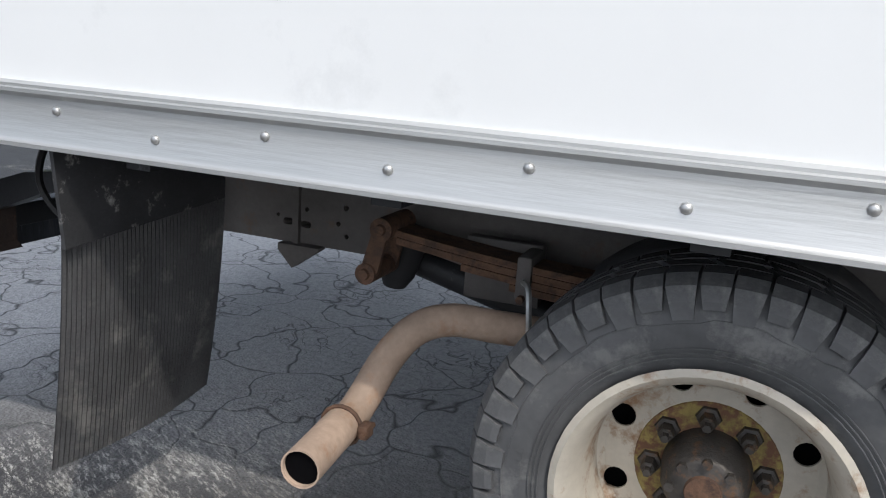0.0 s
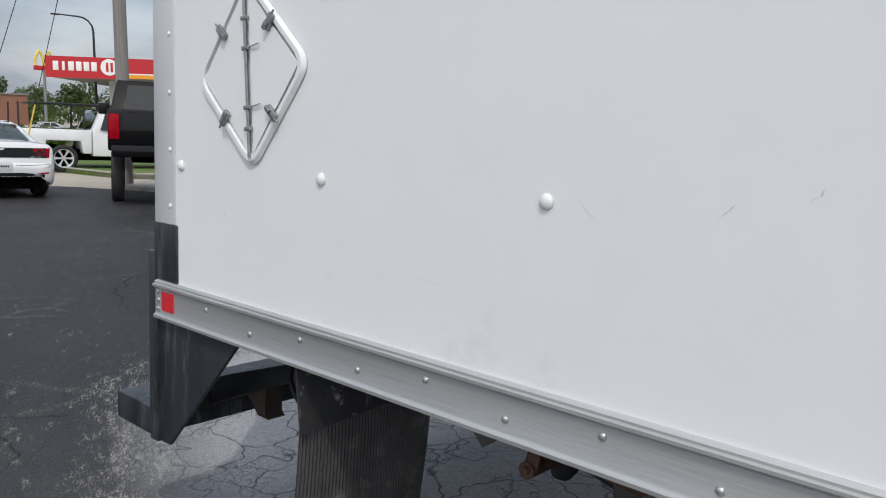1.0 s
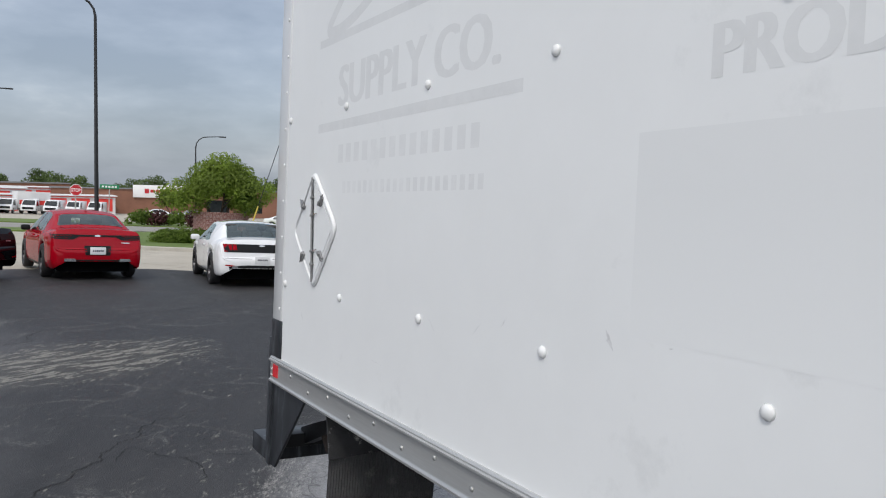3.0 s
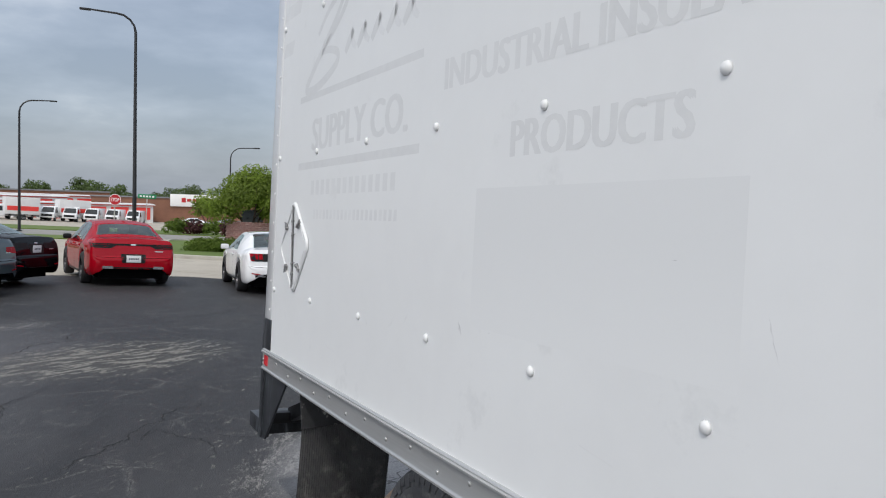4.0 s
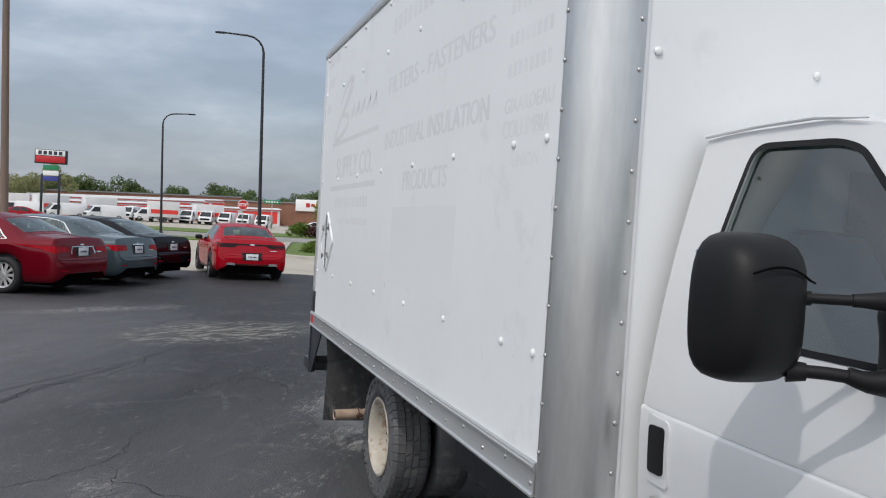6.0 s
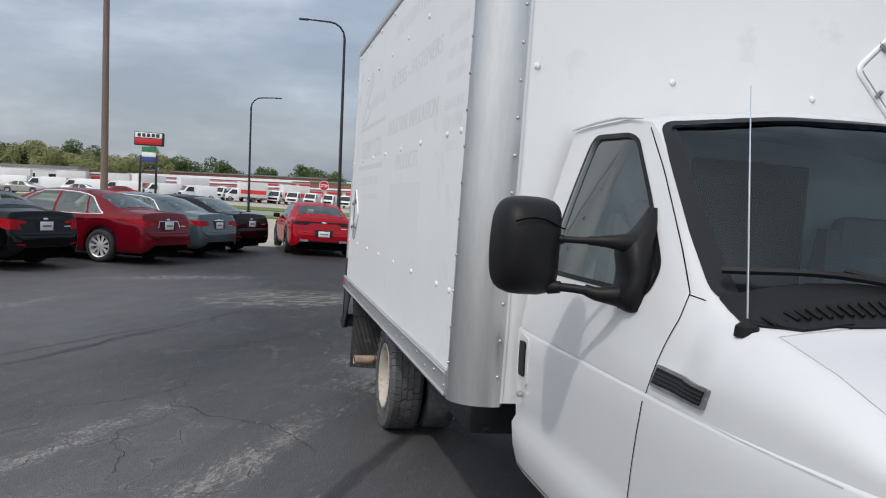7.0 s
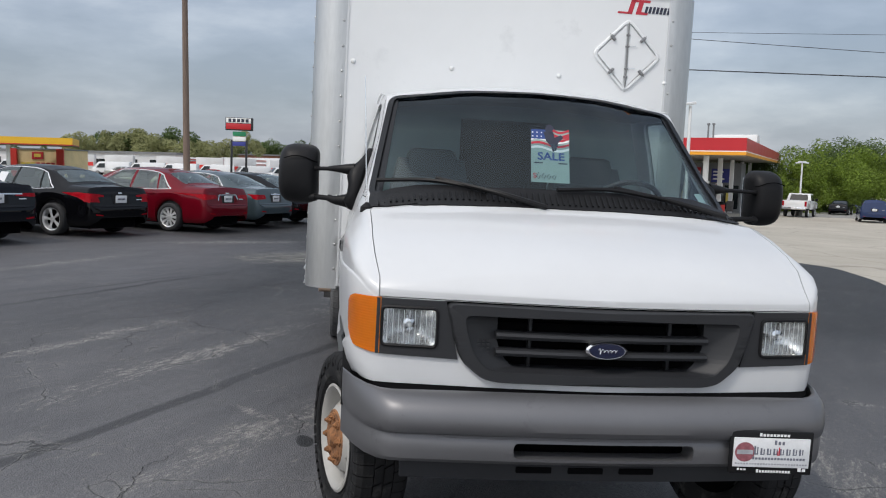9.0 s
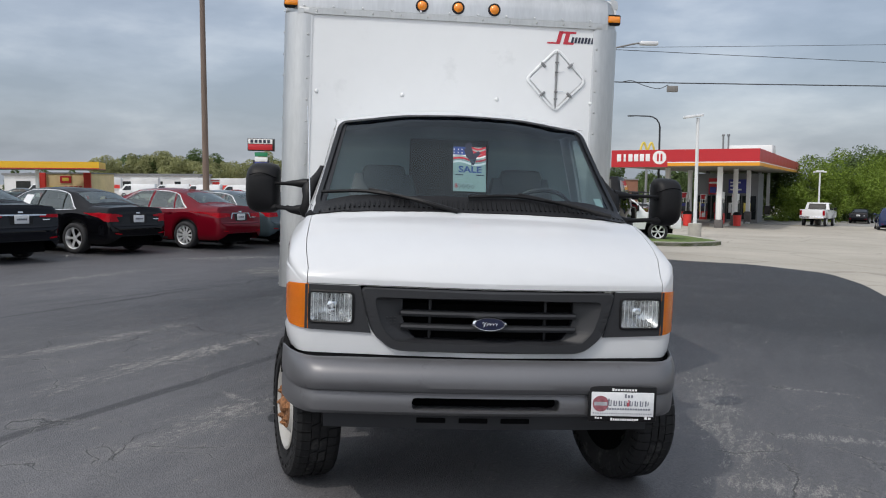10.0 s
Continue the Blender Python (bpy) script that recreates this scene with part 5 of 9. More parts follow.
for k in range(8):
    add_box(bm, (-0.088 + 0.022 * (k % 4), 0.098 + 0.020 * (k // 4), 0.0031), (0.006, 0.006, 0.0004))
part("flag_star", bm, M["ink_white"], card, smooth=False)
for i in range(3):
    bm = bmesh.new()
    rings(bm, [[(0.0 + 0.095 * k / 8, 0.080 + 0.021 * i + 0.007 * math.sin(k * 0.7 + 1.8) + h, 0.0027) for k in range(9)] for h in (0.0, 0.012)], False, False)
    part("flag_stripe", bm, M["ink_red"], card, smooth=False)
for nm, pts in (("eagle_head", [(-0.022, 0.118), (-0.026, 0.140), (-0.016, 0.158), (0.002, 0.162), (0.014, 0.150), (0.024, 0.142), (0.012, 0.134), (0.014, 0.116)]),
                ("eagle_body", [(-0.034, 0.124), (0.016, 0.122), (0.022, 0.092), (0.040, 0.064), (0.030, 0.030), (0.012, 0.022), (0.004, 0.050), (-0.020, 0.076)]),
                ("eagle_wing", [(0.020, 0.094), (0.052, 0.110), (0.066, 0.098), (0.048, 0.078), (0.034, 0.062)])):
    bm = bmesh.new()
    rings(bm, [[(x, y, z) for x, y in pts] for z in (0.0026, 0.0034)])
    part(nm, bm, M["ink"], card, smooth=False)
sale = text_mesh("SALE", 0.040, 0.135, 0.0034, 0.03)
sale.transform(Matrix.Translation((-0.064, -0.022, 0)))
part("word", sale, M["ink_blue"], card, smooth=False)
usd = text_mesh("$", 0.030, None, 0.0032, 0.01)
usd.transform(Matrix.Translation((-0.086, -0.118, 0)))
part("dollar_mark", usd, M["ink_red"], card, smooth=False)
bm = bmesh.new()
for k in range(4):
    add_tube(bm, [(-0.058 + 0.026 * k, -0.085 - 0.004 * k, 0.003), (-0.070 + 0.026 * k, -0.105, 0.003), (-0.058 + 0.026 * k, -0.118, 0.003), (-0.050 + 0.026 * k, -0.100, 0.003)], 0.0018, 5)
part("written_bars", bm, M["ink"], card, smooth=False)
bm = bmesh.new()
for a in (-0.06, 0.062):
    add_box(bm, (a, -0.036, 0.003), (0.045, 0.006, 0.0006))
part("small_bars", bm, M["ink"], card, smooth=False)

# ---- truck wheels and underbody ----
def tread_tyre(r=0.372, w=0.215, lugs=44, rim_r=0.222):
    """Carcass turned round y (outer face at -w/2), with raised tread blocks that run on to the shoulder."""
    h = w / 2
    prof = [(h - 0.02, rim_r), (h, rim_r + 0.03), (h + 0.006, 0.30), (h - 0.008, r - 0.022), (h - 0.03, r - 0.010), (0, r - 0.008), (-h + 0.03, r - 0.010), (-h + 0.008, r - 0.022), (-h - 0.006, 0.30), (-h, rim_r + 0.03), (-h + 0.02, rim_r)]
    return revolve(prof, 64)


def lug_mesh(r, w, a0, a1, side, deep=0.052):
    """Shoulder block: from the crown over the edge."""
    h = w / 2
    bm = bmesh.new()
    prof = [(0.044, r - 0.012), (0.044, r + 0.001), (h - 0.020, r), (h + 0.002, r - 0.014), (h + 0.0085, r - 0.036), (h + 0.0085, r - deep + 0.002), (h - 0.006, r - deep), (h - 0.02, r - 0.02)]
    tilt = 0.018
    loops = []
    mid = (a0 + a1) / 2
    for a in (a0, a0 + (a1 - a0) / 3, a0 + (a1 - a0) * 2 / 3, a1):
        # the flank narrows towards the wheel
        loop = []
        for y, rr in prof:
            b = mid + (a - mid) * (1 - 0.24 * max(0.0, (r - 0.014 - rr) / (deep - 0.014)))
            loop.append((rr * math.cos(b + tilt * y / h), side * y, rr * math.sin(b + tilt * y / h)))
        loops.append(loop)
    rings(bm, loops)
    return bm


R_T, W_T = 0.372, 0.215
tyre_me = to_mesh(tread_tyre(R_T, W_T), "tyre")
lug_me = {}
for side in (-1, 1):
    for wide in (0, 1):
        lug_me[side, wide] = to_mesh(lug_mesh(R_T, W_T, 0.0, 0.121 if wide else 0.117, side, 0.066 if wide else 0.050), "tread_block")
rib_bm = bmesh.new()
for y in (-0.022, 0.022):
    for k in range(30):
        a0, a1 = 2 * math.pi * k / 30, 2 * math.pi * (k + 0.86) / 30
        loops = [[((R_T + d) * math.cos(a + 0.02 * s), y + s * 0.017, (R_T + d) * math.sin(a + 0.02 * s)) for s, d in ((-1, -0.012), (-1, 0.001), (1, 0.001), (1, -0.012))] for a in (a0, (a0 + a1) / 2, a1)]
        rings(rib_bm, loops)
rib_me = to_mesh(rib_bm, "tread_rib")
wall_bm = bmesh.new()
ring_at = lambda r, y, n=64: [(r * math.cos(2 * math.pi * k / n), y, r * math.sin(2 * math.pi * k / n)) for k in range(n + 1)]
for r, y in ((0.250, -0.1098), (0.257, -0.1106), (0.2640, -0.1112)):
    add_tube(wall_bm, ring_at(r, y), 0.0012, 5, False)
zig = []
for k in range(88):
    r = 0.3085 if (k // 4) % 2 else 0.3015
    zig.append((r * math.cos(2 * math.pi * k / 88), -0.1128, r * math.sin(2 * math.pi * k / 88)))
add_tube(wall_bm, zig + zig[:1], 0.0012, 5, False)
for a0, n, r, h in ((1.15, 9, 0.284, 0.010), (1.9, 6, 0.284, 0.010), (-0.6, 12, 0.286, 0.016), (3.0, 12, 0.286, 0.016)):
    for k in range(n):
        a = a0 + k * (0.028 if h < 0.012 else 0.05)
        m4 = Matrix.Rotation(-a, 4, "Y") @ Matrix.Translation((r, -0.1134, 0))
        w = 0.005 if h < 0.012 else 0.009
        wall_bm.faces.new([wall_bm.verts.new(m4 @ Vector((dx, 0, dz))) for dx, dz in ((-h / 2, -w / 2), (-h / 2, w / 2), (h / 2, w / 2), (h / 2, -w / 2))])
wall_me = to_mesh(wall_bm, "sidewall_ribs")
for me in (tyre_me, rib_me, wall_me, *lug_me.values()):
    me.materials.append(M["rubber"])
tyre_me.polygons.foreach_set("use_smooth", [True] * len(tyre_me.polygons))
LUG_N = 48


def darker(me):
    """The same tyre piece in the darker rubber copy, with the front wheels' shade in its colour."""
    other = me.copy()
    other.materials.clear()
    other.materials.append(M["rubber_front_shade"])
    return other


REAR_TYRE = (tyre_me, rib_me, wall_me, lug_me)
FRONT_TYRE = (darker(tyre_me), darker(rib_me), darker(wall_me), {k: darker(me) for k, me in lug_me.items()})


def make_wheel(name, x, y, z, out, front, parts=True):
    """A wheel as a part of the truck. out = -1: outer face towards -y."""
    flip = Matrix.Diagonal((1, 1 if out < 0 else -1, 1, 1))
    base = Matrix.Translation(Vector((x, y, z)) - PIVOT) @ Matrix.Rotation(radians(16 if front else 0), 4, 'Z') @ flip
    # rim: outer face at -y
    s = 1 if front else -1
    lip = [(-0.098, 0.222), (-0.106, 0.230), (-0.108, 0.222), (-0.100, 0.212), (-0.085, 0.204), (-0.060, 0.196)]
    if front:
        dish = [(-0.045, 0.190), (-0.050, 0.172), (-0.075, 0.150), (-0.100, 0.122), (-0.104, 0.115)]
        hub_y = -0.104
    else:
        dish = [(-0.02, 0.190), (0.050, 0.186), (0.064, 0.172), (0.062, 0.140), (0.058, 0.128)]
        hub_y = 0.058
    face = to_mesh(revolve(lip + dish + [(dish[-1][0], 0.06), (dish[-1][0], 0.0)], 48))
    holes = []
    for k in range(8):
        a = 2 * math.pi * (k + 0.5) / 8
        yy = -0.06 if front else 0.06
        hb = revolve([(yy - 0.09, 0.0), (yy - 0.09, 0.021), (yy + 0.09, 0.021), (yy + 0.09, 0.0)], 14, "y", (0.158 * math.cos(a), 0, 0.158 * math.sin(a)))
        holes.append(hb)
    solid = solidified(face, 0.006, 0.0)
    rim_me = cut(solid, *holes)
    wheel = part("wheel", rim_me, M["front_rim"] if front else M["wheel_white"], truck, "chipped off-white steel wheel with rust")
    wheel.matrix_local = base
    carcass, rib, wall, lugs = FRONT_TYRE if front else REAR_TYRE
    t = new("tyre", carcass)
    t.parent = wheel
    tagged(t, "dark all-terrain tyre" if front else "grey all-terrain tyre")
    if parts:
        for k in range(LUG_N):
            for side in (-1, 1):
                b = new("tread_block", lugs[side, k % 2])
                b.parent = wheel
                b.matrix_local = Matrix.Rotation(-2 * math.pi * (k + (0.25 if side > 0 else 0)) / LUG_N, 4, "Y")
        for nm, me in (("tread_rib", rib), ("sidewall_ribs", wall)):
            b = new(nm, me)
            b.parent = wheel
    # near-black disc painted as the shade behind the wheel holes
    back = part("wheel_back_shade", revolve([(0.09, 0.0), (0.09, 0.20), (0.10, 0.222)], 32), M["void"], wheel)
    # rusty centre with studs, and the hub
    y0 = hub_y - 0.002
    part("wheel_centre", revolve([(y0, 0.0), (y0 - 0.003, 0.06), (y0 - 0.003, 0.118), (y0 + 0.008, 0.126)], 40), M["rust_orange"] if front else M["rust_yellow"], wheel, "rusted wheel centre")
    for k in range(8):
        a = 2 * math.pi * k / 8 + 0.1
        cx, cz = 0.092 * math.cos(a), 0.092 * math.sin(a)
        nl = 0.55 if front else 1.0
        part("lug_nut", revolve([(y0 - 0.004, 0.022), (y0 - 0.010, 0.020), (y0 - 0.012, 0.014), (y0 - 0.036 * nl, 0.013), (y0 - 0.040 * nl, 0.008), (y0 - 0.052 * nl, 0.007), (y0 - 0.052 * nl, 0.0)], 6, "y", (cx, 0, cz)), M["rust_orange"] if front else M["hub_grey"], wheel)
    hl, hk = (0.022, 0.62) if front else (0.085, 1.0)
    hubp = part("hub", revolve([(y0, 0.074 * hk), (y0 - hl * 0.6, 0.070 * hk), (y0 - hl, 0.056 * hk), (y0 - hl - 0.004, 0.050 * hk), (y0 - hl - 0.004, 0.0)], 28), M["rust_orange"] if front else M["hub_grey"], wheel, "rusty hub" if front else "greasy hub flange")
    if not front:
        for k in range(8):
            a = 2 * math.pi * k / 8
            part("hub_bolt", revolve([(y0 - hl - 0.002, 0.0085), (y0 - hl - 0.012, 0.0085), (y0 - hl - 0.012, 0.0)], 6, "y", (0.052 * math.cos(a), 0, 0.052 * math.sin(a))), M["hub_grey"], hubp)
        part("hub_cap", revolve([(y0 - hl - 0.004, 0.030), (y0 - hl - 0.010, 0.028), (y0 - hl - 0.010, 0.0)], 18), M["rust"], hubp)
    return wheel


AXLE_F, AXLE_R, RAD = 4.06, 0.02, 0.371
make_wheel("wheel", AXLE_F, SIDE + 0.335, RAD, -1, True)
make_wheel("wheel", AXLE_F, FAR - 0.375, RAD, 1, True)
make_wheel("wheel", AXLE_R, SIDE + 0.235, RAD, -1, False)
make_wheel("wheel", AXLE_R, FAR - 0.235, RAD, 1, False)
make_wheel("wheel", AXLE_R, SIDE + 0.50, RAD, 1, False, False)
make_wheel("wheel", AXLE_R, FAR - 0.50, RAD, -1, False, False)

# frame rails with holes, cross members
for y, sg in ((1.485, -1), (2 * CY - 1.485, 1)):
    me = to_mesh(span((-1.55, y - 0.035, 0.553), (4.45, y + 0.035, 0.80)))
    holes = [revolve([(y - 0.1, 0.0), (y - 0.1, r), (y + 0.1, r), (y + 0.1, 0.0)], 10, "y", (x, 0, z)) for x, z, r in ((-1.012, 0.615, 0.005), (-0.934, 0.637, 0.006), (-0.831, 0.654, 0.007), (-0.850, 0.614, 0.006), (-0.828, 0.587, 0.006))]
    holes += [prism(round_poly([(x - 0.014, z - 0.008), (x + 0.014, z - 0.008), (x + 0.014, z + 0.008), (x - 0.014, z + 0.008)], 0.0075, 3), "y", y - 0.1, y + 0.1) for x, z in ((-0.984, 0.603), (-0.936, 0.601))]
    tpart("frame_rail", cut(me, *holes), M["frame_grey"], label="grey-brown steel frame rail", sharp=30)
    yo = y + sg * 0.035
    tpart("rail_bracket", span((-0.966, min(yo, yo + sg * 0.012), 0.52), (-0.950, max(yo, yo + sg * 0.012), 0.79)), M["frame_grey"])
    tpart("rail_bracket", prism([(-0.993, 0.555), (-0.993, 0.539), (-0.954, 0.499), (-0.883, 0.550), (-0.883, 0.555)], "y", min(yo, yo + sg * 0.03), max(yo, yo + sg * 0.03)), M["frame_grey"])
for x in (-1.45, -0.6, 0.8, 2.0, 3.2):
    tpart("cross_member", span((x - 0.04, 1.60, 0.66), (x + 0.04, 2 * CY - 1.60, 0.78)), M["frame_grey"])
for k in range(9):
    x = -1.4 + 0.46 * k
    tpart("floor_joist", span((x - 0.025, SIDE + 0.04, 0.79), (x + 0.025, FAR - 0.04, 0.86)), M["black_steel"])
tpart("rear_axle", tube([(AXLE_R, SIDE + 0.3, RAD), (AXLE_R, CY - 0.25, RAD), (AXLE_R, CY - 0.15, RAD), (AXLE_R, CY + 0.15, RAD), (AXLE_R, CY + 0.25, RAD), (AXLE_R, FAR - 0.3, RAD)], [0.06, 0.06, 0.15, 0.15, 0.06, 0.06], 14), M["black_steel"])
tpart("front_axle", tube([(AXLE_F, SIDE + 0.3, RAD), (AXLE_F, FAR - 0.3, RAD)], 0.05, 10), M["black_steel"])
tpart("engine_shield", span((3.3, CY - 0.55, 0.42), (4.5, CY + 0.55, 0.60), 0.04), M["black_steel"])
# unseen pan, gearbox and axle beams, added to block light under the cab
tpart("pan_light_block", prism([(3.55, 0.44), (3.62, 0.29), (4.05, 0.27), (4.12, 0.36), (4.30, 0.40), (4.32, 0.44)], "y", CY - 0.17, CY + 0.17, 0.02), M["black_steel"])
tpart("gearbox_light_block", prism([(2.35, 0.62), (2.40, 0.40), (3.10, 0.33), (3.50, 0.34), (3.52, 0.62)], "y", CY - 0.19, CY + 0.19, 0.04), M["black_steel"])
for y in (CY - 0.42, CY + 0.42):
    tpart("beam_light_block", prism([(3.98, 0.30), (4.14, 0.30), (4.14, 0.44), (3.98, 0.44)], "y", min(y, CY), max(y, CY), 0.01), M["black_steel"])
# near-black block added as the deep shade between the front wheels
tpart("arch_shade_block", span((3.55, CY - 0.62, 0.45), (4.62, CY + 0.62, 1.0)), M["void"])
tpart("fuel_tank", span((0.9, CY - 0.45, 0.42), (2.3, CY + 0.45, 0.72), 0.06), M["black_steel"])
tpart("battery_box", span((1.0, SIDE + 0.25, 0.50), (1.9, SIDE + 0.55, 0.78), 0.02), M["black_steel"])

# leaf springs, shackles, shocks
for y in (1.305, 2 * CY - 1.305):
    sg = -1 if y < CY else 1
    spring = None
    for k in range(4):
        half = (0.68, 0.64, 0.50, 0.40)[k]
        bm = bmesh.new()
        row = []
        for i in range(13):
            x = AXLE_R + half * (-1 + i / 6)
            row.append((x, 0.618 - 0.0148 * k + 0.045 * ((x - AXLE_R) / 0.66) ** 2))
        rings(bm, [[(x, y - 0.038, z - 0.0066), (x, y + 0.038, z - 0.0066), (x, y + 0.038, z + 0.0066), (x, y - 0.038, z + 0.0066)] for x, z in row])
        if spring is None:
            spring = tpart("leaf_spring", bm, M["rust"], label="rusty leaf spring pack")
        else:
            tpart("leaf", bm, M["rust"], spring)
    for x in (-0.352, 0.40):
        tpart("spring_clip", box((x, y, 0.612), (0.030, 0.092, 0.088), 0.006), M["frame_grey"], spring)
        tpart("clip_bolt", tube([(x, y - 0.06, 0.575), (x, y + 0.06, 0.575)], 0.008, 6), M["rust"], spring)
    tpart("shackle", prism(round_poly([(-0.660, 0.685), (-0.630, 0.68), (-0.655, 0.560), (-0.697, 0.555)], 0.015), "y", y - 0.052, y - 0.042), M["rust"], spring)
    tpart("shackle", prism(round_poly([(-0.660, 0.685), (-0.630, 0.68), (-0.655, 0.560), (-0.697, 0.555)], 0.015), "y", y + 0.042, y + 0.052), M["rust"], spring)
    for px, pz, pr in ((-0.645, 0.668, 0.024), (-0.676, 0.572, 0.022)):
        tpart("shackle_pin", revolve([(y - 0.068, 0.0), (y - 0.068, 0.010), (y - 0.060, 0.012), (y - 0.060, pr), (y - 0.050, pr), (y + 0.06, pr), (y + 0.06, 0.0)], 14, "y", (px, 0, pz)), M["rust"], spring)
    tpart("bump_stop", tube([(-0.645, y + 0.11, 0.64), (-0.66, y + 0.11, 0.58), (-0.68, y + 0.11, 0.54), (-0.685, y + 0.11, 0.505)], [0.045, 0.036, 0.042, 0.026], 14), M["rubber_dark"])
    tpart("shock", tube([(-0.64, y + 0.16, 0.555), (-0.46, y + 0.15, 0.515), (-0.15, y + 0.12, 0.46)], [0.034, 0.034, 0.030], 12), M["black_steel"])
    tpart("spring_hanger", span((-0.50, y + 0.045, 0.53), (-0.34, y + 0.075, 0.66), 0.004), M["frame_grey"])
    tpart("u_bolt", tube(smooth_path([(-0.06, y - 0.05, 0.40), (-0.06, y - 0.05, 0.68), (-0.06, y + 0.05, 0.68), (-0.06, y + 0.05, 0.40)], 3), 0.009, 6), M["rust"], spring)
tpart("hanger_strap", tube(smooth_path([(-0.345, 1.235, 0.615), (-0.330, 1.22, 0.608), (-0.319, 1.20, 0.56), (-0.315, 1.20, 0.51)], 4), 0.006, 6), M["rivet"])

# tailpipe with a clamp
BEND, TIP0, TIP1 = (-0.596, 1.075, 0.366), (-0.590, 0.97, 0.360), (-0.579, 0.852, 0.360)
pts = smooth_path([(0.45, 1.62, 0.52), (0.0, 1.52, 0.56), (-0.20, 1.33, 0.505), (-0.369, 1.25, 0.515), (-0.47, 1.22, 0.522), (-0.533, 1.195, 0.500), (-0.572, 1.155, 0.448), BEND, TIP0], 5)
def hollow(path, r, wall):
    """An open pipe with an inner wall and a rim at its far end."""
    bm = add_tube(bmesh.new(), path, r, 20, False)
    inside = add_tube(bmesh.new(), path, r - wall, 20, False)
    bmesh.ops.reverse_faces(inside, faces=inside.faces)
    tmp = to_mesh(inside)
    n0 = len(bm.verts)
    bm.from_mesh(tmp)
    bm.verts.ensure_lookup_table()
    n1 = len(bm.verts)
    for k in range(20):
        j = (k + 1) % 20
        bm.faces.new((bm.verts[n0 - 20 + k], bm.verts[n0 - 20 + j], bm.verts[n1 - 20 + j], bm.verts[n1 - 20 + k]))
    return bm


BEND, TIP0, TIP1 = Vector(BEND), Vector(TIP0), Vector(TIP1)
along = (TIP1 - BEND).normalized()
pipe = tpart("tailpipe", hollow(pts, 0.032, 0.003), M["pipe"], label="rusty brown tailpipe with a clamped tip", sharp=60)
tpart("pipe_tip", hollow([TIP0 - along * 0.06, TIP0, (TIP0 + TIP1) / 2, TIP1], 0.034, 0.003), M["pipe"], pipe)
# near-black plug painted as the shade deep in the pipe
tpart("bore_shade", tube([TIP1 - along * 0.045, TIP1 - along * 0.009], 0.0310, 20), M["void"], pipe)
ua = along.cross(Vector((0, 0, 1))).normalized()
ub = ua.cross(along)
cc = TIP0 - along * 0.045
bm = bmesh.new()
add_tube(bm, [cc + 0.0375 * (math.cos(a) * ua + math.sin(a) * ub) for a in (2 * math.pi * k / 16 for k in range(17))], 0.004, 6, False)
add_box(bm, cc - ua * 0.046, (0.02, 0.03, 0.026), 0.004)
add_tube(bm, [cc - ua * 0.05 - along * 0.025, cc - ua * 0.05 + along * 0.025], 0.006, 6)
tpart("pipe_clamp", bm, M["rust"], pipe, "rusty U-bolt clamp")

# loose wire loop behind the flap
tpart("hanging_wire", tube(smooth_path([(-1.12, 0.92, 0.84), (-1.16, 0.92, 0.80), (-1.18, 0.925, 0.74), (-1.15, 0.93, 0.69), (-1.11, 0.94, 0.67)], 5), 0.007, 6), M["black_plastic"])

# ---- ground: one sheet that falls gently away, with the lot laid on it ----
SLOPE_X, SLOPE_Y = 0.015561, -0.033994


def soft(v, lo, hi, k=6.0):
    up = lambda t: t if t > 30 else math.log1p(math.exp(t))
    return lo + k * up((v - lo) / k) - k * up((v - hi) / k)


SOFT0 = (soft(0, -105, 14), soft(0, -18, 42))


def gz(x, y):
    return SLOPE_X * (soft(x - 2, -105, 14) - SOFT0[0]) + SLOPE_Y * (soft(y - 2, -18, 42) - SOFT0[1])


def world_material(name, base, spots, rough=0.9):
    m, nt, p = base_material(name)
    geo = nt.nodes.new("ShaderNodeNewGeometry")
    return m, nt, p, geo.outputs["Position"]


def tex(nt, kind, pos, **vals):
    n = nt.nodes.new(kind)
    for k, v in vals.items():
        n.inputs[k].default_value = v
    nt.links.new(pos, n.inputs["Vector"])
    return n


def warp(nt, pos, scale, amount):
    n = tex(nt, "ShaderNodeTexNoise", pos, Scale=scale, Detail=3.0)
    c = nt.nodes.new("ShaderNodeVectorMath"); c.operation = "SUBTRACT"
    c.inputs[1].default_value = (0.5, 0.5, 0.5)
    nt.links.new(n.outputs["Color"], c.inputs[0])
    s = nt.nodes.new("ShaderNodeVectorMath"); s.operation = "MULTIPLY_ADD"
    s.inputs[1].default_value = (amount,) * 3
    nt.links.new(c.outputs[0], s.inputs[0]); nt.links.new(pos, s.inputs[2])
    return s.outputs[0]


def math_node(nt, op, a, b=None, clamp=False):
    n = nt.nodes.new("ShaderNodeMath")
    n.operation, n.use_clamp = op, clamp
    for s, v in zip(n.inputs, (a, b)):
        if v is None:
            continue
        if isinstance(v, (int, float)):
            s.default_value = v
        else:
            nt.links.new(v, s)
    return n.outputs[0]


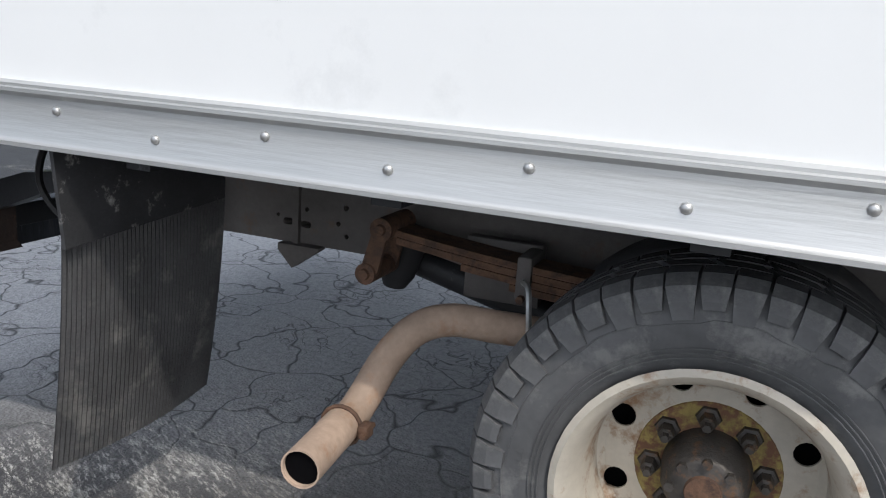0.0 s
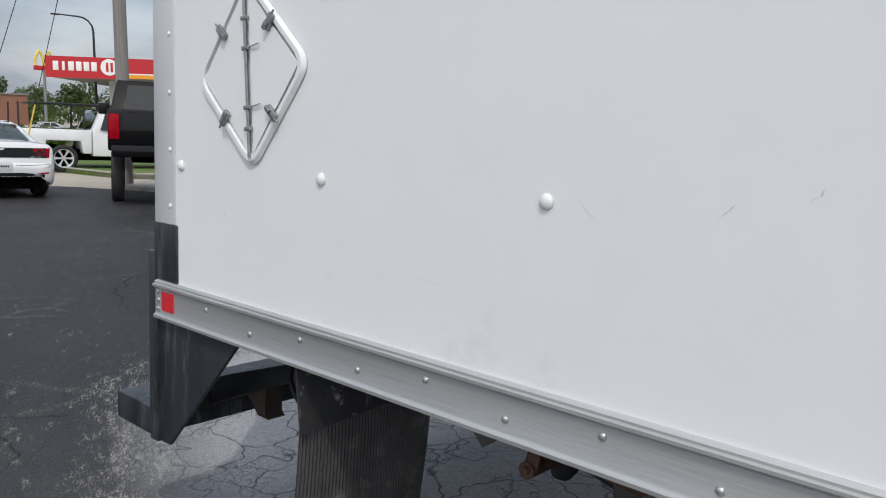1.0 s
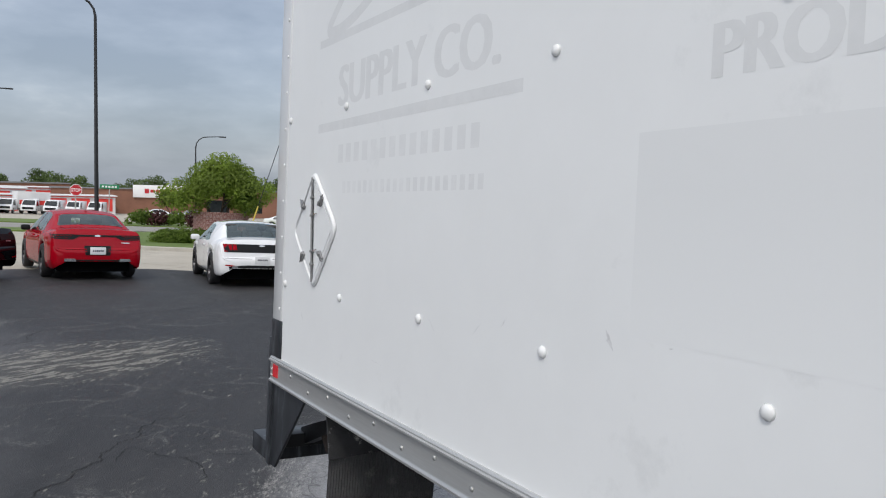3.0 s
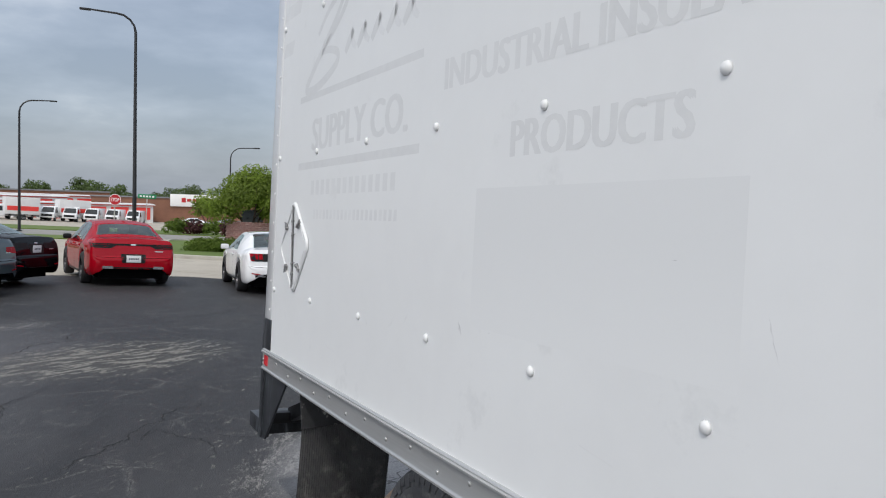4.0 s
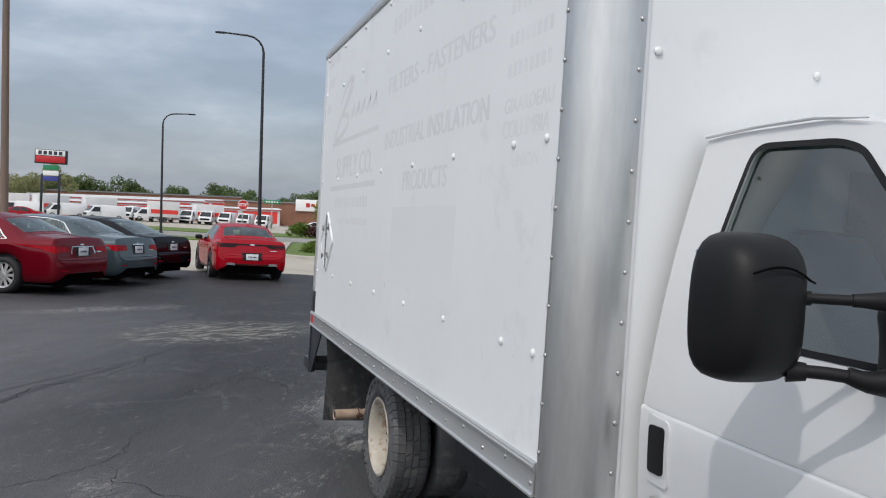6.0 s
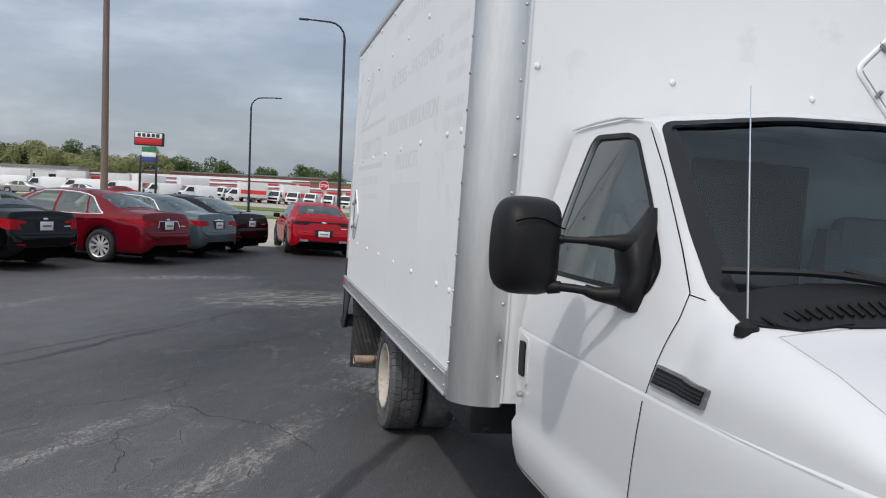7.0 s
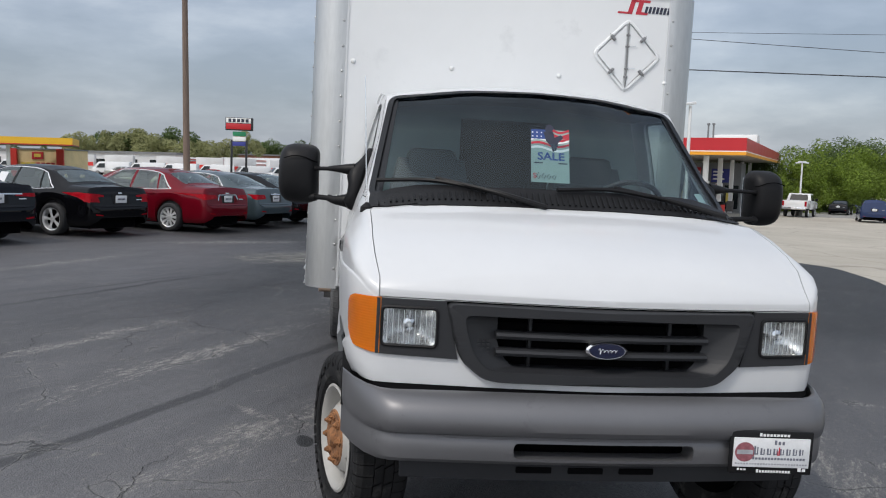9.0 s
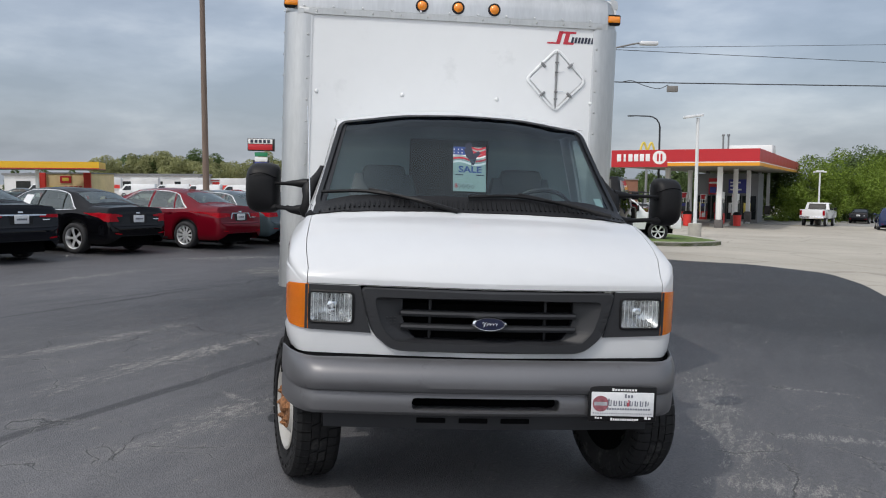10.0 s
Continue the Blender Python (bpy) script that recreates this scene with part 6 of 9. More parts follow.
def streak(nt, pos, centre, along, length, width):
    """A soft-edged worn strip on the ground: 1 in the middle, 0 outside."""
    d = Vector((*along, 0)).normalized()
    off = nt.nodes.new("ShaderNodeVectorMath"); off.operation = "SUBTRACT"
    off.inputs[1].default_value = (*centre, 0)
    nt.links.new(pos, off.inputs[0])
    vals = []
    for axis, reach in ((d, length), (Vector((-d.y, d.x, 0)), width)):
        dot = nt.nodes.new("ShaderNodeVectorMath"); dot.operation = "DOT_PRODUCT"
        dot.inputs[1].default_value = axis
        nt.links.new(off.outputs[0], dot.inputs[0])
        vals.append(math_node(nt, "POWER", math_node(nt, "DIVIDE", math_node(nt, "ABSOLUTE", dot.outputs["Value"]), reach), 2.0))
    return math_node(nt, "SUBTRACT", 1.0, math_node(nt, "ADD", *vals), True)


def asphalt_material():
    m, nt, p, pos = world_material("sealed_asphalt", None, None)
    broad = tex(nt, "ShaderNodeTexNoise", pos, Scale=0.35, Detail=6.0, Roughness=0.62)
    grain = tex(nt, "ShaderNodeTexNoise", pos, Scale=60.0, Detail=4.0, Roughness=0.7)
    stone = tex(nt, "ShaderNodeTexVoronoi", pos, Scale=110.0)
    drift = nt.nodes.new("ShaderNodeMapping")
    drift.vector_type = "TEXTURE"
    drift.inputs["Rotation"].default_value, drift.inputs["Scale"].default_value = (0, 0, radians(-28)), (2.8, 0.62, 1)
    nt.links.new(pos, drift.inputs[0])
    brush = tex(nt, "ShaderNodeTexNoise", drift.outputs[0], Scale=2.4, Detail=8.0, Roughness=0.68)
    col = ramp_node(nt, broad.outputs["Fac"], [(0.30, (0.019, 0.0187, 0.020)), (0.50, (0.025, 0.0247, 0.0262)), (0.72, (0.037, 0.0363, 0.0378))]).outputs[0]
    # paler asphalt in front of the truck, darker towards the parked cars
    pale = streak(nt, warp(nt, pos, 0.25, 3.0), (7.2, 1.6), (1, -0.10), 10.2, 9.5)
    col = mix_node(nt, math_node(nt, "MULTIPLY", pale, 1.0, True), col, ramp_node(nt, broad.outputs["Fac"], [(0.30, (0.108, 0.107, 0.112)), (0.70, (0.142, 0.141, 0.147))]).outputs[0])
    # lighter patch by the cars: grazing sheen put into the asphalt colour
    sheen_patch = streak(nt, warp(nt, pos, 0.25, 3.0), (-4.2, -3.9), (1, -0.30), 8.5, 4.0)
    col = mix_node(nt, math_node(nt, "MULTIPLY", sheen_patch, 1.3, True), col, (0.092, 0.091, 0.096))
    col = mix_node(nt, 1.0, col, ramp_node(nt, brush.outputs["Fac"], [(0.30, (0.80, 0.80, 0.81)), (0.50, (1.0, 1.0, 1.0)), (0.72, (1.22, 1.21, 1.20))]).outputs[0], "MULTIPLY")
    col = mix_node(nt, 1.0, col, ramp_node(nt, grain.outputs["Fac"], [(0.3, (0.66, 0.66, 0.66)), (0.72, (1.32, 1.32, 1.32))]).outputs[0], "MULTIPLY")
    # dark sealed seams
    ws = warp(nt, pos, 0.8, 0.22)
    seams = None
    for at in (((-3.39, -1.14), (-5.3, 2.76), 4.6, 0.055), ((2.02, 0.222), (-2.9, 1.5), 3.2, 0.07), ((-8.88, 2.81), (-1.84, 1.17), 1.6, 0.09), ((-3.19, -1.49), (-2.0, 1.3), 2.2, 0.035)):
        k = ramp_node(nt, streak(nt, ws, *at), [(0.0, (0, 0, 0)), (0.6, (1, 1, 1))]).outputs[0]
        seams = k if seams is None else math_node(nt, "MAXIMUM", seams, k)
    col = mix_node(nt, math_node(nt, "MULTIPLY", seams, 0.62), col, (0.020, 0.020, 0.022))
    # worn strips where the sealer has come off
    wp = warp(nt, pos, 0.9, 0.5)
    worn = None
    for at in (((1.02, -0.088), (-3.1, 1.64), 2.7, 0.26), ((2.96, 0.642), (-1.45, 0.90), 1.35, 0.30), ((2.51, 0.682), (0.45, 0.55), 0.55, 0.07), ((0.815, -1.24), (-0.9, 0.5), 2.6, 0.16), ((-1.15, 1.22), (0.25, 0.45), 0.70, 0.45), ((-2.89, 1.36), (-0.8, 0.45), 1.5, 0.32), ((2.7, 4.15), (2.85, -0.96), 2.3, 0.30), ((3.45, 4.6), (0.45, 1.0), 0.9, 0.16), ((2.1, 5.1), (0.2, 1.0), 0.8, 0.07), ((4.3, 3.75), (0.2, 1.0), 0.6, 0.20), ((-9.29, -1.34), (-0.5, 0.8), 2.2, 0.5), ((5.81, 3.76), (-1.0, 0.12), 1.6, 0.25), ((-4.69, -3.14), (-2.2, 1.0), 3.0, 0.25)):
        k = streak(nt, wp, *at)
        worn = k if worn is None else math_node(nt, "MAXIMUM", worn, k)
    stretched = nt.nodes.new("ShaderNodeMapping")
    stretched.vector_type = "TEXTURE"
    stretched.inputs["Rotation"].default_value = (0, 0, radians(-28))
    stretched.inputs["Scale"].default_value = (1.7, 0.50, 1)
    nt.links.new(pos, stretched.inputs[0])
    flake = tex(nt, "ShaderNodeTexNoise", stretched.outputs[0], Scale=6.5, Detail=10.0, Roughness=0.76)
    chip = tex(nt, "ShaderNodeTexNoise", stretched.outputs[0], Scale=58.0, Detail=6.0, Roughness=0.80)
    knot = tex(nt, "ShaderNodeTexNoise", stretched.outputs[0], Scale=15.0, Detail=6.0, Roughness=0.7)
    mixed = math_node(nt, "ADD", math_node(nt, "MULTIPLY", flake.outputs["Fac"], 0.30), math_node(nt, "ADD", math_node(nt, "MULTIPLY", knot.outputs["Fac"], 0.25), math_node(nt, "MULTIPLY", chip.outputs["Fac"], 0.45)))
    mixed = math_node(nt, "ADD", mixed, math_node(nt, "MULTIPLY", worn, 0.10))
    f = ramp_node(nt, mixed, [(0.53, (0, 0, 0)), (0.64, (1, 1, 1))]).outputs[0]
    f2 = ramp_node(nt, mixed, [(0.585, (0, 0, 0)), (0.632, (1, 1, 1))]).outputs[0]
    col = mix_node(nt, math_node(nt, "MULTIPLY", f, 0.25), col, (0.095, 0.093, 0.089))
    tone = ramp_node(nt, grain.outputs["Fac"], [(0.3, (0.17, 0.165, 0.153)), (0.7, (0.36, 0.348, 0.322))]).outputs[0]
    col = mix_node(nt, math_node(nt, "MULTIPLY", f2, 0.9), col, tone)
    # thin scattered scratches all over the sealer
    scr = nt.nodes.new("ShaderNodeMapping")
    scr.vector_type = "TEXTURE"
    scr.inputs["Rotation"].default_value, scr.inputs["Scale"].default_value = (0, 0, radians(-22)), (4.5, 0.385, 1)
    nt.links.new(wp, scr.inputs[0])
    line = tex(nt, "ShaderNodeTexNoise", scr.outputs[0], Scale=3.1, Detail=9.0, Roughness=0.72)
    sc = math_node(nt, "MULTIPLY", ramp_node(nt, line.outputs["Fac"], [(0.635, (0, 0, 0)), (0.67, (1, 1, 1))]).outputs[0], ramp_node(nt, chip.outputs["Fac"], [(0.46, (0, 0, 0)), (0.54, (1, 1, 1))]).outputs[0])
    col = mix_node(nt, math_node(nt, "MULTIPLY", sc, 0.35), col, (0.21, 0.205, 0.19))
    # one brushed, brownish worn patch
    sweep = nt.nodes.new("ShaderNodeMapping")
    sweep.vector_type = "TEXTURE"
    sweep.inputs["Rotation"].default_value, sweep.inputs["Scale"].default_value = (0, 0, radians(124)), (0.42, 0.095, 1)
    nt.links.new(warp(nt, pos, 0.7, 0.5), sweep.inputs[0])
    swept = tex(nt, "ShaderNodeTexNoise", sweep.outputs[0], Scale=1.0, Detail=5.0, Roughness=0.6)
    area = ramp_node(nt, streak(nt, wp, (-7.0, 0.55), (-1.7, 2.4), 2.0, 1.15), [(0.05, (0, 0, 0)), (0.95, (1, 1, 1))]).outputs[0]
    col = mix_node(nt, math_node(nt, "MULTIPLY", area, 0.5), col, (0.074, 0.070, 0.060))
    strokes = math_node(nt, "MULTIPLY", ramp_node(nt, swept.outputs["Fac"], [(0.49, (0, 0, 0)), (0.55, (1, 1, 1))]).outputs[0], ramp_node(nt, math_node(nt, "ADD", knot.outputs["Fac"], math_node(nt, "MULTIPLY", area, 0.24)), [(0.58, (0, 0, 0)), (0.68, (1, 1, 1))]).outputs[0])
    strokes = math_node(nt, "MULTIPLY", strokes, ramp_node(nt, grain.outputs["Fac"], [(0.36, (0.35, 0.35, 0.35)), (0.60, (1, 1, 1))]).outputs[0])
    col = mix_node(nt, strokes, col, (0.23, 0.222, 0.192))
    # hairline cracks, their edges flaked pale
    vh = tex(nt, "ShaderNodeTexVoronoi", warp(nt, warp(nt, pos, 0.9, 1.1), 6.0, 0.10), Scale=1.15); vh.feature = "DISTANCE_TO_EDGE"
    some = tex(nt, "ShaderNodeTexNoise", pos, Scale=0.9, Detail=4.0)
    here = ramp_node(nt, math_node(nt, "ADD", some.outputs["Fac"], math_node(nt, "MULTIPLY", worn, 0.25)), [(0.50, (0, 0, 0)), (0.62, (1, 1, 1))]).outputs[0]
    edge = math_node(nt, "MULTIPLY", ramp_node(nt, vh.outputs["Distance"], [(0.0, (1, 1, 1)), (0.045, (0, 0, 0))]).outputs[0], here)
    pale_edge = math_node(nt, "MULTIPLY", edge, ramp_node(nt, chip.outputs["Fac"], [(0.50, (0, 0, 0)), (0.55, (1, 1, 1))]).outputs[0])
    col = mix_node(nt, math_node(nt, "MULTIPLY", pale_edge, 0.75), col, (0.24, 0.235, 0.22))
    hair = math_node(nt, "MULTIPLY", ramp_node(nt, vh.outputs["Distance"], [(0.0, (1, 1, 1)), (0.008, (0, 0, 0))]).outputs[0], here)
    col = mix_node(nt, math_node(nt, "MULTIPLY", hair, 0.8), col, (0.014, 0.014, 0.015))
    # old crazed asphalt under and behind the truck; its pale colour also lifts the shade
    crazed = streak(nt, warp(nt, pos, 0.7, 0.8), (-1.50, 2.98), (1, 0.05), 2.8, 1.98)
    crazed = ramp_node(nt, crazed, [(0.02, (0, 0, 0)), (0.40, (1, 1, 1))]).outputs[0]
    grey = ramp_node(nt, grain.outputs["Fac"], [(0.3, (0.245, 0.248, 0.255)), (0.7, (0.43, 0.434, 0.445))]).outputs[0]
    col = mix_node(nt, math_node(nt, "MULTIPLY", crazed, 0.9), col, grey)
    # cracks in the crazed part, coarse and fine
    w2 = warp(nt, pos, 2.2, 0.55)
    v1 = tex(nt, "ShaderNodeTexVoronoi", w2, Scale=3.6); v1.feature = "DISTANCE_TO_EDGE"
    v2 = tex(nt, "ShaderNodeTexVoronoi", warp(nt, w2, 9.0, 0.12), Scale=15.0); v2.feature = "DISTANCE_TO_EDGE"
    gate = tex(nt, "ShaderNodeTexNoise", pos, Scale=3.0, Detail=3.0)
    c1 = ramp_node(nt, v1.outputs["Distance"], [(0.0, (1, 1, 1)), (0.022, (0, 0, 0))]).outputs[0]
    c2 = math_node(nt, "MULTIPLY", ramp_node(nt, v2.outputs["Distance"], [(0.0, (1, 1, 1)), (0.045, (0, 0, 0))]).outputs[0], ramp_node(nt, gate.outputs["Fac"], [(0.46, (0, 0, 0)), (0.60, (1, 1, 1))]).outputs[0])
    crack = math_node(nt, "MULTIPLY", math_node(nt, "MAXIMUM", c1, c2), crazed)
    col = mix_node(nt, math_node(nt, "MULTIPLY", crack, 0.88), col, (0.014, 0.014, 0.015))
    # white grit lying behind the wheel, and one oil spot
    salt = streak(nt, warp(nt, pos, 1.6, 0.35), (-1.28, 1.28), (0.3, 0.35), 0.55, 0.30)
    salt = math_node(nt, "MULTIPLY", math_node(nt, "MULTIPLY", ramp_node(nt, salt, [(0.0, (0, 0, 0)), (0.8, (1, 1, 1))]).outputs[0], ramp_node(nt, knot.outputs["Fac"], [(0.46, (0, 0, 0)), (0.58, (1, 1, 1))]).outputs[0]), ramp_node(nt, chip.outputs["Fac"], [(0.51, (0, 0, 0)), (0.57, (1, 1, 1))]).outputs[0])
    col = mix_node(nt, salt, col, (0.55, 0.545, 0.52))
    oil = ramp_node(nt, streak(nt, warp(nt, pos, 9.0, 0.05), (3.04, 0.93), (1, 0.2), 0.11, 0.055), [(0.0, (0, 0, 0)), (0.3, (1, 1, 1))]).outputs[0]
    col = mix_node(nt, math_node(nt, "MULTIPLY", oil, 0.9), col, (0.012, 0.012, 0.012))
    nt.links.new(col, p.inputs["Base Color"])
    rough = nt.nodes.new("ShaderNodeMapRange")
    rough.inputs["To Min"].default_value, rough.inputs["To Max"].default_value = 0.42, 0.72
    nt.links.new(broad.outputs["Fac"], rough.inputs["Value"])
    nt.links.new(rough.outputs[0], p.inputs["Roughness"])
    p.inputs["Specular IOR Level"].default_value = 0.34
    lifted = math_node(nt, "MULTIPLY", hair, 1.6)
    h = math_node(nt, "SUBTRACT", math_node(nt, "ADD", stone.outputs["Distance"], math_node(nt, "MULTIPLY", grain.outputs["Fac"], 0.8)), math_node(nt, "ADD", math_node(nt, "MULTIPLY", crack, 2.0), lifted))
    nt.links.new(bump_node(nt, h, 0.55, 0.006), p.inputs["Normal"])
    return m


def paved_material(name, a, b, crack=0.5, scale=0.25, stain=None):
    m, nt, p, pos = world_material(name, None, None)
    broad = tex(nt, "ShaderNodeTexNoise", pos, Scale=scale, Detail=7.0, Roughness=0.65)
    grain = tex(nt, "ShaderNodeTexNoise", pos, Scale=40.0, Detail=3.0)
    col = ramp_node(nt, broad.outputs["Fac"], [(0.3, a), (0.7, b)]).outputs[0]
    col = mix_node(nt, 1.0, col, ramp_node(nt, grain.outputs["Fac"], [(0.3, (0.85,) * 3), (0.7, (1.1,) * 3)]).outputs[0], "MULTIPLY")
    if crack:
        v = tex(nt, "ShaderNodeTexVoronoi", warp(nt, pos, 0.8, 0.5), Scale=0.22); v.feature = "DISTANCE_TO_EDGE"
        col = mix_node(nt, math_node(nt, "MULTIPLY", ramp_node(nt, v.outputs["Distance"], [(0.0, (1, 1, 1)), (0.012, (0, 0, 0))]).outputs[0], crack), col, tuple(c * 0.4 for c in a))
    nt.links.new(col, p.inputs["Base Color"])
    p.inputs["Roughness"].default_value = 0.9
    nt.links.new(bump_node(nt, grain.outputs["Fac"], 0.3, 0.005), p.inputs["Normal"])
    return m


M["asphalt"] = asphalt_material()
M["concrete"] = paved_material("tan_concrete", (0.345, 0.315, 0.262), (0.47, 0.435, 0.37))
M["road"] = paved_material("worn_road", (0.22, 0.215, 0.20), (0.30, 0.29, 0.27), 0.3)
M["grass"] = paved_material("mown_grass", (0.080, 0.130, 0.022), (0.130, 0.185, 0.038), 0.0, 0.8)
M["kerb"] = paved_material("kerb_concrete", (0.36, 0.34, 0.30), (0.46, 0.44, 0.39), 0.0, 1.5)

xs = sorted({-420, -300, -240, -200} | set(range(-180, -60, 8)) | set(range(-60, 40, 3)) | {44, 50, 60, 80, 120, 200})
ys = sorted({-420, -300, -200, -140, -100, -80} | set(range(-64, 66, 4)) | {72, 80, 100, 140, 200, 300, 420})
bm = bmesh.new()
rings(bm, [[(x, y, gz(x, y) - 0.030) for y in ys] for x in xs], False, False)
tagged(part("ground", bm, M["concrete"]), "tan cracked concrete and paving falling gently away", "ground", kind="structure")


def sheet(name, poly, material, lift, label, category, thick=0.0, step=2.5, kind="structure"):
    """A flat area that follows the ground, with an edge of its own thickness."""
    bm = bmesh.new()
    bm.faces.new([bm.verts.new((x, y, 0)) for x, y in poly])
    lo_x, hi_x = min(p[0] for p in poly), max(p[0] for p in poly)
    lo_y, hi_y = min(p[1] for p in poly), max(p[1] for p in poly)
    for axis, lo, hi in (((1, 0, 0), lo_x, hi_x), ((0, 1, 0), lo_y, hi_y)):
        n = int((hi - lo) / step)
        for k in range(1, n + 1):
            at = lo + (hi - lo) * k / (n + 1)
            bmesh.ops.bisect_plane(bm, geom=bm.verts[:] + bm.edges[:] + bm.faces[:], plane_co=Vector(axis) * at, plane_no=axis)
    rim = [e for e in bm.edges if e.is_boundary]
    for v in bm.verts:
        v.co.z = gz(v.co.x, v.co.y) + lift
    if thick:
        low = {}
        for e in rim:
            for v in e.verts:
                if v not in low:
                    low[v] = bm.verts.new(v.co - Vector((0, 0, thick)))
            a, b = e.verts
            bm.faces.new((a, b, low[b], low[a]))
    return tagged(part(name, bm, material), label, category, kind=kind)


LOT = round_poly([(-19.6, -60), (-19.5, -1), (-20.0, 3.6), (-17.3, 7.1), (-12.2, 9.6), (-11.5, 11.4), (-9.4, 12.2), (-7.0, 11.5), (-3.8, 10.1), (2, 7.6), (10, 5), (46, 2), (46, -60)], 0.5, 3)
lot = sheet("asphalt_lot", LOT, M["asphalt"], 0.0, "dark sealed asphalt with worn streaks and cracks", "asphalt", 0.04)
M["crack"] = surf("crack_shadow", (0.014, 0.014, 0.015), 0.95, var=0.3, scale=9)
crack_rng = random.Random(5)


def crack_line(points, width):
    """A jagged open crack, wider and narrower along its way."""
    path = [Vector(p) for p in points]
    for level in range(5):
        out = [path[0]]
        for a, b in zip(path, path[1:]):
            d = b - a
            side = Vector((-d.y, d.x)) * crack_rng.uniform(-0.17, 0.17)
            out += [(a + b) / 2 + side, b]
        path = out
    bm = bmesh.new()
    loops = []
    for i, q in enumerate(path):
        d = (path[min(i + 1, len(path) - 1)] - path[max(i - 1, 0)]).normalized()
        end = min(1.0, 6.0 * min(i, len(path) - 1 - i) / len(path))
        h = width * (0.15 + end * crack_rng.uniform(0.3, 1.0)) / 2
        n = Vector((-d.y, d.x)) * h
        loops.append([(v.x, v.y, gz(v.x, v.y) + 0.004) for v in (q - n, q + n)])
    rings(bm, loops, False, False)
    part("crack", bm, M["crack"], lot, smooth=False)


for pts, w in (([(-2.79, -0.09), (-3.15, 0.12), (-3.50, 0.40), (-4.00, 0.71), (-4.58, 1.22)], 0.022), ([(-3.74, 0.62), (-3.47, 0.73), (-3.37, 0.88), (-3.18, 0.92), (-2.83, 0.79)], 0.018), ([(-3.45, 0.98), (-3.39, 1.07), (-3.29, 1.29)], 0.014), ([(-3.74, 0.62), (-3.45, 0.49)], 0.02),
               ([(-0.89, -0.58), (-0.17, -0.19), (0.16, 0.30), (0.71, 0.48)], 0.018), ([(3.96, 0.11), (3.80, 0.14), (3.44, 0.17), (3.28, 0.26)], 0.012), ([(1.42, -1.54), (0.81, -1.39), (0.32, -1.49), (-0.19, -1.19)], 0.016), ([(-0.39, -1.24), (-0.89, -0.58), (-1.78, -0.34)], 0.015), ([(1.11, -0.69), (0.67, -0.64), (0.21, -0.76), (-0.39, -0.39)], 0.013),
               ([(-1.89, -1.94), (-3.19, -1.34), (-4.19, -0.54), (-5.29, -0.04)], 0.02), ([(-7.19, -0.74), (-8.38, 0.26), (-9.29, 0.46)], 0.03), ([(-10.29, 1.46), (-11.38, 2.86), (-13.19, 3.26)], 0.035), ([(-5.19, 2.46), (-6.38, 3.06), (-7.08, 4.26)], 0.025), ([(6.12, 3.16), (5.12, 3.76), (4.42, 4.86)], 0.02), ([(2.51, 0.81), (2.71, 0.91), (2.96, 0.86)], 0.012)):
    crack_line(pts, w * 0.40)
LAWN = round_poly([(-31.0, 4.6), (-29.6, 7.0), (-29.2, 11.5), (-31.5, 13.0), (-54, 16), (-54, 8.4)], 2.0, 5)
sheet("lawn", LAWN, M["grass"], 0.06, "mown green lawn inside a kerb", "lawn", 0.12)
sheet("road", [(-58, -160), (-58, 160), (-74, 160), (-74, -160)], M["road"], -0.012, "pale worn two-lane road", "road", 0.02, 6)
sheet("grass_verge", [(-50, -90), (-50, 3.0), (-56.5, 6.0), (-56.5, -90)], M["grass"], 0.05, "green grass verge beside the road", "grass", 0.1, 5)
sheet("grass_verge", [(-75, -120), (-75, 120), (-92, 120), (-92, -120)], M["grass"], 0.05, "green grass verge beyond the road", "grass", 0.1, 8)
ISLAND = round_poly([(-21.6, 15.4), (-19.2, 12.6), (-19.6, 9.5), (-27.5, 9.0), (-30.0, 13.0), (-27.6, 15.6)], 1.4, 5)
sheet("traffic_island", ISLAND, M["grass"], 0.10, "grassed traffic island", "traffic island", 0.13)


def kerb(poly, w=0.16, h=0.13):
    bm = bmesh.new()
    k = len(poly)
    loops = []
    for i in range(k + 1):
        p = Vector(poly[i % k])
        d = (Vector(poly[(i + 1) % k]) - Vector(poly[(i - 1) % k])).normalized()
        n = Vector((d.y, -d.x))
        sec = []
        for off, z in ((0.0, -0.03), (0.0, h), (w * 0.8, h), (w, h - 0.03), (w, -0.03)):
            q = p + n * off
            sec.append((q.x, q.y, gz(q.x, q.y) + z))
        loops.append(sec)
    rings(bm, loops, True, False)
    return tagged(part("kerb", bm, M["kerb"]), "pale concrete kerb", "kerb", kind="structure")


kerb(ISLAND)
kerb(LAWN)

# ---- parked cars ----
def shape_ring(tab, x, lo_extra, rows):
    w, ye, ze, zc, lo, zb = lerp_table(tab, x)
    lo = max(lo, lo_extra)
    pts = []
    zb = min(zb, ze - 0.01)
    lo = min(lo, zb - 0.06)
    for f, ins in rows:
        pts.append((max(0.01, w - ins), lo + (zb - lo) * f))
    y0, z0 = pts[-1]
    for k in range(1, 7):
        t = k / 6
        b = 0.025 * math.sin(math.pi * t)
        pts.append((y0 + (ye - y0) * t + b, z0 + (ze - z0) * t + b * 0.4))
    for k in range(1, 7):
        t = k / 6
        y = ye * (1 - t)
        pts.append((y, ze + (zc - ze) * (1 - (y / ye) ** 2.4)))
    return pts


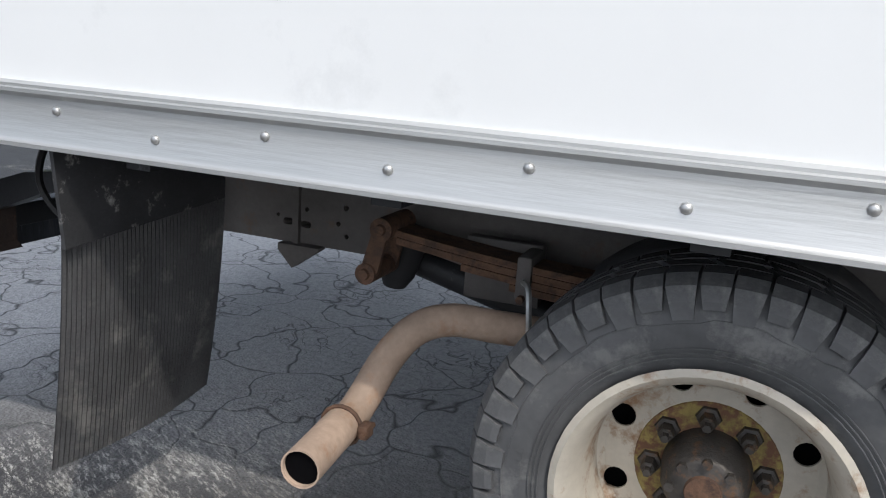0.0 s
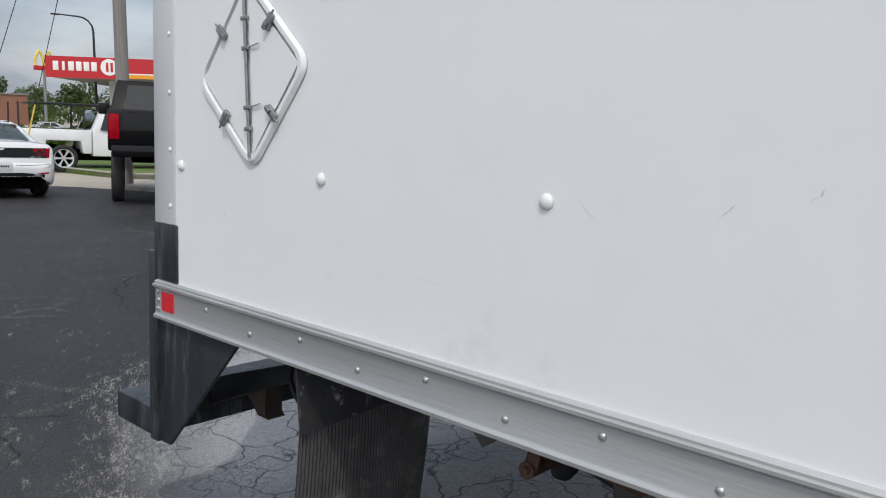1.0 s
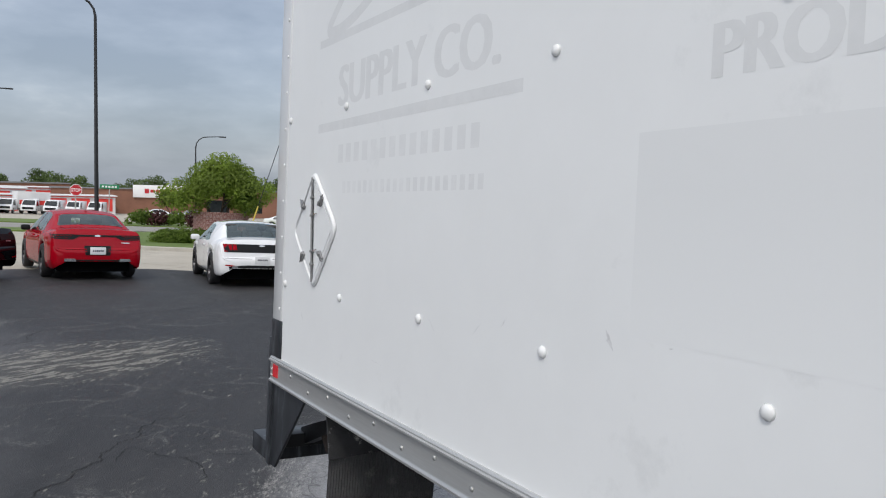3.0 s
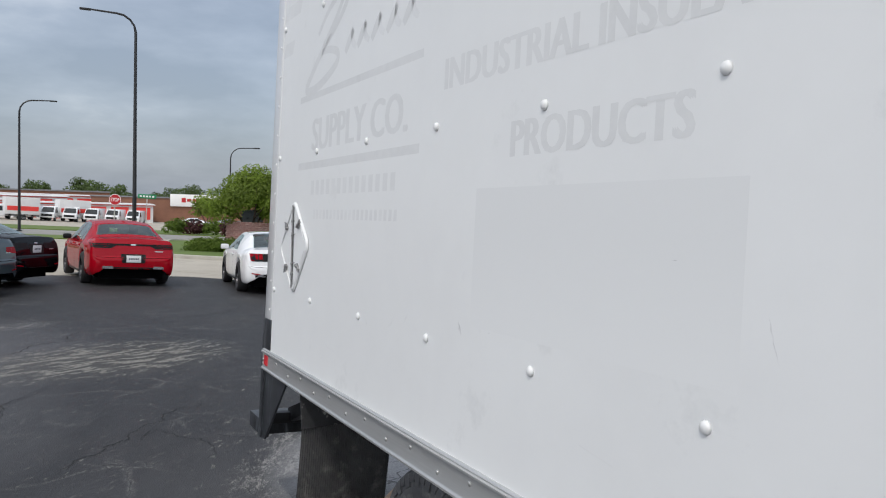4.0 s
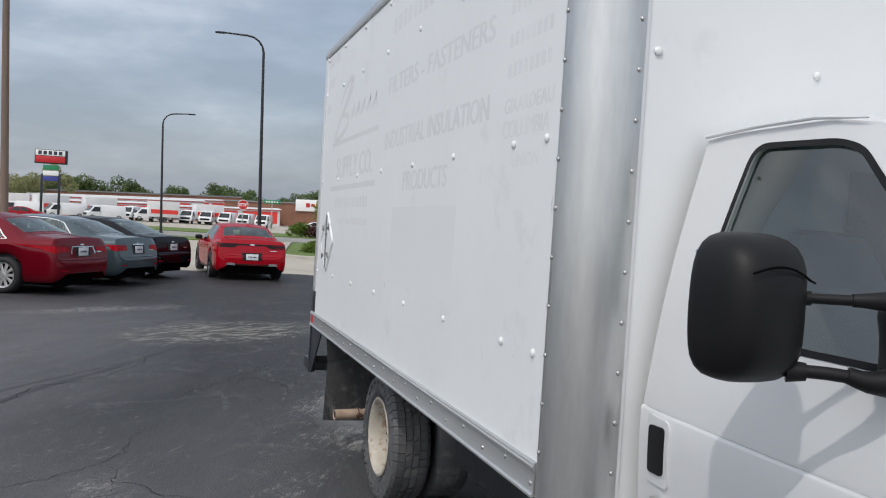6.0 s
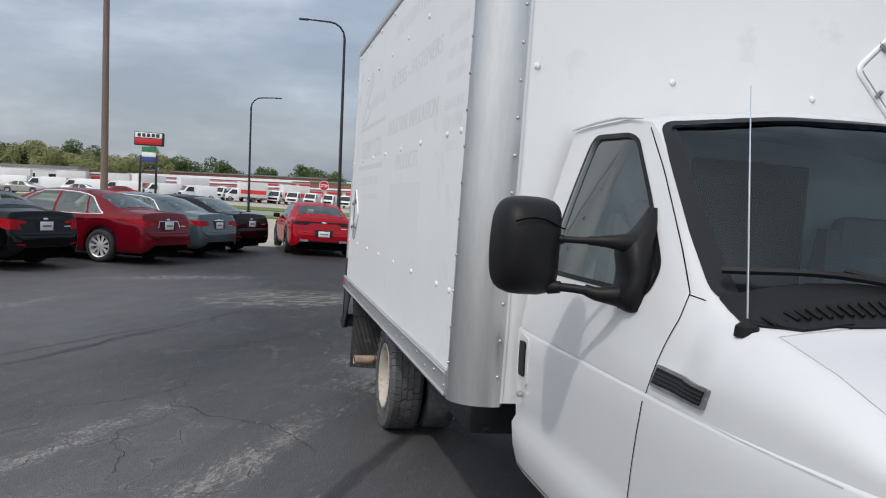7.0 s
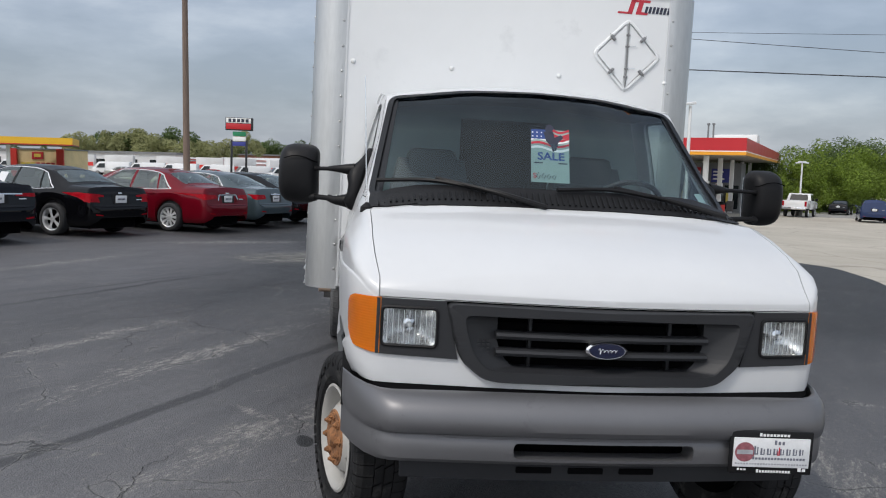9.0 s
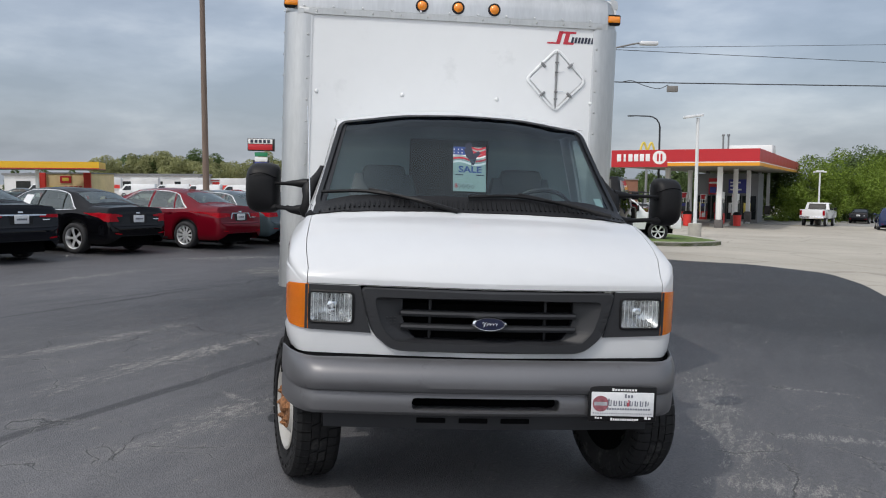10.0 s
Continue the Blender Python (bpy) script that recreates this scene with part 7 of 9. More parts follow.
SEDAN = [  # x from the rear, half width, roof edge y and z, centre z, sill, belt
    (0.00, 0.66, 0.62, 0.60, 0.61, 0.40, 0.56), (0.02, 0.76, 0.72, 0.64, 0.65, 0.33, 0.60), (0.05, 0.81, 0.76, 0.67, 0.68, 0.30, 0.64),
    (0.075, 0.84, 0.77, 0.80, 0.82, 0.28, 0.74), (0.11, 0.86, 0.76, 0.95, 0.98, 0.26, 0.82), (0.16, 0.875, 0.76, 1.035, 1.065, 0.24, 0.88), (0.35, 0.90, 0.75, 1.045, 1.08, 0.23, 0.91),
    (0.72, 0.915, 0.71, 1.065, 1.11, 0.22, 0.93), (1.00, 0.92, 0.665, 1.18, 1.235, 0.21, 0.94), (1.40, 0.92, 0.615, 1.35, 1.395, 0.20, 0.94), (1.75, 0.92, 0.60, 1.405, 1.455, 0.20, 0.935),
    (2.30, 0.92, 0.605, 1.42, 1.47, 0.20, 0.925), (2.75, 0.92, 0.62, 1.385, 1.435, 0.20, 0.915), (3.20, 0.92, 0.68, 1.22, 1.28, 0.20, 0.905), (3.55, 0.915, 0.75, 1.03, 1.08, 0.20, 0.895),
    (3.95, 0.91, 0.77, 0.95, 1.01, 0.21, 0.87), (4.40, 0.89, 0.75, 0.85, 0.91, 0.22, 0.80), (4.72, 0.83, 0.70, 0.76, 0.80, 0.24, 0.72), (4.86, 0.72, 0.62, 0.66, 0.68, 0.30, 0.64), (4.90, 0.60, 0.55, 0.58, 0.60, 0.36, 0.56)]
ROWS_CAR = [(0.0, 0.07), (0.06, 0.035), (0.2, 0.012), (0.42, 0.0), (0.62, 0.004), (0.80, 0.0), (0.88, 0.012), (1.0, 0.022)]


def scaled(tab, L, W, H):
    """The table for another length, half width and height."""
    return [(a * L / 4.9, b * W / 0.92, c * W / 0.92, d * H / 1.47, e * H / 1.47, f, g * H / 1.47) for a, b, c, d, e, f, g in tab]


def wheel_mesh(r, spokes, alloy, w=0.22):
    """Meshes of a road wheel: rim, tyre, near-black disc as the shade behind the spokes, hub cap and one spoke."""
    ty = to_mesh(revolve([(w / 2 - 0.02, r * 0.68), (w / 2, r * 0.72), (w / 2, r * 0.92), (w / 2 - 0.03, r), (-w / 2 + 0.03, r), (-w / 2, r * 0.92), (-w / 2, r * 0.72), (-w / 2 + 0.02, r * 0.68)], 32), "tyre")
    rim = to_mesh(revolve([(-w / 2 + 0.005, r * 0.70), (-w / 2 + 0.012, r * 0.66), (-w / 2 + 0.05, r * 0.63), (0.0, r * 0.62)], 32), "rim")
    bm = bmesh.new()
    rings(bm, [[(rr, y + d, s * hw) for s, d in ((-1, 0.02), (-0.7, 0), (0.7, 0), (1, 0.02))] for rr, hw, y in ((0.035, 0.026, -w / 2 + 0.035), (r * 0.3, 0.024, -w / 2 + 0.03), (r * 0.66, 0.034 if spokes > 6 else 0.044, -w / 2 + 0.02))], True, True)
    spoke = to_mesh(bm, "spoke")
    cap = to_mesh(revolve([(-w / 2 + 0.018, 0.0), (-w / 2 + 0.020, 0.045), (-w / 2 + 0.04, 0.055)], 16), "hub_cap")
    disc = to_mesh(revolve([(0.02, 0.0), (0.02, r * 0.64)], 24), "spoke_shade_disc")
    for me, mat in ((ty, M["rubber_dark"]), (rim, alloy), (spoke, alloy), (cap, alloy), (disc, M["void"])):
        me.materials.append(mat)
    ty.polygons.foreach_set("use_smooth", [True] * len(ty.polygons))
    return ty, rim, disc, cap, spoke


def put_wheels(car, xs_, hw, r, spokes, alloy):
    ty, rim, disc, cap, spoke = wheel_mesh(r, spokes, alloy)
    for x in xs_:
        for s in (-1, 1):
            wheel = new("wheel", rim)
            wheel.parent = car
            wheel.matrix_local = Matrix.Translation((x, s * hw, r)) @ Matrix.Diagonal((1, -s, 1, 1))
            for nm, me in (("tyre", ty), ("spoke_shade_disc", disc), ("hub_cap", cap)):
                o = new(nm, me)
                o.parent = wheel
            for k in range(spokes):
                o = new("spoke", spoke)
                o.parent = wheel
                o.matrix_local = Matrix.Rotation(2 * math.pi * k / spokes, 4, "Y")


def at_ground(x, y, yaw):
    """A pose on the ground: yaw in degrees from +x."""
    c, s = math.cos(radians(yaw)), math.sin(radians(yaw))
    e = 0.8
    fx = Vector((c, s, (gz(x + e * c, y + e * s) - gz(x - e * c, y - e * s)) / (2 * e))).normalized()
    ly = Vector((-s, c, (gz(x - e * s, y + e * c) - gz(x + e * s, y - e * c)) / (2 * e)))
    up = fx.cross(ly).normalized()
    ly = up.cross(fx)
    return Matrix.Translation((x, y, gz(x, y))) @ Matrix((fx, ly, up)).transposed().to_4x4()


def make_car(name, label, m, paint_mat, L=4.9, W=0.92, H=1.47, base=2.85, rear=1.05, r=0.335, spokes=10, alloy="silver_wheel",
             tab=None, lamps=(), extras=(), glass_top=0.93, coupe=False, chrome_line=False, category="car", plate_z=0.80):
    """Local x runs forward from the rear bumper; the thing's origin is at the middle of its rear axle on the ground."""
    car = empty(name, m, label, category, "parked cars")
    t = scaled(tab or SEDAN, L, W, H)
    axles = (rear, rear + base)
    arch_r = r + 0.055

    def lo_at(x):
        v = 0.0
        for a in axles:
            d = abs(x - a)
            if d < arch_r:
                v = max(v, r + math.sqrt(arch_r ** 2 - d ** 2))
        return v

    xs_ = sorted({p[0] for p in t} | {k * 0.07 for k in range(int(L / 0.07))} | {a + s * arch_r * f for a in axles for s in (-1, 1) for f in (1.0, 0.985, 0.95, 0.88, 0.75, 0.6, 0.4)})
    bm = bmesh.new()
    loops = []
    for x in xs_:
        half = shape_ring(t, x, lo_at(x), ROWS_CAR)
        loops.append([(x, -y, z) for y, z in half] + [(x, y, z) for y, z in half[-2::-1]])
    rings(bm, loops, False, False)
    bm.verts.ensure_lookup_table()
    n = len(loops[0])
    vs = bm.verts[:]
    bm.faces.new(vs[:n])
    bm.faces.new(vs[-n:][::-1])
    me = to_mesh(bm, "body")
    tree = tree_of(me)
    org = Matrix.Translation((-rear, 0, 0))

    def cp(nm, b, mat, lab="", parent=car, **kw):
        o = part(nm, b, mat, parent, lab, **kw)
        if parent is car:
            o.matrix_local = org
        return o

    kx, kz = L / 4.9, H / 1.47
    zb, zt = 0.965 * kz, 1.385 * kz
    if coupe:
        panes = [[(1.55, zb + 0.02), (2.25, zb), (2.25, zt - 0.02), (1.95, zt - 0.05)], [(2.30, zb), (3.28, zb - 0.015), (3.10, 1.13 * kz), (2.70, zt - 0.03), (2.30, zt - 0.015)]]
    else:
        panes = [[(1.12, zb + 0.035), (1.38, zb + 0.01), (1.50, zt - 0.065), (1.42, zt - 0.085)], [(1.43, zb + 0.01), (2.18, zb), (2.18, zt), (1.75, zt - 0.015), (1.55, zt - 0.05)], [(2.24, zb), (3.22, zb - 0.015), (3.05, 1.13 * kz), (2.66, zt - 0.02), (2.24, zt)]]
    panes = [[(x * kx, z) for x, z in pane] for pane in panes]
    rw = [(0.80, 0.665), (0.80, -0.665), (1.34, -0.555), (1.34, 0.555)] if not coupe else [(0.66, 0.64), (0.66, -0.64), (1.55, -0.53), (1.55, 0.53)]
    rw = round_poly([(x * kx, y * W / 0.92) for x, y in rw], 0.08)
    ws = round_poly([(x * kx, y * W / 0.92) for x, y in ((2.86, -0.54), (2.86, 0.54), (3.46, 0.66), (3.46, -0.66))], 0.06)
    near = m.translation.x > -25
    pane_mat = M["car_pane"] if near else M["car_glass"]
    if near:
        # a hollow cabin behind real window openings
        hollow_bm = bmesh.new()
        loops = []
        for x in (0.86, 1.0, 1.2, 1.4, 1.75, 2.3, 2.75, 3.2, 3.5):
            w_, ye, ze = lerp_table(t, x * kx)[:3]
            loops.append([(x * kx, a, b) for a, b in ((-w_ + 0.13, 0.62), (w_ - 0.13, 0.62), (w_ - 0.13, zb - 0.05), (ye - 0.045, ze - 0.045), (-ye + 0.045, ze - 0.045), (-w_ + 0.13, zb - 0.05))])
        rings(hollow_bm, loops)
        bmesh.ops.recalc_face_normals(hollow_bm, faces=hollow_bm.faces)
        me = cut(me, hollow_bm, *[prism(grow(pane, -0.014), "y", -1.4, 1.4) for pane in panes], prism(grow(rw, -0.02), "z", zb - 0.10, 2.0), prism(grow(ws, -0.02), "z", zb - 0.10, 2.0))
    body = cp("body", me, paint_mat, sharp=28)
    if near:
        body.data.materials.append(M["car_inside"])
        for q in body.data.polygons:
            if tree.find_nearest(q.center)[3] > 0.008:
                q.material_index = 1
        for x, lean in ((2.42, 0.16), (1.52, 0.20)):
            for y in ((-0.37, 0.37) if x > 2 else (-0.44, 0.0, 0.44)):
                b = bmesh.new()
                add_box(b, (0, 0, 0.28), (0.14, 0.50 if x > 2 else 0.42, 0.58), 0.05, Matrix.Translation((x * kx, y, 0.60)) @ Matrix.Rotation(-lean, 4, "Y"))
                add_box(b, (0, 0, 0.66), (0.10, 0.26, 0.16), 0.04, Matrix.Translation((x * kx, y, 0.58)) @ Matrix.Rotation(-lean, 4, "Y"))
                if zt - 0.14 > 1.16:
                    cp("seat", b, M["car_inside"], "dark cloth seat")
        cp("dashboard", box((3.30 * kx, 0, zb - 0.10), (0.36, 1.36, 0.18), 0.05), M["car_inside"])
    cp("underbody", span((0.25, -W + 0.26, 0.17), (L - 0.3, W - 0.26, 0.62)), M["void"])
    side = lambda nm, poly, mat, s, lab="", lift=0.004, thick=0.004: cp(nm, project(tree, poly, (0, s * 3, 0), (1, 0, 0), (0, 0, 1), (0, -s, 0), lift, thick, 3), mat, lab)
    back = lambda nm, poly, mat, lab="", lift=0.004, thick=0.004: cp(nm, project(tree, poly, (-2, 0, 0), (0, 1, 0), (0, 0, 1), (1, 0, 0), lift, thick, 4), mat, lab)
    for s in (-1, 1):
        for pane in panes:
            side("side_window", pane, pane_mat, s)
        if chrome_line:
            line = [(x * kx, s * 3, z) for x, z in ((1.04, zb + 0.025), (1.14, zb + 0.085), (1.28, zb + 0.205), (1.42, zt - 0.085), (1.58, zt - 0.035), (1.80, zt - 0.002), (2.20, zt + 0.010), (2.62, zt - 0.004), (2.85, zt - 0.09), (3.10, zt - 0.26))]
            cp("window_trim", ribbon(tree, line, (0, -s, 0), 0.020, 0.006), M["bright_trim"], "bright window trim")
            cp("window_trim", ribbon(tree, [(1.04 * kx, s * 3, zb + 0.022), (1.5 * kx, s * 3, zb - 0.008), (3.24 * kx, s * 3, zb - 0.022)], (0, -s, 0), 0.012, 0.006), M["bright_trim"])
        for x in ((2.21,) if not coupe else (2.0,)):
            cp("door_seam", ribbon(tree, [(x * kx, s * 3, 0.30), (x * kx, s * 3, zb - 0.02)], (0, -s, 0), 0.008, 0.002), M["void"])
        cp("door_seam", ribbon(tree, [(3.33 * kx, s * 3, 0.30), (3.36 * kx, s * 3, 0.6), (3.30 * kx, s * 3, zb - 0.02)], (0, -s, 0), 0.008, 0.002), M["void"])
        for x in ((1.55, 2.40) if not coupe else (2.15,)):
            hit = tree.ray_cast(Vector((x * kx, s * 3, 0.86 * kz)), Vector((0, -s, 0)))[0]
            if hit:
                cp("door_handle", box((hit.x, hit.y + s * 0.012, hit.z), (0.19, 0.035, 0.035), 0.010), paint_mat)
        hit = tree.ray_cast(Vector((3.12 * kx, s * 3, 0.95 * kz)), Vector((0, -s, 0)))[0]
        if hit:
            cp("door_mirror", box((hit.x, hit.y + s * 0.11, hit.z + 0.05), (0.13, 0.20, 0.13), 0.04), M["black_plastic"] if paint_mat is P["red"] else paint_mat)
        cp("sill_trim", ribbon(tree, [(1.6 * kx, s * 3, 0.25), (3.4 * kx, s * 3, 0.25)], (0, -s, 0), 0.05, 0.003), M["black_plastic"])
    cp("rear_window", project(tree, rw, (0, 0, 3), (1, 0, 0), (0, 1, 0), (0, 0, -1), 0.004, 0.004, 4), pane_mat, "tinted rear window")
    cp("windscreen", project(tree, ws, (0, 0, 3), (1, 0, 0), (0, 1, 0), (0, 0, -1), 0.004, 0.004, 4), pane_mat)
    cp("trunk_seam", ribbon(tree, [(0.16 * kx, -0.62 * W, 3), (0.78 * kx, -0.66 * W, 3)], (0, 0, -1), 0.008, 0.002), M["void"])
    cp("trunk_seam", ribbon(tree, [(0.16 * kx, 0.62 * W, 3), (0.78 * kx, 0.66 * W, 3)], (0, 0, -1), 0.008, 0.002), M["void"])
    for nm, poly, mat, lab, both in lamps:
        for s in ((-1, 1) if both else (1,)):
            back(nm, [(s * y, z) for y, z in poly], M[mat], lab, 0.006 if mat != "chrome" else 0.010)
    for nm, poly, mat, lab in extras:
        for s in (-1, 1):
            side(nm, poly, M[mat], s, lab, 0.006)
    hz = plate_z * kz
    wk = W / 0.92
    # flat dark patch painted as the shaded recess round the plate
    back("plate_recess_shade", round_poly([(0.26 * wk, hz + 0.105), (-0.26 * wk, hz + 0.105), (-0.24 * wk, hz - 0.095), (0.24 * wk, hz - 0.095)], 0.03), M["black_plastic"] if paint_mat not in (P["white"],) else paint_mat, "", 0.003, 0.002)
    cp("bumper_seam", ribbon(tree, [(-2, -0.80 * wk, 0.655 * kz), (-2, -0.45 * wk, 0.640 * kz), (-2, 0.45 * wk, 0.640 * kz), (-2, 0.80 * wk, 0.655 * kz)], (1, 0, 0), 0.010, 0.002), M["void"])
    cp("bumper_crease", ribbon(tree, [(-2, -0.80 * wk, 0.520 * kz), (-2, 0.0, 0.505 * kz), (-2, 0.80 * wk, 0.520 * kz)], (1, 0, 0), 0.016, 0.004), paint_mat)
    for s in (-1, 1):
        back("rear_reflector", [(s * 0.74 * wk, 0.455), (s * 0.56 * wk, 0.440), (s * 0.56 * wk, 0.462), (s * 0.74 * wk, 0.480)], M["red_lens"], "red bumper reflector", 0.005)
    back("maker_badge", round_poly([(0.055, 0.945 * kz), (-0.055, 0.945 * kz), (-0.055, 0.915 * kz), (0.055, 0.915 * kz)], 0.014), M["bright_trim"], "small bright badge", 0.007)
    back("model_badge", [(-0.62 * wk, 0.800 * kz), (-0.46 * wk, 0.800 * kz), (-0.46 * wk, 0.782 * kz), (-0.62 * wk, 0.782 * kz)], M["bright_trim"], "", 0.006)
    hit = tree.ray_cast(Vector((-2, 0, hz)), Vector((1, 0, 0)))[0]
    pl = cp("license_plate", box((hit.x - 0.012, 0, hz), (0.012, 0.31, 0.155), 0.004), M["plate_white"], "white dealer plate")
    b = bmesh.new()
    for k in range(6):
        add_box(b, (hit.x - 0.0195, -0.09 + 0.036 * k, hz), (0.001, 0.025, 0.035))
    part("plate_bars", b, M["ink"], pl, smooth=False)
    put_wheels(car, (0.0, base), W - 0.105, r, spokes, M[alloy])
    return car


P = {"red": paint("bright_red_paint", (0.32, 0.002, 0.010), coat=0.6), "white": paint("white_car_paint", (0.78, 0.79, 0.80)), "maroon": paint("dark_red_paint", (0.135, 0.003, 0.010), 0.25, coat=0.55),
     "black": paint("black_car_paint", (0.003, 0.003, 0.004), coat=0.55), "slate": paint("blue_grey_paint", (0.052, 0.076, 0.088), 0.3), "plum": paint("deep_violet_black_paint", (0.003, 0.0035, 0.005), coat=0.55),
     "navy": paint("navy_paint", (0.015, 0.03, 0.09), 0.2), "silver": paint("silver_paint", (0.45, 0.46, 0.47), 0.5), "ink": paint("blue_black_paint", (0.004, 0.005, 0.008), coat=0.55)}

low_black = ("lower_bumper", [(0.62, 0.335), (-0.62, 0.335), (-0.64, 0.385), (-0.4, 0.415), (0.4, 0.415), (0.64, 0.385)], "black_plastic", "black lower bumper", False)

# row of cars nosed in at an angle
ROW = -117.0
make_car("sedan", "black mid-size sedan with thin red tail lamps", at_ground(-7.35, -5.75, ROW), P["ink"], 4.87, 0.925, 1.48, 2.85, 1.05, 0.34, 10,
         lamps=[("tail_lamp", [(0.86, 0.90), (0.42, 0.895), (0.40, 0.845), (0.86, 0.83)], "red_lens", "thin red tail lamp", True), ("trim_bar", [(0.55, 0.895), (-0.55, 0.895), (-0.55, 0.872), (0.55, 0.872)], "chrome", "bright trim bar", False), low_black], extras=[("tail_lamp", [(0.10, 0.82), (0.42, 0.87), (0.36, 0.90), (0.10, 0.90)], "red_lens", "")], chrome_line=True)
make_car("sedan", "black compact sedan with hooked red tail lamps and bright wheels", at_ground(-10.05, -4.40, ROW), P["black"], 4.63, 0.90, 1.42, 2.70, 1.0, 0.33, 5,
         lamps=[("tail_lamp", [(0.88, 0.885), (0.66, 0.88), (0.46, 0.855), (0.47, 0.82), (0.66, 0.815), (0.58, 0.71), (0.86, 0.72)], "red_lens", "hooked red tail lamp", True), low_black], extras=[("tail_lamp", [(0.09, 0.70), (0.20, 0.74), (0.50, 0.885), (0.36, 0.90), (0.11, 0.885)], "red_lens", ""), ("window_paper", [(2.34, 1.0), (2.58, 1.0), (2.56, 1.22), (2.34, 1.22)], "plate_white", "white paper sheet in the window")], chrome_line=True)
make_car("sedan", "dark red sedan with a chrome plate surround, parked on asphalt", at_ground(-12.35, -2.62, ROW), P["maroon"], 4.85, 0.91, 1.47, 2.775, 1.05, 0.33, 10,
         lamps=[("tail_lamp", [(0.90, 0.905), (0.44, 0.885), (0.42, 0.81), (0.84, 0.775)], "red_lens", "wide red tail lamp", True), ("plate_surround", [(0.34, 0.90), (-0.34, 0.90), (-0.40, 0.76), (-0.375, 0.76), (-0.32, 0.885), (0.32, 0.885), (0.375, 0.76), (0.40, 0.76)], "chrome", "chrome plate surround", False), low_black], extras=[("tail_lamp", [(0.09, 0.78), (0.24, 0.81), (0.52, 0.90), (0.11, 0.905)], "red_lens", "")], chrome_line=True)
make_car("sedan", "blue-grey saloon with rounded tail and red corner lamps", at_ground(-14.55, -1.70, ROW), P["slate"], 4.93, 0.92, 1.45, 2.91, 1.05, 0.33, 7,
         lamps=[("tail_lamp", [(0.88, 0.89), (0.50, 0.885), (0.47, 0.78), (0.86, 0.76)], "red_lens", "red corner tail lamp", True), ("plate_surround", [(0.22, 0.91), (-0.22, 0.91), (-0.22, 0.89), (0.22, 0.89)], "chrome", "", False)], extras=[("tail_lamp", [(0.09, 0.76), (0.22, 0.79), (0.26, 0.88), (0.11, 0.89)], "red_lens", "")], chrome_line=True)
make_car("coupe", "very dark violet muscle coupe with full-width tail lamps", at_ground(-16.9, -0.95, ROW - 4), P["plum"], 5.02, 0.95, 1.45, 2.95, 1.08, 0.36, 5, "dark_wheel", coupe=True,
         lamps=[("tail_lamp", [(0.84, 0.92), (0.30, 0.92), (0.30, 0.80), (0.84, 0.80)], "black_plastic", "smoked tail lamp", True), low_black])
make_car("sedan", "bright red sports sedan with smoked full-width tail lamps", at_ground(-17.5, 1.78, 184), P["red"], 5.04, 0.945, 1.48, 3.05, 1.08, 0.36, 5, "dark_wheel",
         plate_z=0.62, lamps=[("lamp_band", [(0.50, 0.955), (-0.50, 0.955), (-0.50, 0.915), (0.50, 0.915)], "black_plastic", "dark lamp strip", False), ("lamp_pod", [(0.885, 0.955), (0.44, 0.958), (0.36, 0.915), (0.48, 0.850), (0.875, 0.858)], "black_plastic", "smoked lamp pod", True), ("tail_lamp", [(0.84, 0.935), (0.50, 0.938), (0.48, 0.925), (0.82, 0.920)], "red_lens", "red tail lamp", True), ("tail_lamp", [(0.82, 0.888), (0.54, 0.886), (0.54, 0.876), (0.82, 0.878)], "red_lens", "", True),
                ("lower_bumper", [(0.55, 0.335), (-0.55, 0.335), (-0.60, 0.44), (0.60, 0.44)], "black_plastic", "black diffuser", False), ("exhaust_tip", [(0.66, 0.40), (0.42, 0.40), (0.44, 0.46), (0.64, 0.46)], "chrome", "chrome exhaust finisher", True)])
make_car("coupe", "white sports coupe with a black tail panel and red triple lamps", at_ground(-15.5, 4.90, 174), P["white"], 4.78, 0.93, 1.38, 2.72, 1.0, 0.345, 5, "dark_wheel", coupe=True, plate_z=0.62,
         lamps=[("tail_panel", [(0.80, 0.90), (-0.80, 0.90), (-0.74, 0.73), (0.74, 0.73)], "black_plastic", "black tail panel", False)] +
               [("tail_lamp", [(0.80 - d, 0.895), (0.72 - d, 0.895), (0.70 - d, 0.745), (0.77 - d, 0.735)], "red_lens", "red bar tail lamp", True) for d in (0.0, 0.095, 0.19)] + [("lower_bumper", [(0.66, 0.36), (-0.66, 0.36), (-0.68, 0.44), (-0.3, 0.47), (0.3, 0.47), (0.68, 0.44)], "black_plastic", "black diffuser", False), ("exhaust_tip", [(0.62, 0.385), (0.50, 0.385), (0.50, 0.45), (0.62, 0.45)], "chrome", "", True)])


# pickups, vans and far vehicles: profile bodies with tapered glasshouses
def profile_body(poly, half, belt, tumble, bevel=0.03):
    bm = prism(poly, "y", -half, half)
    bmesh.ops.bevel(bm, geom=[e for e in bm.edges], offset=bevel, segments=2, affect="EDGES", profile=0.5)
    for v in bm.verts:
        if v.co.z > belt:
            v.co.y *= 1 - tumble * (v.co.z - belt)
    return bm


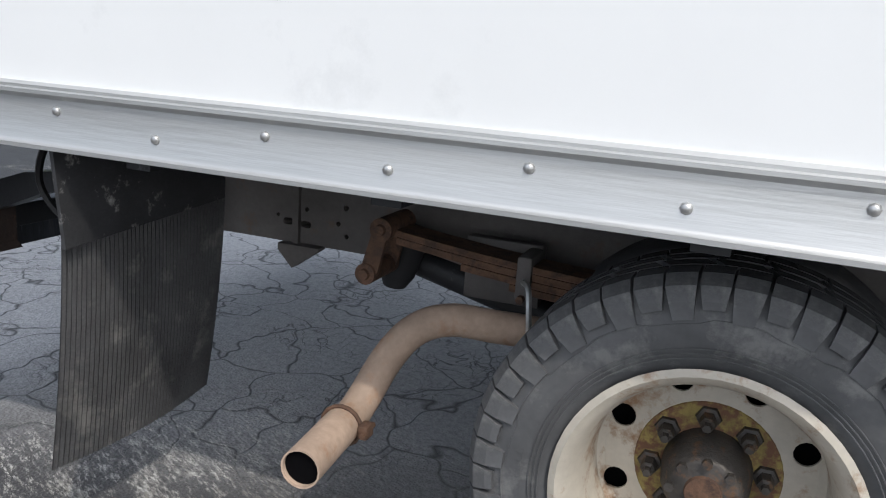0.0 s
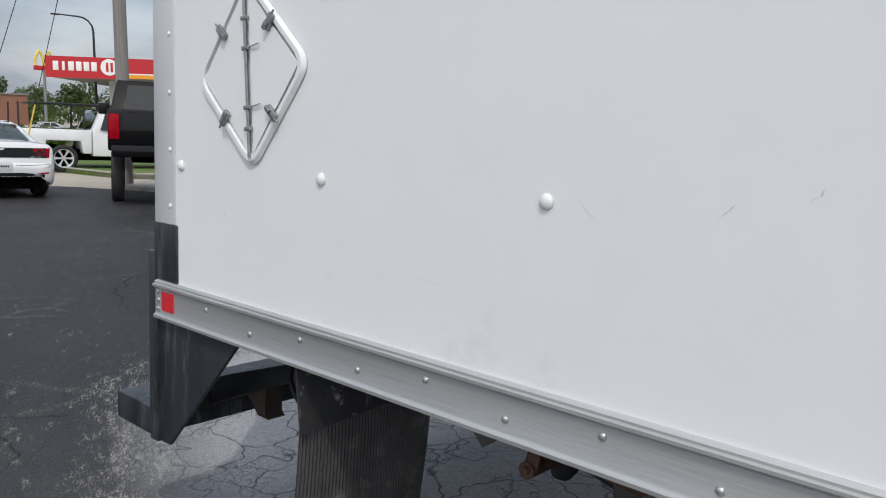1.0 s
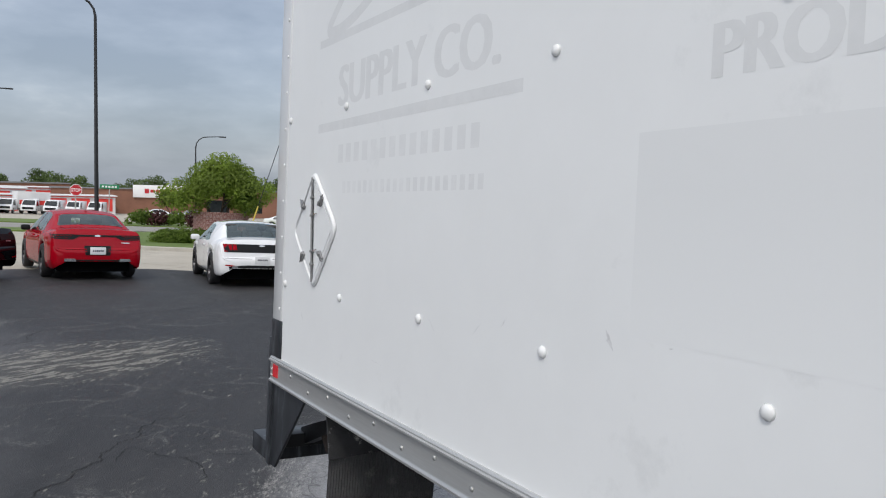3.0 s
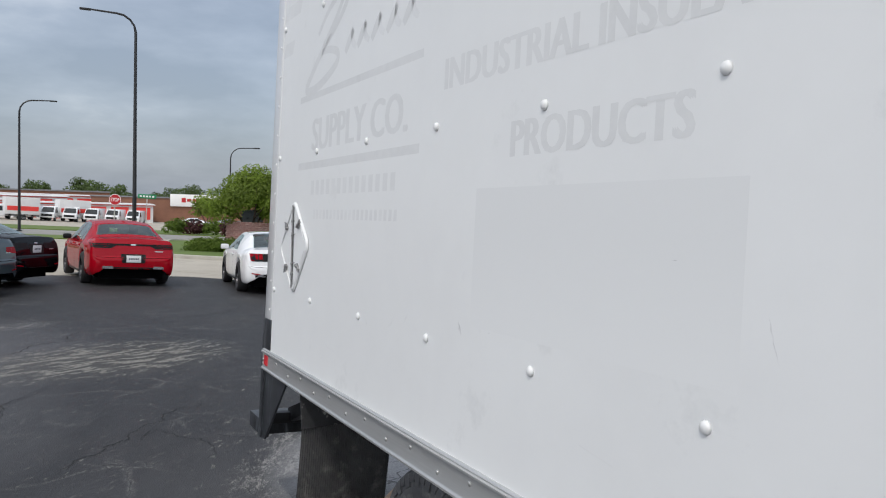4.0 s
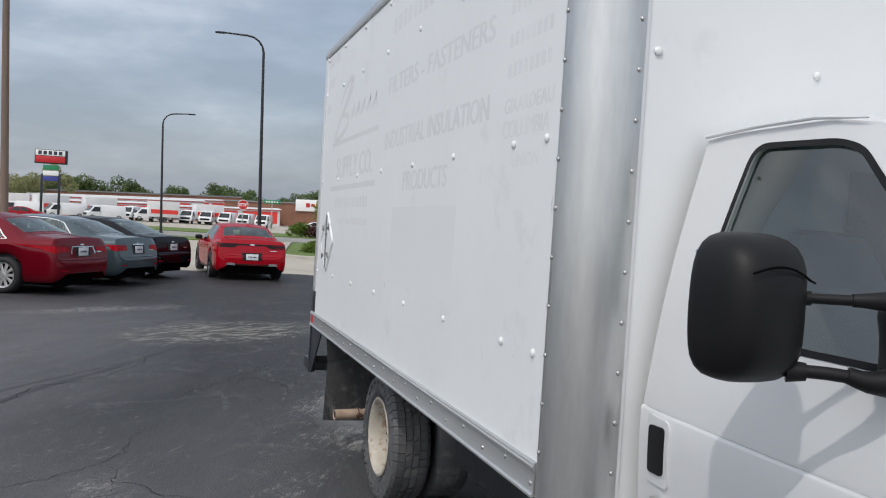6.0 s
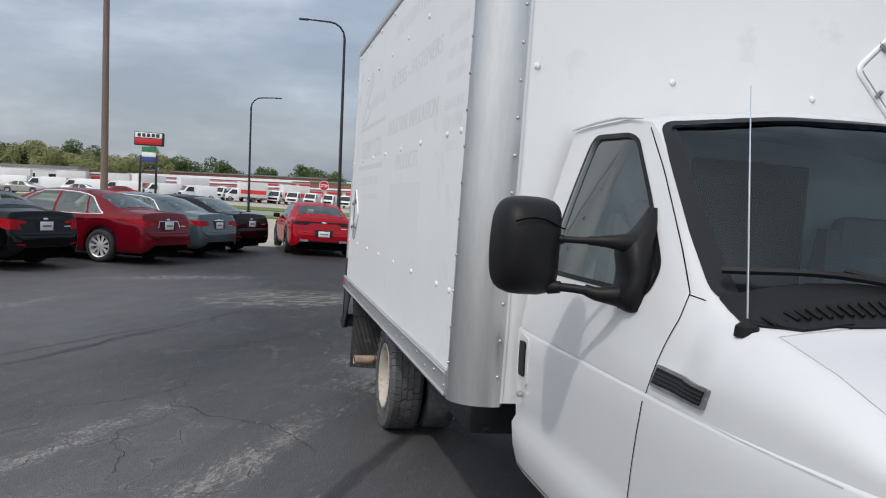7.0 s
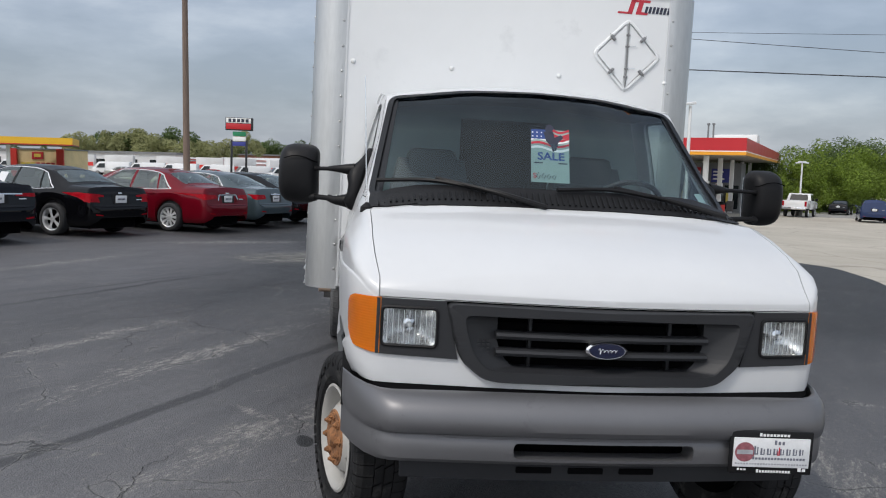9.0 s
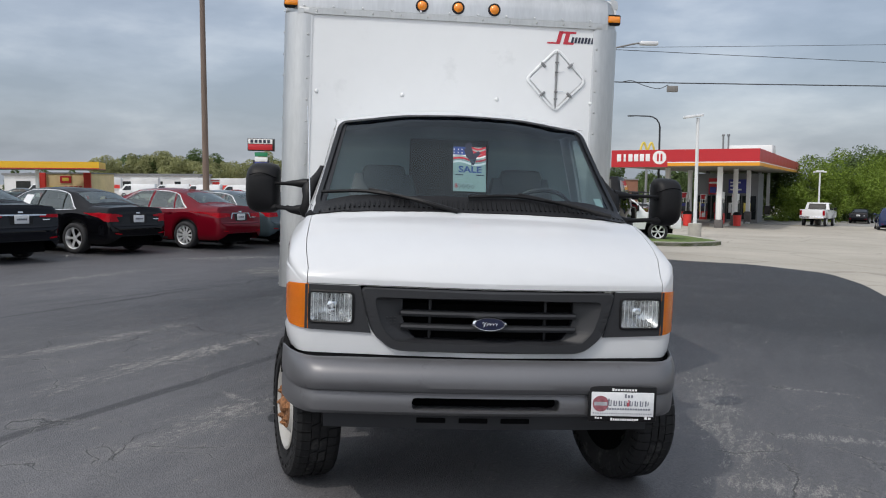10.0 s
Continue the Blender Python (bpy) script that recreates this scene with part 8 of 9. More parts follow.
def make_pickup(name, label, m, mat, lift=0.0, rack=False, r=0.38, tail="red_lens"):
    car = empty(name, m, label, "pickup truck", "parked cars")
    z = lift
    W = 0.99
    part("bed", profile_body([(-1.25, 0.62 + z), (-0.52, 0.62 + z), (-0.45, 0.98 + z), (0.45, 0.98 + z), (0.52, 0.62 + z), (0.75, 0.62 + z), (0.75, 1.30 + z), (-1.25, 1.30 + z)], W, 9, 0), mat, car)
    # flat near-black slab painted as the shaded hollow of the bed
    part("bed_shade", span((-1.20, -W + 0.08, 1.28 + z), (0.70, W - 0.08, 1.306 + z)), M["void"], car)
    part("cab_body", profile_body([(0.78, 0.55 + z), (3.05, 0.55 + z), (3.12, 0.90 + z), (3.28, 1.02 + z), (3.85, 1.0 + z), (4.02, 0.80 + z), (4.06, 0.62 + z), (4.45, 0.62 + z), (4.45, 1.05 + z), (4.3, 1.16 + z), (3.05, 1.24 + z), (2.45, 1.84 + z), (2.2, 1.90 + z), (1.05, 1.90 + z), (0.78, 1.28 + z)], W, 1.25 + z, 0.22), mat, car)
    for s in (-1, 1):
        zz = lambda v: v + z
        for pane in ([(0.98, zz(1.30)), (1.72, zz(1.30)), (1.72, zz(1.80)), (1.16, zz(1.80))], [(1.80, zz(1.30)), (2.78, zz(1.30)), (2.36, zz(1.78)), (1.80, zz(1.80))]):
            bm = bmesh.new()
            pts = [(x, s * (W * (1 - 0.22 * (v - 1.25 - z)) + 0.006), v) for x, v in pane]
            bm.faces.new([bm.verts.new(p) for p in pts])
            part("side_window", bm, M["car_glass"], car)
        part("tail_lamp", box((-1.262, s * (W - 0.10), 1.02 + z), (0.03, 0.17, 0.42), 0.02), M[tail], car, "red tail lamp")
        part("door_mirror", box((2.70, s * (W + 0.14), 1.38 + z), (0.12, 0.22, 0.24), 0.04), M["black_plastic"], car)
        part("door_handle", box((1.95, s * (W + 0.01), 1.12 + z), (0.2, 0.03, 0.04), 0.01), M["chrome"], car)
    bm = bmesh.new()
    bm.faces.new([bm.verts.new(p) for p in ((0.79, -0.72, 1.33 + z), (0.79, 0.72, 1.33 + z), (1.005, 0.66, 1.81 + z), (1.005, -0.66, 1.81 + z))])
    bmesh.ops.translate(bm, vec=(-0.02, 0, 0), verts=bm.verts)
    part("rear_window", bm, M["car_glass"], car)
    part("tailgate", box((-1.262, 0, 0.98 + z), (0.03, 1.55, 0.56), 0.02), mat, car)
    part("rear_bumper", box((-1.36, 0, 0.62 + z), (0.18, 1.86, 0.20), 0.03), M["chrome"] if mat is not P["black"] else mat, car)
    part("license_plate", box((-1.46, 0, 0.62 + z), (0.01, 0.31, 0.15), 0.004), M["plate_white"], car)
    part("underbody", span((-1.1, -0.62, 0.42 + z), (4.2, 0.62, 0.75 + z)), M["void"], car)
    if rack:
        rk = part("ladder_rack", box((1.4, 0, 2.02 + z), (4.3, 1.5, 0.05), 0.01), M["black_steel"], car, "black steel ladder rack")
        for x in (-1.1, 0.6, 3.2):
            for s in (-1, 1):
                part("rack_post", tube([(x, s * 0.8, 1.25 + z), (x, s * 0.74, 2.02 + z)], 0.025, 6), M["black_steel"], rk)
    put_wheels(car, (0.0, 3.57), W - 0.14, r, 6, M["dark_wheel"] if mat is P["black"] else M["silver_wheel"])
    return car


make_pickup("pickup_truck", "black lifted pickup truck on large off-road tyres", at_ground(-13.37, 7.24, 154), P["black"], 0.32, False, 0.46)
make_pickup("pickup_truck", "white work pickup with a black ladder rack", at_ground(-23.80, 9.42, 80), P["white"], -0.10, True)
make_pickup("pickup_truck", "white pickup with a roof bar parked on concrete", at_ground(-56.4, 39.0, 140), P["white"], 0.1, False)
make_car("sedan", "dark grey sedan parked by the trees", at_ground(-66.5, 49.5, 140), P["ink"])
mini = [(a, b, c, d * 1.0, e, f, g) for a, b, c, d, e, f, g in [(0.0, 0.70, 0.62, 0.62, 0.63, 0.40, 0.58), (0.05, 0.84, 0.74, 0.9, 0.92, 0.3, 0.8), (0.10, 0.90, 0.70, 1.25, 1.28, 0.26, 0.9), (0.30, 0.92, 0.62, 1.40, 1.45, 0.22, 0.93), (0.7, 0.92, 0.60, 1.43, 1.47, 0.2, 0.93), (2.5, 0.92, 0.62, 1.41, 1.46, 0.2, 0.92), (3.0, 0.92, 0.66, 1.28, 1.34, 0.2, 0.91), (3.75, 0.915, 0.75, 1.0, 1.05, 0.2, 0.88), (4.4, 0.89, 0.75, 0.86, 0.92, 0.22, 0.80), (4.8, 0.78, 0.66, 0.70, 0.74, 0.28, 0.66), (4.9, 0.60, 0.55, 0.58, 0.60, 0.36, 0.56)]]
make_car("minivan", "dark blue minivan parked on concrete", at_ground(-49.5, 41.2, 150), P["navy"], 5.0, 0.97, 1.75, 2.95, 1.1, 0.34, 7, tab=mini, category="van")
make_car("sedan", "silver sedan standing at the roadside", at_ground(-106.0, 24.0, 80), P["silver"])

# ---- surroundings ----
M["leaf"] = surf("leaf_green", (0.200, 0.285, 0.042), 0.55, var=0.55, scale=0.5, fine=6, spec=0.25)
M["leaf_far"] = surf("far_leaf_green", (0.115, 0.165, 0.060), 0.7, var=0.35, scale=0.12, fine=0.8, spec=0.2)
M["leaf_pale"] = surf("pale_blossom_green", (0.31, 0.32, 0.15), 0.7, var=0.35, scale=0.15, fine=0.9, spec=0.2)
M["leaf_red"] = surf("purple_shrub", (0.06, 0.022, 0.022), 0.7, var=0.35, scale=0.8, fine=6, spec=0.2)
M["hedge"] = surf("hedge_green", (0.120, 0.185, 0.028), 0.6, var=0.3, scale=1.2, fine=8, spec=0.25)
M["bark"] = surf("bark", (0.075, 0.055, 0.04), 0.9, var=0.3, scale=5, fine=30, bump=0.5, stretch=(4, 4, 0.6))
M["pole_wood"] = surf("weathered_pole", (0.17, 0.125, 0.10), 0.85, var=0.2, scale=3, fine=30, stretch=(8, 8, 0.4), bump=0.3)
M["pole_grey"] = surf("grey_utility_pole", (0.22, 0.21, 0.195), 0.85, var=0.2, scale=3, fine=30, stretch=(8, 8, 0.4), bump=0.3)
M["pole_black"] = surf("black_lamp_pole", (0.012, 0.013, 0.016), 0.45, var=0.2, scale=2)
M["pole_white"] = surf("white_lamp_pole", (0.72, 0.73, 0.74), 0.5, var=0.05, scale=2)
M["brick"] = surf("red_brick_wall", (0.24, 0.115, 0.075), 0.9, var=0.15, scale=0.3, fine=3)
M["sign_red"] = surf("sign_red", (0.48, 0.016, 0.024), 0.4, var=0.04, scale=0.5)
M["sign_white"] = surf("sign_white", (0.80, 0.80, 0.79), 0.5, var=0.04, scale=0.5)
M["sign_green"] = surf("sign_green", (0.02, 0.22, 0.10), 0.5, var=0.05, scale=0.5)
M["sign_blue"] = surf("sign_blue", (0.04, 0.05, 0.26), 0.5, var=0.05, scale=0.5)
M["sign_orange"] = surf("sign_orange", (0.72, 0.20, 0.04), 0.5, var=0.05, scale=0.5)
M["canopy_orange"] = surf("canopy_orange_stripe", (0.78, 0.33, 0.02), 0.4, var=0.04, scale=0.5)
# white soffit darkened to tan-grey: the shade under the canopy in its colour
M["soffit"] = surf("shaded_canopy_soffit", (0.30, 0.275, 0.235), 0.7, var=0.1, scale=0.4)
M["canopy_yellow"] = surf("canopy_yellow", (0.80, 0.46, 0.02), 0.4, var=0.04, scale=0.5)
M["storage_white"] = surf("white_metal_siding", (0.66, 0.66, 0.66), 0.6, var=0.08, scale=0.4)
M["storage_red"] = surf("red_roller_door", (0.70, 0.045, 0.035), 0.55, var=0.08, scale=0.5)
M["roof_grey"] = surf("grey_roof", (0.20, 0.205, 0.21), 0.8, var=0.1, scale=0.4)
M["yellow"] = surf("yellow_plastic", (0.75, 0.58, 0.10), 0.5, var=0.08, scale=2)
M["wire"] = surf("black_wire", (0.02, 0.02, 0.022), 0.6, var=0.1)
M["planter"] = surf("red_and_white_blocks", (0.26, 0.10, 0.09), 0.85, var=0.3, scale=6, fine=30, dirt=(0.50, 0.42, 0.38), dirt_at=0.54)

for key in ("leaf", "leaf_far", "leaf_pale", "hedge"):
    nt = M[key].node_tree
    bs, out = nt.nodes["Principled BSDF"], nt.nodes["Material Output"]
    tl, mx = nt.nodes.new("ShaderNodeBsdfTranslucent"), nt.nodes.new("ShaderNodeMixShader")
    mx.inputs[0].default_value = 0.38
    nt.links.new(bs.inputs["Base Color"].links[0].from_socket, tl.inputs["Color"])
    nt.links.new(bs.outputs[0], mx.inputs[1]); nt.links.new(tl.outputs[0], mx.inputs[2]); nt.links.new(mx.outputs[0], out.inputs[0])

rng = random.Random(7)


def leaf_cloud(blobs, count, size, seed, squash=0.8):
    """Small bent leaves strewn through and over many uneven clumps."""
    r = random.Random(seed)
    verts, faces = [], []
    total = sum(b[3] ** 2 for b in blobs)
    for bx, by, bz, br in blobs:
        for _ in range(int(count * br * br / total)):
            d = Vector((r.gauss(0, 1), r.gauss(0, 1), r.gauss(0, 1))).normalized()
            k = br * (0.55 + 0.5 * r.random() ** 0.6)
            c = Vector((bx, by, bz)) + Vector((d.x * k, d.y * k, d.z * k * squash))
            n = (d + Vector((r.uniform(-1, 1), r.uniform(-1, 1), r.uniform(-0.4, 1)))).normalized()
            u = n.orthogonal().normalized()
            u = (Matrix.Rotation(r.uniform(0, 6.28), 3, n) @ u)
            v = n.cross(u)
            s = size * r.uniform(0.6, 1.4)
            i = len(verts)
            verts += [c - u * s, c + v * s * 0.45 + n * s * 0.12, c + u * s, c - v * s * 0.45 + n * s * 0.12]
            faces += [(i, i + 1, i + 2), (i, i + 2, i + 3)]
    me = bpy.data.meshes.new("leaves")
    me.from_pydata([tuple(v) for v in verts], [], faces)
    return me


def blob_crown(cx, cy, cz, rx, rz, n, seed, share=0.42):
    r = random.Random(seed)
    out = []
    for _ in range(n):
        a, e, k = r.uniform(0, 6.28), r.uniform(-0.6, 1.2), r.uniform(0.45, 0.9)
        out.append((cx + rx * k * math.cos(a) * math.cos(e), cy + rx * k * math.sin(a) * math.cos(e), cz + rz * k * math.sin(e), rx * share * r.uniform(0.7, 1.2)))
    return out


def make_tree(x, y, height, spread, seed, mat="leaf", leaves=5000, leaf=0.11, label="broad green tree in full leaf", stems=3, low=0.30):
    g = gz(x, y)
    t = empty("tree", Matrix.Translation((x, y, g)), label, "tree")
    r = random.Random(seed)
    bm = bmesh.new()
    for k in range(stems):
        a = 6.28 * k / stems + r.uniform(-0.4, 0.4)
        w = spread * 0.32
        add_tube(bm, smooth_path([(0.08 * math.cos(a), 0.08 * math.sin(a), -0.05), (0.15 * math.cos(a), 0.15 * math.sin(a), height * 0.2), (w * 0.5 * math.cos(a), w * 0.5 * math.sin(a), height * 0.48), (w * math.cos(a), w * math.sin(a), height * 0.75)], 4), [0.11 * height / 4.5 * (1 - 0.07 * i) for i in range(13)], 7)
        for j in range(3):
            b = a + r.uniform(-1.2, 1.2)
            add_tube(bm, [(w * 0.45 * math.cos(a), w * 0.45 * math.sin(a), height * (0.42 + 0.08 * j)), (spread * 0.42 * math.cos(b), spread * 0.42 * math.sin(b), height * (0.58 + 0.1 * j))], [0.045, 0.015], 5)
    part("trunk", bm, M["bark"], t)
    zc = height * (low + (1 - low) * 0.48)
    me = leaf_cloud(blob_crown(0, 0, zc, spread * 0.5, height * (1 - low) * 0.5, 34, seed), leaves, leaf, seed + 1)
    part("crown", me, M[mat], t, smooth=False)
    return t


make_tree(-37.3, 9.75, 4.15, 4.3, 11, leaves=25000, leaf=0.075, low=0.20)
make_tree(-103, 20.5, 4.4, 4.6, 13, leaves=1500, leaf=0.24, label="small round street tree")


def woods(name, pts, seed, mat, label, leaf=0.7, per=420):
    """A far belt of trees as one mass of leaves with an uneven top."""
    r = random.Random(seed)
    blobs = []
    for x, y, h in pts:
        g = gz(x, y)
        for _ in range(11):
            rr, up = h * r.uniform(0.12, 0.27), r.uniform(0.06, 0.86)
            out = h * 0.66 * (1.15 - up)
            blobs.append((x + r.uniform(-1, 1) * out, y + r.uniform(-1, 1) * out, g + h * up, rr))
    me = leaf_cloud(blobs, per * len(pts), leaf, seed + 1, 0.9)
    me.materials.append(M[mat])
    ob = new(name, me)
    return tagged(ob, label, "trees", kind="stuff")


r = random.Random(3)
woods("far_woods", [(-215 + r.uniform(-12, 12), y + r.uniform(-3, 3), r.uniform(5.6, 9.0)) for y in range(-40, 90, 3)], 21, "leaf_far", "distant belt of green trees behind the shops", 0.34, 1100)
woods("far_woods", [(-170 + r.uniform(-10, 10), y + r.uniform(-2, 2), r.uniform(7.0, 9.6)) for y in range(-56, -22, 3)], 22, "leaf_pale", "distant pale blossoming trees", 0.27, 4000)
woods("far_woods", [(-176 + r.uniform(-8, 8), y + r.uniform(-2, 2), r.uniform(7.0, 10.0)) for y in range(-52, -28, 6)], 27, "leaf_far", "distant green trees among blossom", 0.28, 4000)
woods("far_woods", [(-200 + r.uniform(-10, 10), y + r.uniform(-2, 2), r.uniform(4.0, 6)) for y in range(-110, -58, 6)], 23, "leaf_far", "distant belt of green trees", 0.42, 1100)
woods("roadside_woods", [(-72 - 0.55 * k + r.uniform(-3, 3), 44 + 2.4 * k + r.uniform(-0.6, 0.6), h) for k, h in enumerate((3.8, 4.2, 5.2, 8.4, 6.2, 5.4, 7.4, 8.6, 6.8, 8.9, 7.2, 9.4, 6.2, 8.2, 9.0, 6.4, 7.8, 8.8, 6.0, 8.4, 9.2, 7.0, 8.0, 6.6, 8.6, 7.4))], 24, "leaf", "dense green woods behind the concrete lot", 0.125, 6500)
woods("roadside_woods", [(-78 - 0.5 * k + r.uniform(-3, 3), 38 + 2.6 * k + r.uniform(-1, 1), r.uniform(4.6, 5.8) + min(2.6, 0.4 * k)) for k in range(20)], 25, "leaf_far", "dense green woods behind the concrete lot", 0.15, 4500)
woods("far_woods", [(-160 + r.uniform(-8, 8), y + r.uniform(-3, 3), r.uniform(6, 9)) for y in range(48, 120, 6)], 26, "leaf_far", "distant belt of green trees", 0.4, 1200)


def shrub(x, y, rx, h, seed, mat="hedge", label="clipped green shrub", count=900, leaf=0.09):
    g = gz(x, y)
    s = empty("shrub", Matrix.Translation((x, y, g)), label, "shrub")
    part("foliage", leaf_cloud(blob_crown(0, 0, h * 0.42, rx, h * 0.42, 16, seed, 0.5), count, leaf, seed), M[mat], s, smooth=False)
    return s


for k in range(5):
    shrub(-36.8 + 0.22 * k, 7.0 + 0.66 * k, 0.75, 0.68, 40 + k, label="low spreading green shrub in the lawn", count=2600, leaf=0.06)
for k in range(5):
    shrub(-33.5, 11.8 + 1.0 * k, 0.85, 1.25, 50 + k, label="clipped green hedge shrub", count=1400)
for k, (x, y) in enumerate(((-78, 12.4), (-78, 14.2), (-79, 16), (-77, 17.4))):
    shrub(x, y, 1.2, 1.6, 60 + k, "leaf_red" if k % 2 else "hedge", "dark leafy roadside shrub", 900, 0.16)

# stacked blocks round the bed at the corner of the lawn
bed = empty("planter_wall", at_ground(-37.3, 9.75, 0), "curved planter wall of red and white blocks", "planter")
blk = box((0, 0, 0), (0.34, 0.26, 0.10), 0.012)
blk_me = to_mesh(blk, "block"); blk_me.materials.append(M["planter"])
for row in range(14):
    for k in range(12):
        a = -1.5 + 3.0 * (k + 0.5 * (row % 2)) / 12
        o = new("block", blk_me)
        o.parent = bed
        o.matrix_local = Matrix.Translation((1.18 * math.cos(a), 1.18 * math.sin(a), 0.09 + 0.108 * row)) @ Matrix.Rotation(a + 1.57 + rng.uniform(-0.06, 0.06), 4, "Z")


# ---- lamps, poles and wires ----
def street_lamp(x, y, h, arm, yaw, mat="pole_black", label="tall black street lamp with a curved arm", r0=0.11, head=0.55):
    t = empty("street_lamp", Matrix.Translation((x, y, gz(x, y))) @ Matrix.Rotation(radians(yaw), 4, "Z"), label, "street lamp")
    bend = 0.9
    pts = [(0, 0, 0), (0, 0, h * 0.5), (0, 0, h - bend)] + [(bend * (1 - math.cos(a)), 0, h - bend + bend * math.sin(a)) for a in (0.4, 0.8, 1.2, 1.57)] + [(arm, 0, h + 0.06)]
    part("pole", tube(pts, [r0, r0 * 0.8, r0 * 0.65] + [r0 * 0.5] * 4 + [r0 * 0.4], 8), M[mat], t)
    part("lamp_head", box((arm + head / 2, 0, h + 0.05), (head, 0.22, 0.10), 0.03), M["trim_grey"] if mat == "pole_black" else M[mat], t)
    part("base", box((0, 0, 0.05), (0.4, 0.4, 0.1), 0.02), M[mat], t)
    return t


street_lamp(-41.7, 4.72, 11.9, 2.1, -96)
street_lamp(-65.0, -0.75, 9.8, 2.0, 88, label="tall black street lamp beyond the road")
street_lamp(-66.5, 15.2, 7.8, 1.9, 82, r0=0.085, label="tall black street lamp behind a tree")
street_lamp(-54.4, 24.5, 8.5, 2.0, -108, label="tall black street lamp by the crossing")

t = empty("light_pole", Matrix.Translation((-28.0, -5.85, gz(-28, -5.85))), "tall plain brown pole behind the parked cars", "pole")
part("pole", tube([(0, 0, 0), (0, 0, 13.0)], [0.15, 0.10], 12), M["pole_wood"], t)
for dx, dy in ((0.0, 0.0),):
    t = empty("utility_pole", Matrix.Translation((-17.9 + dx, 8.66 + dy, gz(-17.9, 8.66))), "weathered grey utility pole", "utility pole")
    part("pole", tube([(0, 0, 0), (0, 0, 10.5)], [0.16, 0.12], 12), M["pole_grey"], t)
    if dy == 0:
        part("crossarm", box((0, 0, 10.0), (0.12, 2.2, 0.12), 0.01), M["pole_grey"], t)


def wire(name, a, b, sag, r=0.012, label="sagging black overhead wire", guard=False):
    a, b = Vector(a), Vector(b)
    pts = [a.lerp(b, k / 16) - Vector((0, 0, sag * 4 * (k / 16) * (1 - k / 16))) for k in range(17)]
    t = tagged(part(name, tube(pts, r, 5), M["wire"]), label, "wire")
    if guard:
        d = (a - b).normalized()
        part("guard", tube([b, b + d * 1.9], 0.020, 8), M["yellow"], t, "yellow plastic guy guard")
    return t


wire("guy_wire", (-17.85, 8.5, 9.4), (-21.2, 6.15, gz(-21.2, 6.15)), 0.0, 0.010, "taut guy wire with a yellow guard", True)
wire("guy_wire", (-17.80, 8.6, 8.6), (-20.9, 7.35, gz(-20.9, 7.35)), 0.0, 0.010, "taut guy wire with a yellow guard", True)
for a, b, r_ in (((-17.90, 8.66, 6.00), (-15.37, 34.00, 4.97), 0.010), ((-17.90, 8.66, 6.02), (-15.37, 34.00, 6.43), 0.007), ((-17.90, 8.66, 4.92), (-15.37, 34.00, 4.70), 0.018)):
    wire("overhead_wire", a, b, 0.05, r_)
tagged(part("hanging_cable", tube(smooth_path([(-17.79, 9.73, 4.89), (-17.76, 10.10, 4.95), (-17.71, 10.51, 4.79), (-17.67, 10.98, 4.69), (-17.64, 11.31, 4.82)], 4), 0.012, 5), M["wire"]), "black cable looping from the overhead wire", "cable")
tagged(part("splice_box", box((-17.62, 11.44, 4.68), (0.10, 0.36, 0.20), 0.02), M["pole_grey"]), "grey splice box hung on the overhead wire", "cable box")
t = empty("street_lamp", Matrix.Identity(4), "grey cobra-head lamp on a short arm of the utility pole", "street lamp")
part("arm", tube(smooth_path([(-17.85, 8.75, 5.84), (-17.80, 9.71, 6.05), (-17.74, 10.26, 6.16), (-17.70, 10.63, 6.16)], 4), 0.03, 6), M["pole_grey"], t)
part("lamp_head", box((-17.70, 10.63, 6.16), (0.22, 0.62, 0.13), 0.05), M["pole_white"], t)


def white_lot_lamp(x, y, h, heads, label):
    t = empty("lot_lamp", Matrix.Translation((x, y, gz(x, y))), label, "lot lamp")
    part("base", revolve([(0.0, 0.30), (0.62, 0.30), (0.64, 0.26), (0.64, 0.0)], 16, "z"), M["kerb"], t)
    part("pole", tube([(0, 0, 0.6), (0, 0, h)], [0.085, 0.07], 10), M["pole_white"], t)
    for yaw in heads:
        bm = box((0.55, 0, h + 0.05), (0.9, 0.32, 0.12), 0.03)
        part("lamp_head", strip_of(bm, Matrix.Rotation(radians(yaw), 4, "Z") @ Matrix.Rotation(radians(-8), 4, "Y")), M["pole_white"], t)
    return t


white_lot_lamp(-27.6, 16.5, 5.5, (95,), "white lot lamp on a concrete base in the island")
white_lot_lamp(-60.0, 41.4, 4.7, (60, -120), "white double-headed lot lamp")

# ---- signs ----
stop = empty("stop_sign", at_ground(-45.0, 4.0, 0), "red octagonal stop sign on a grey post", "stop sign")
part("post", tube([(0, 0, 0), (0, 0, 2.75)], 0.035, 8), M["rivet"], stop)
octo = lambda r_: [(r_ * math.cos(math.pi * (k + 0.5) / 4), r_ * math.sin(math.pi * (k + 0.5) / 4)) for k in range(8)]
part("rim", prism([(a, b + 2.42) for a, b in octo(0.325)], "x", 0.045, 0.055), M["sign_white"], stop)
part("face", prism([(a, b + 2.42) for a, b in octo(0.295)], "x", 0.054, 0.058), M["sign_red"], stop)
me = text_mesh("STOP", 0.19, 0.45, 0.0, 0.02)
me.transform(basis((0.0605, -0.225, 2.325), (0, 1, 0), (0, 0, 1)))
part("word", me, M["sign_white"], stop, smooth=False)
sg = empty("street_sign", at_ground(-55.5, 7.0, 0), "green street name sign on a post", "street sign")
part("post", tube([(0, 0, 0), (0, 0, 3.1)], 0.035, 8), M["rivet"], sg)
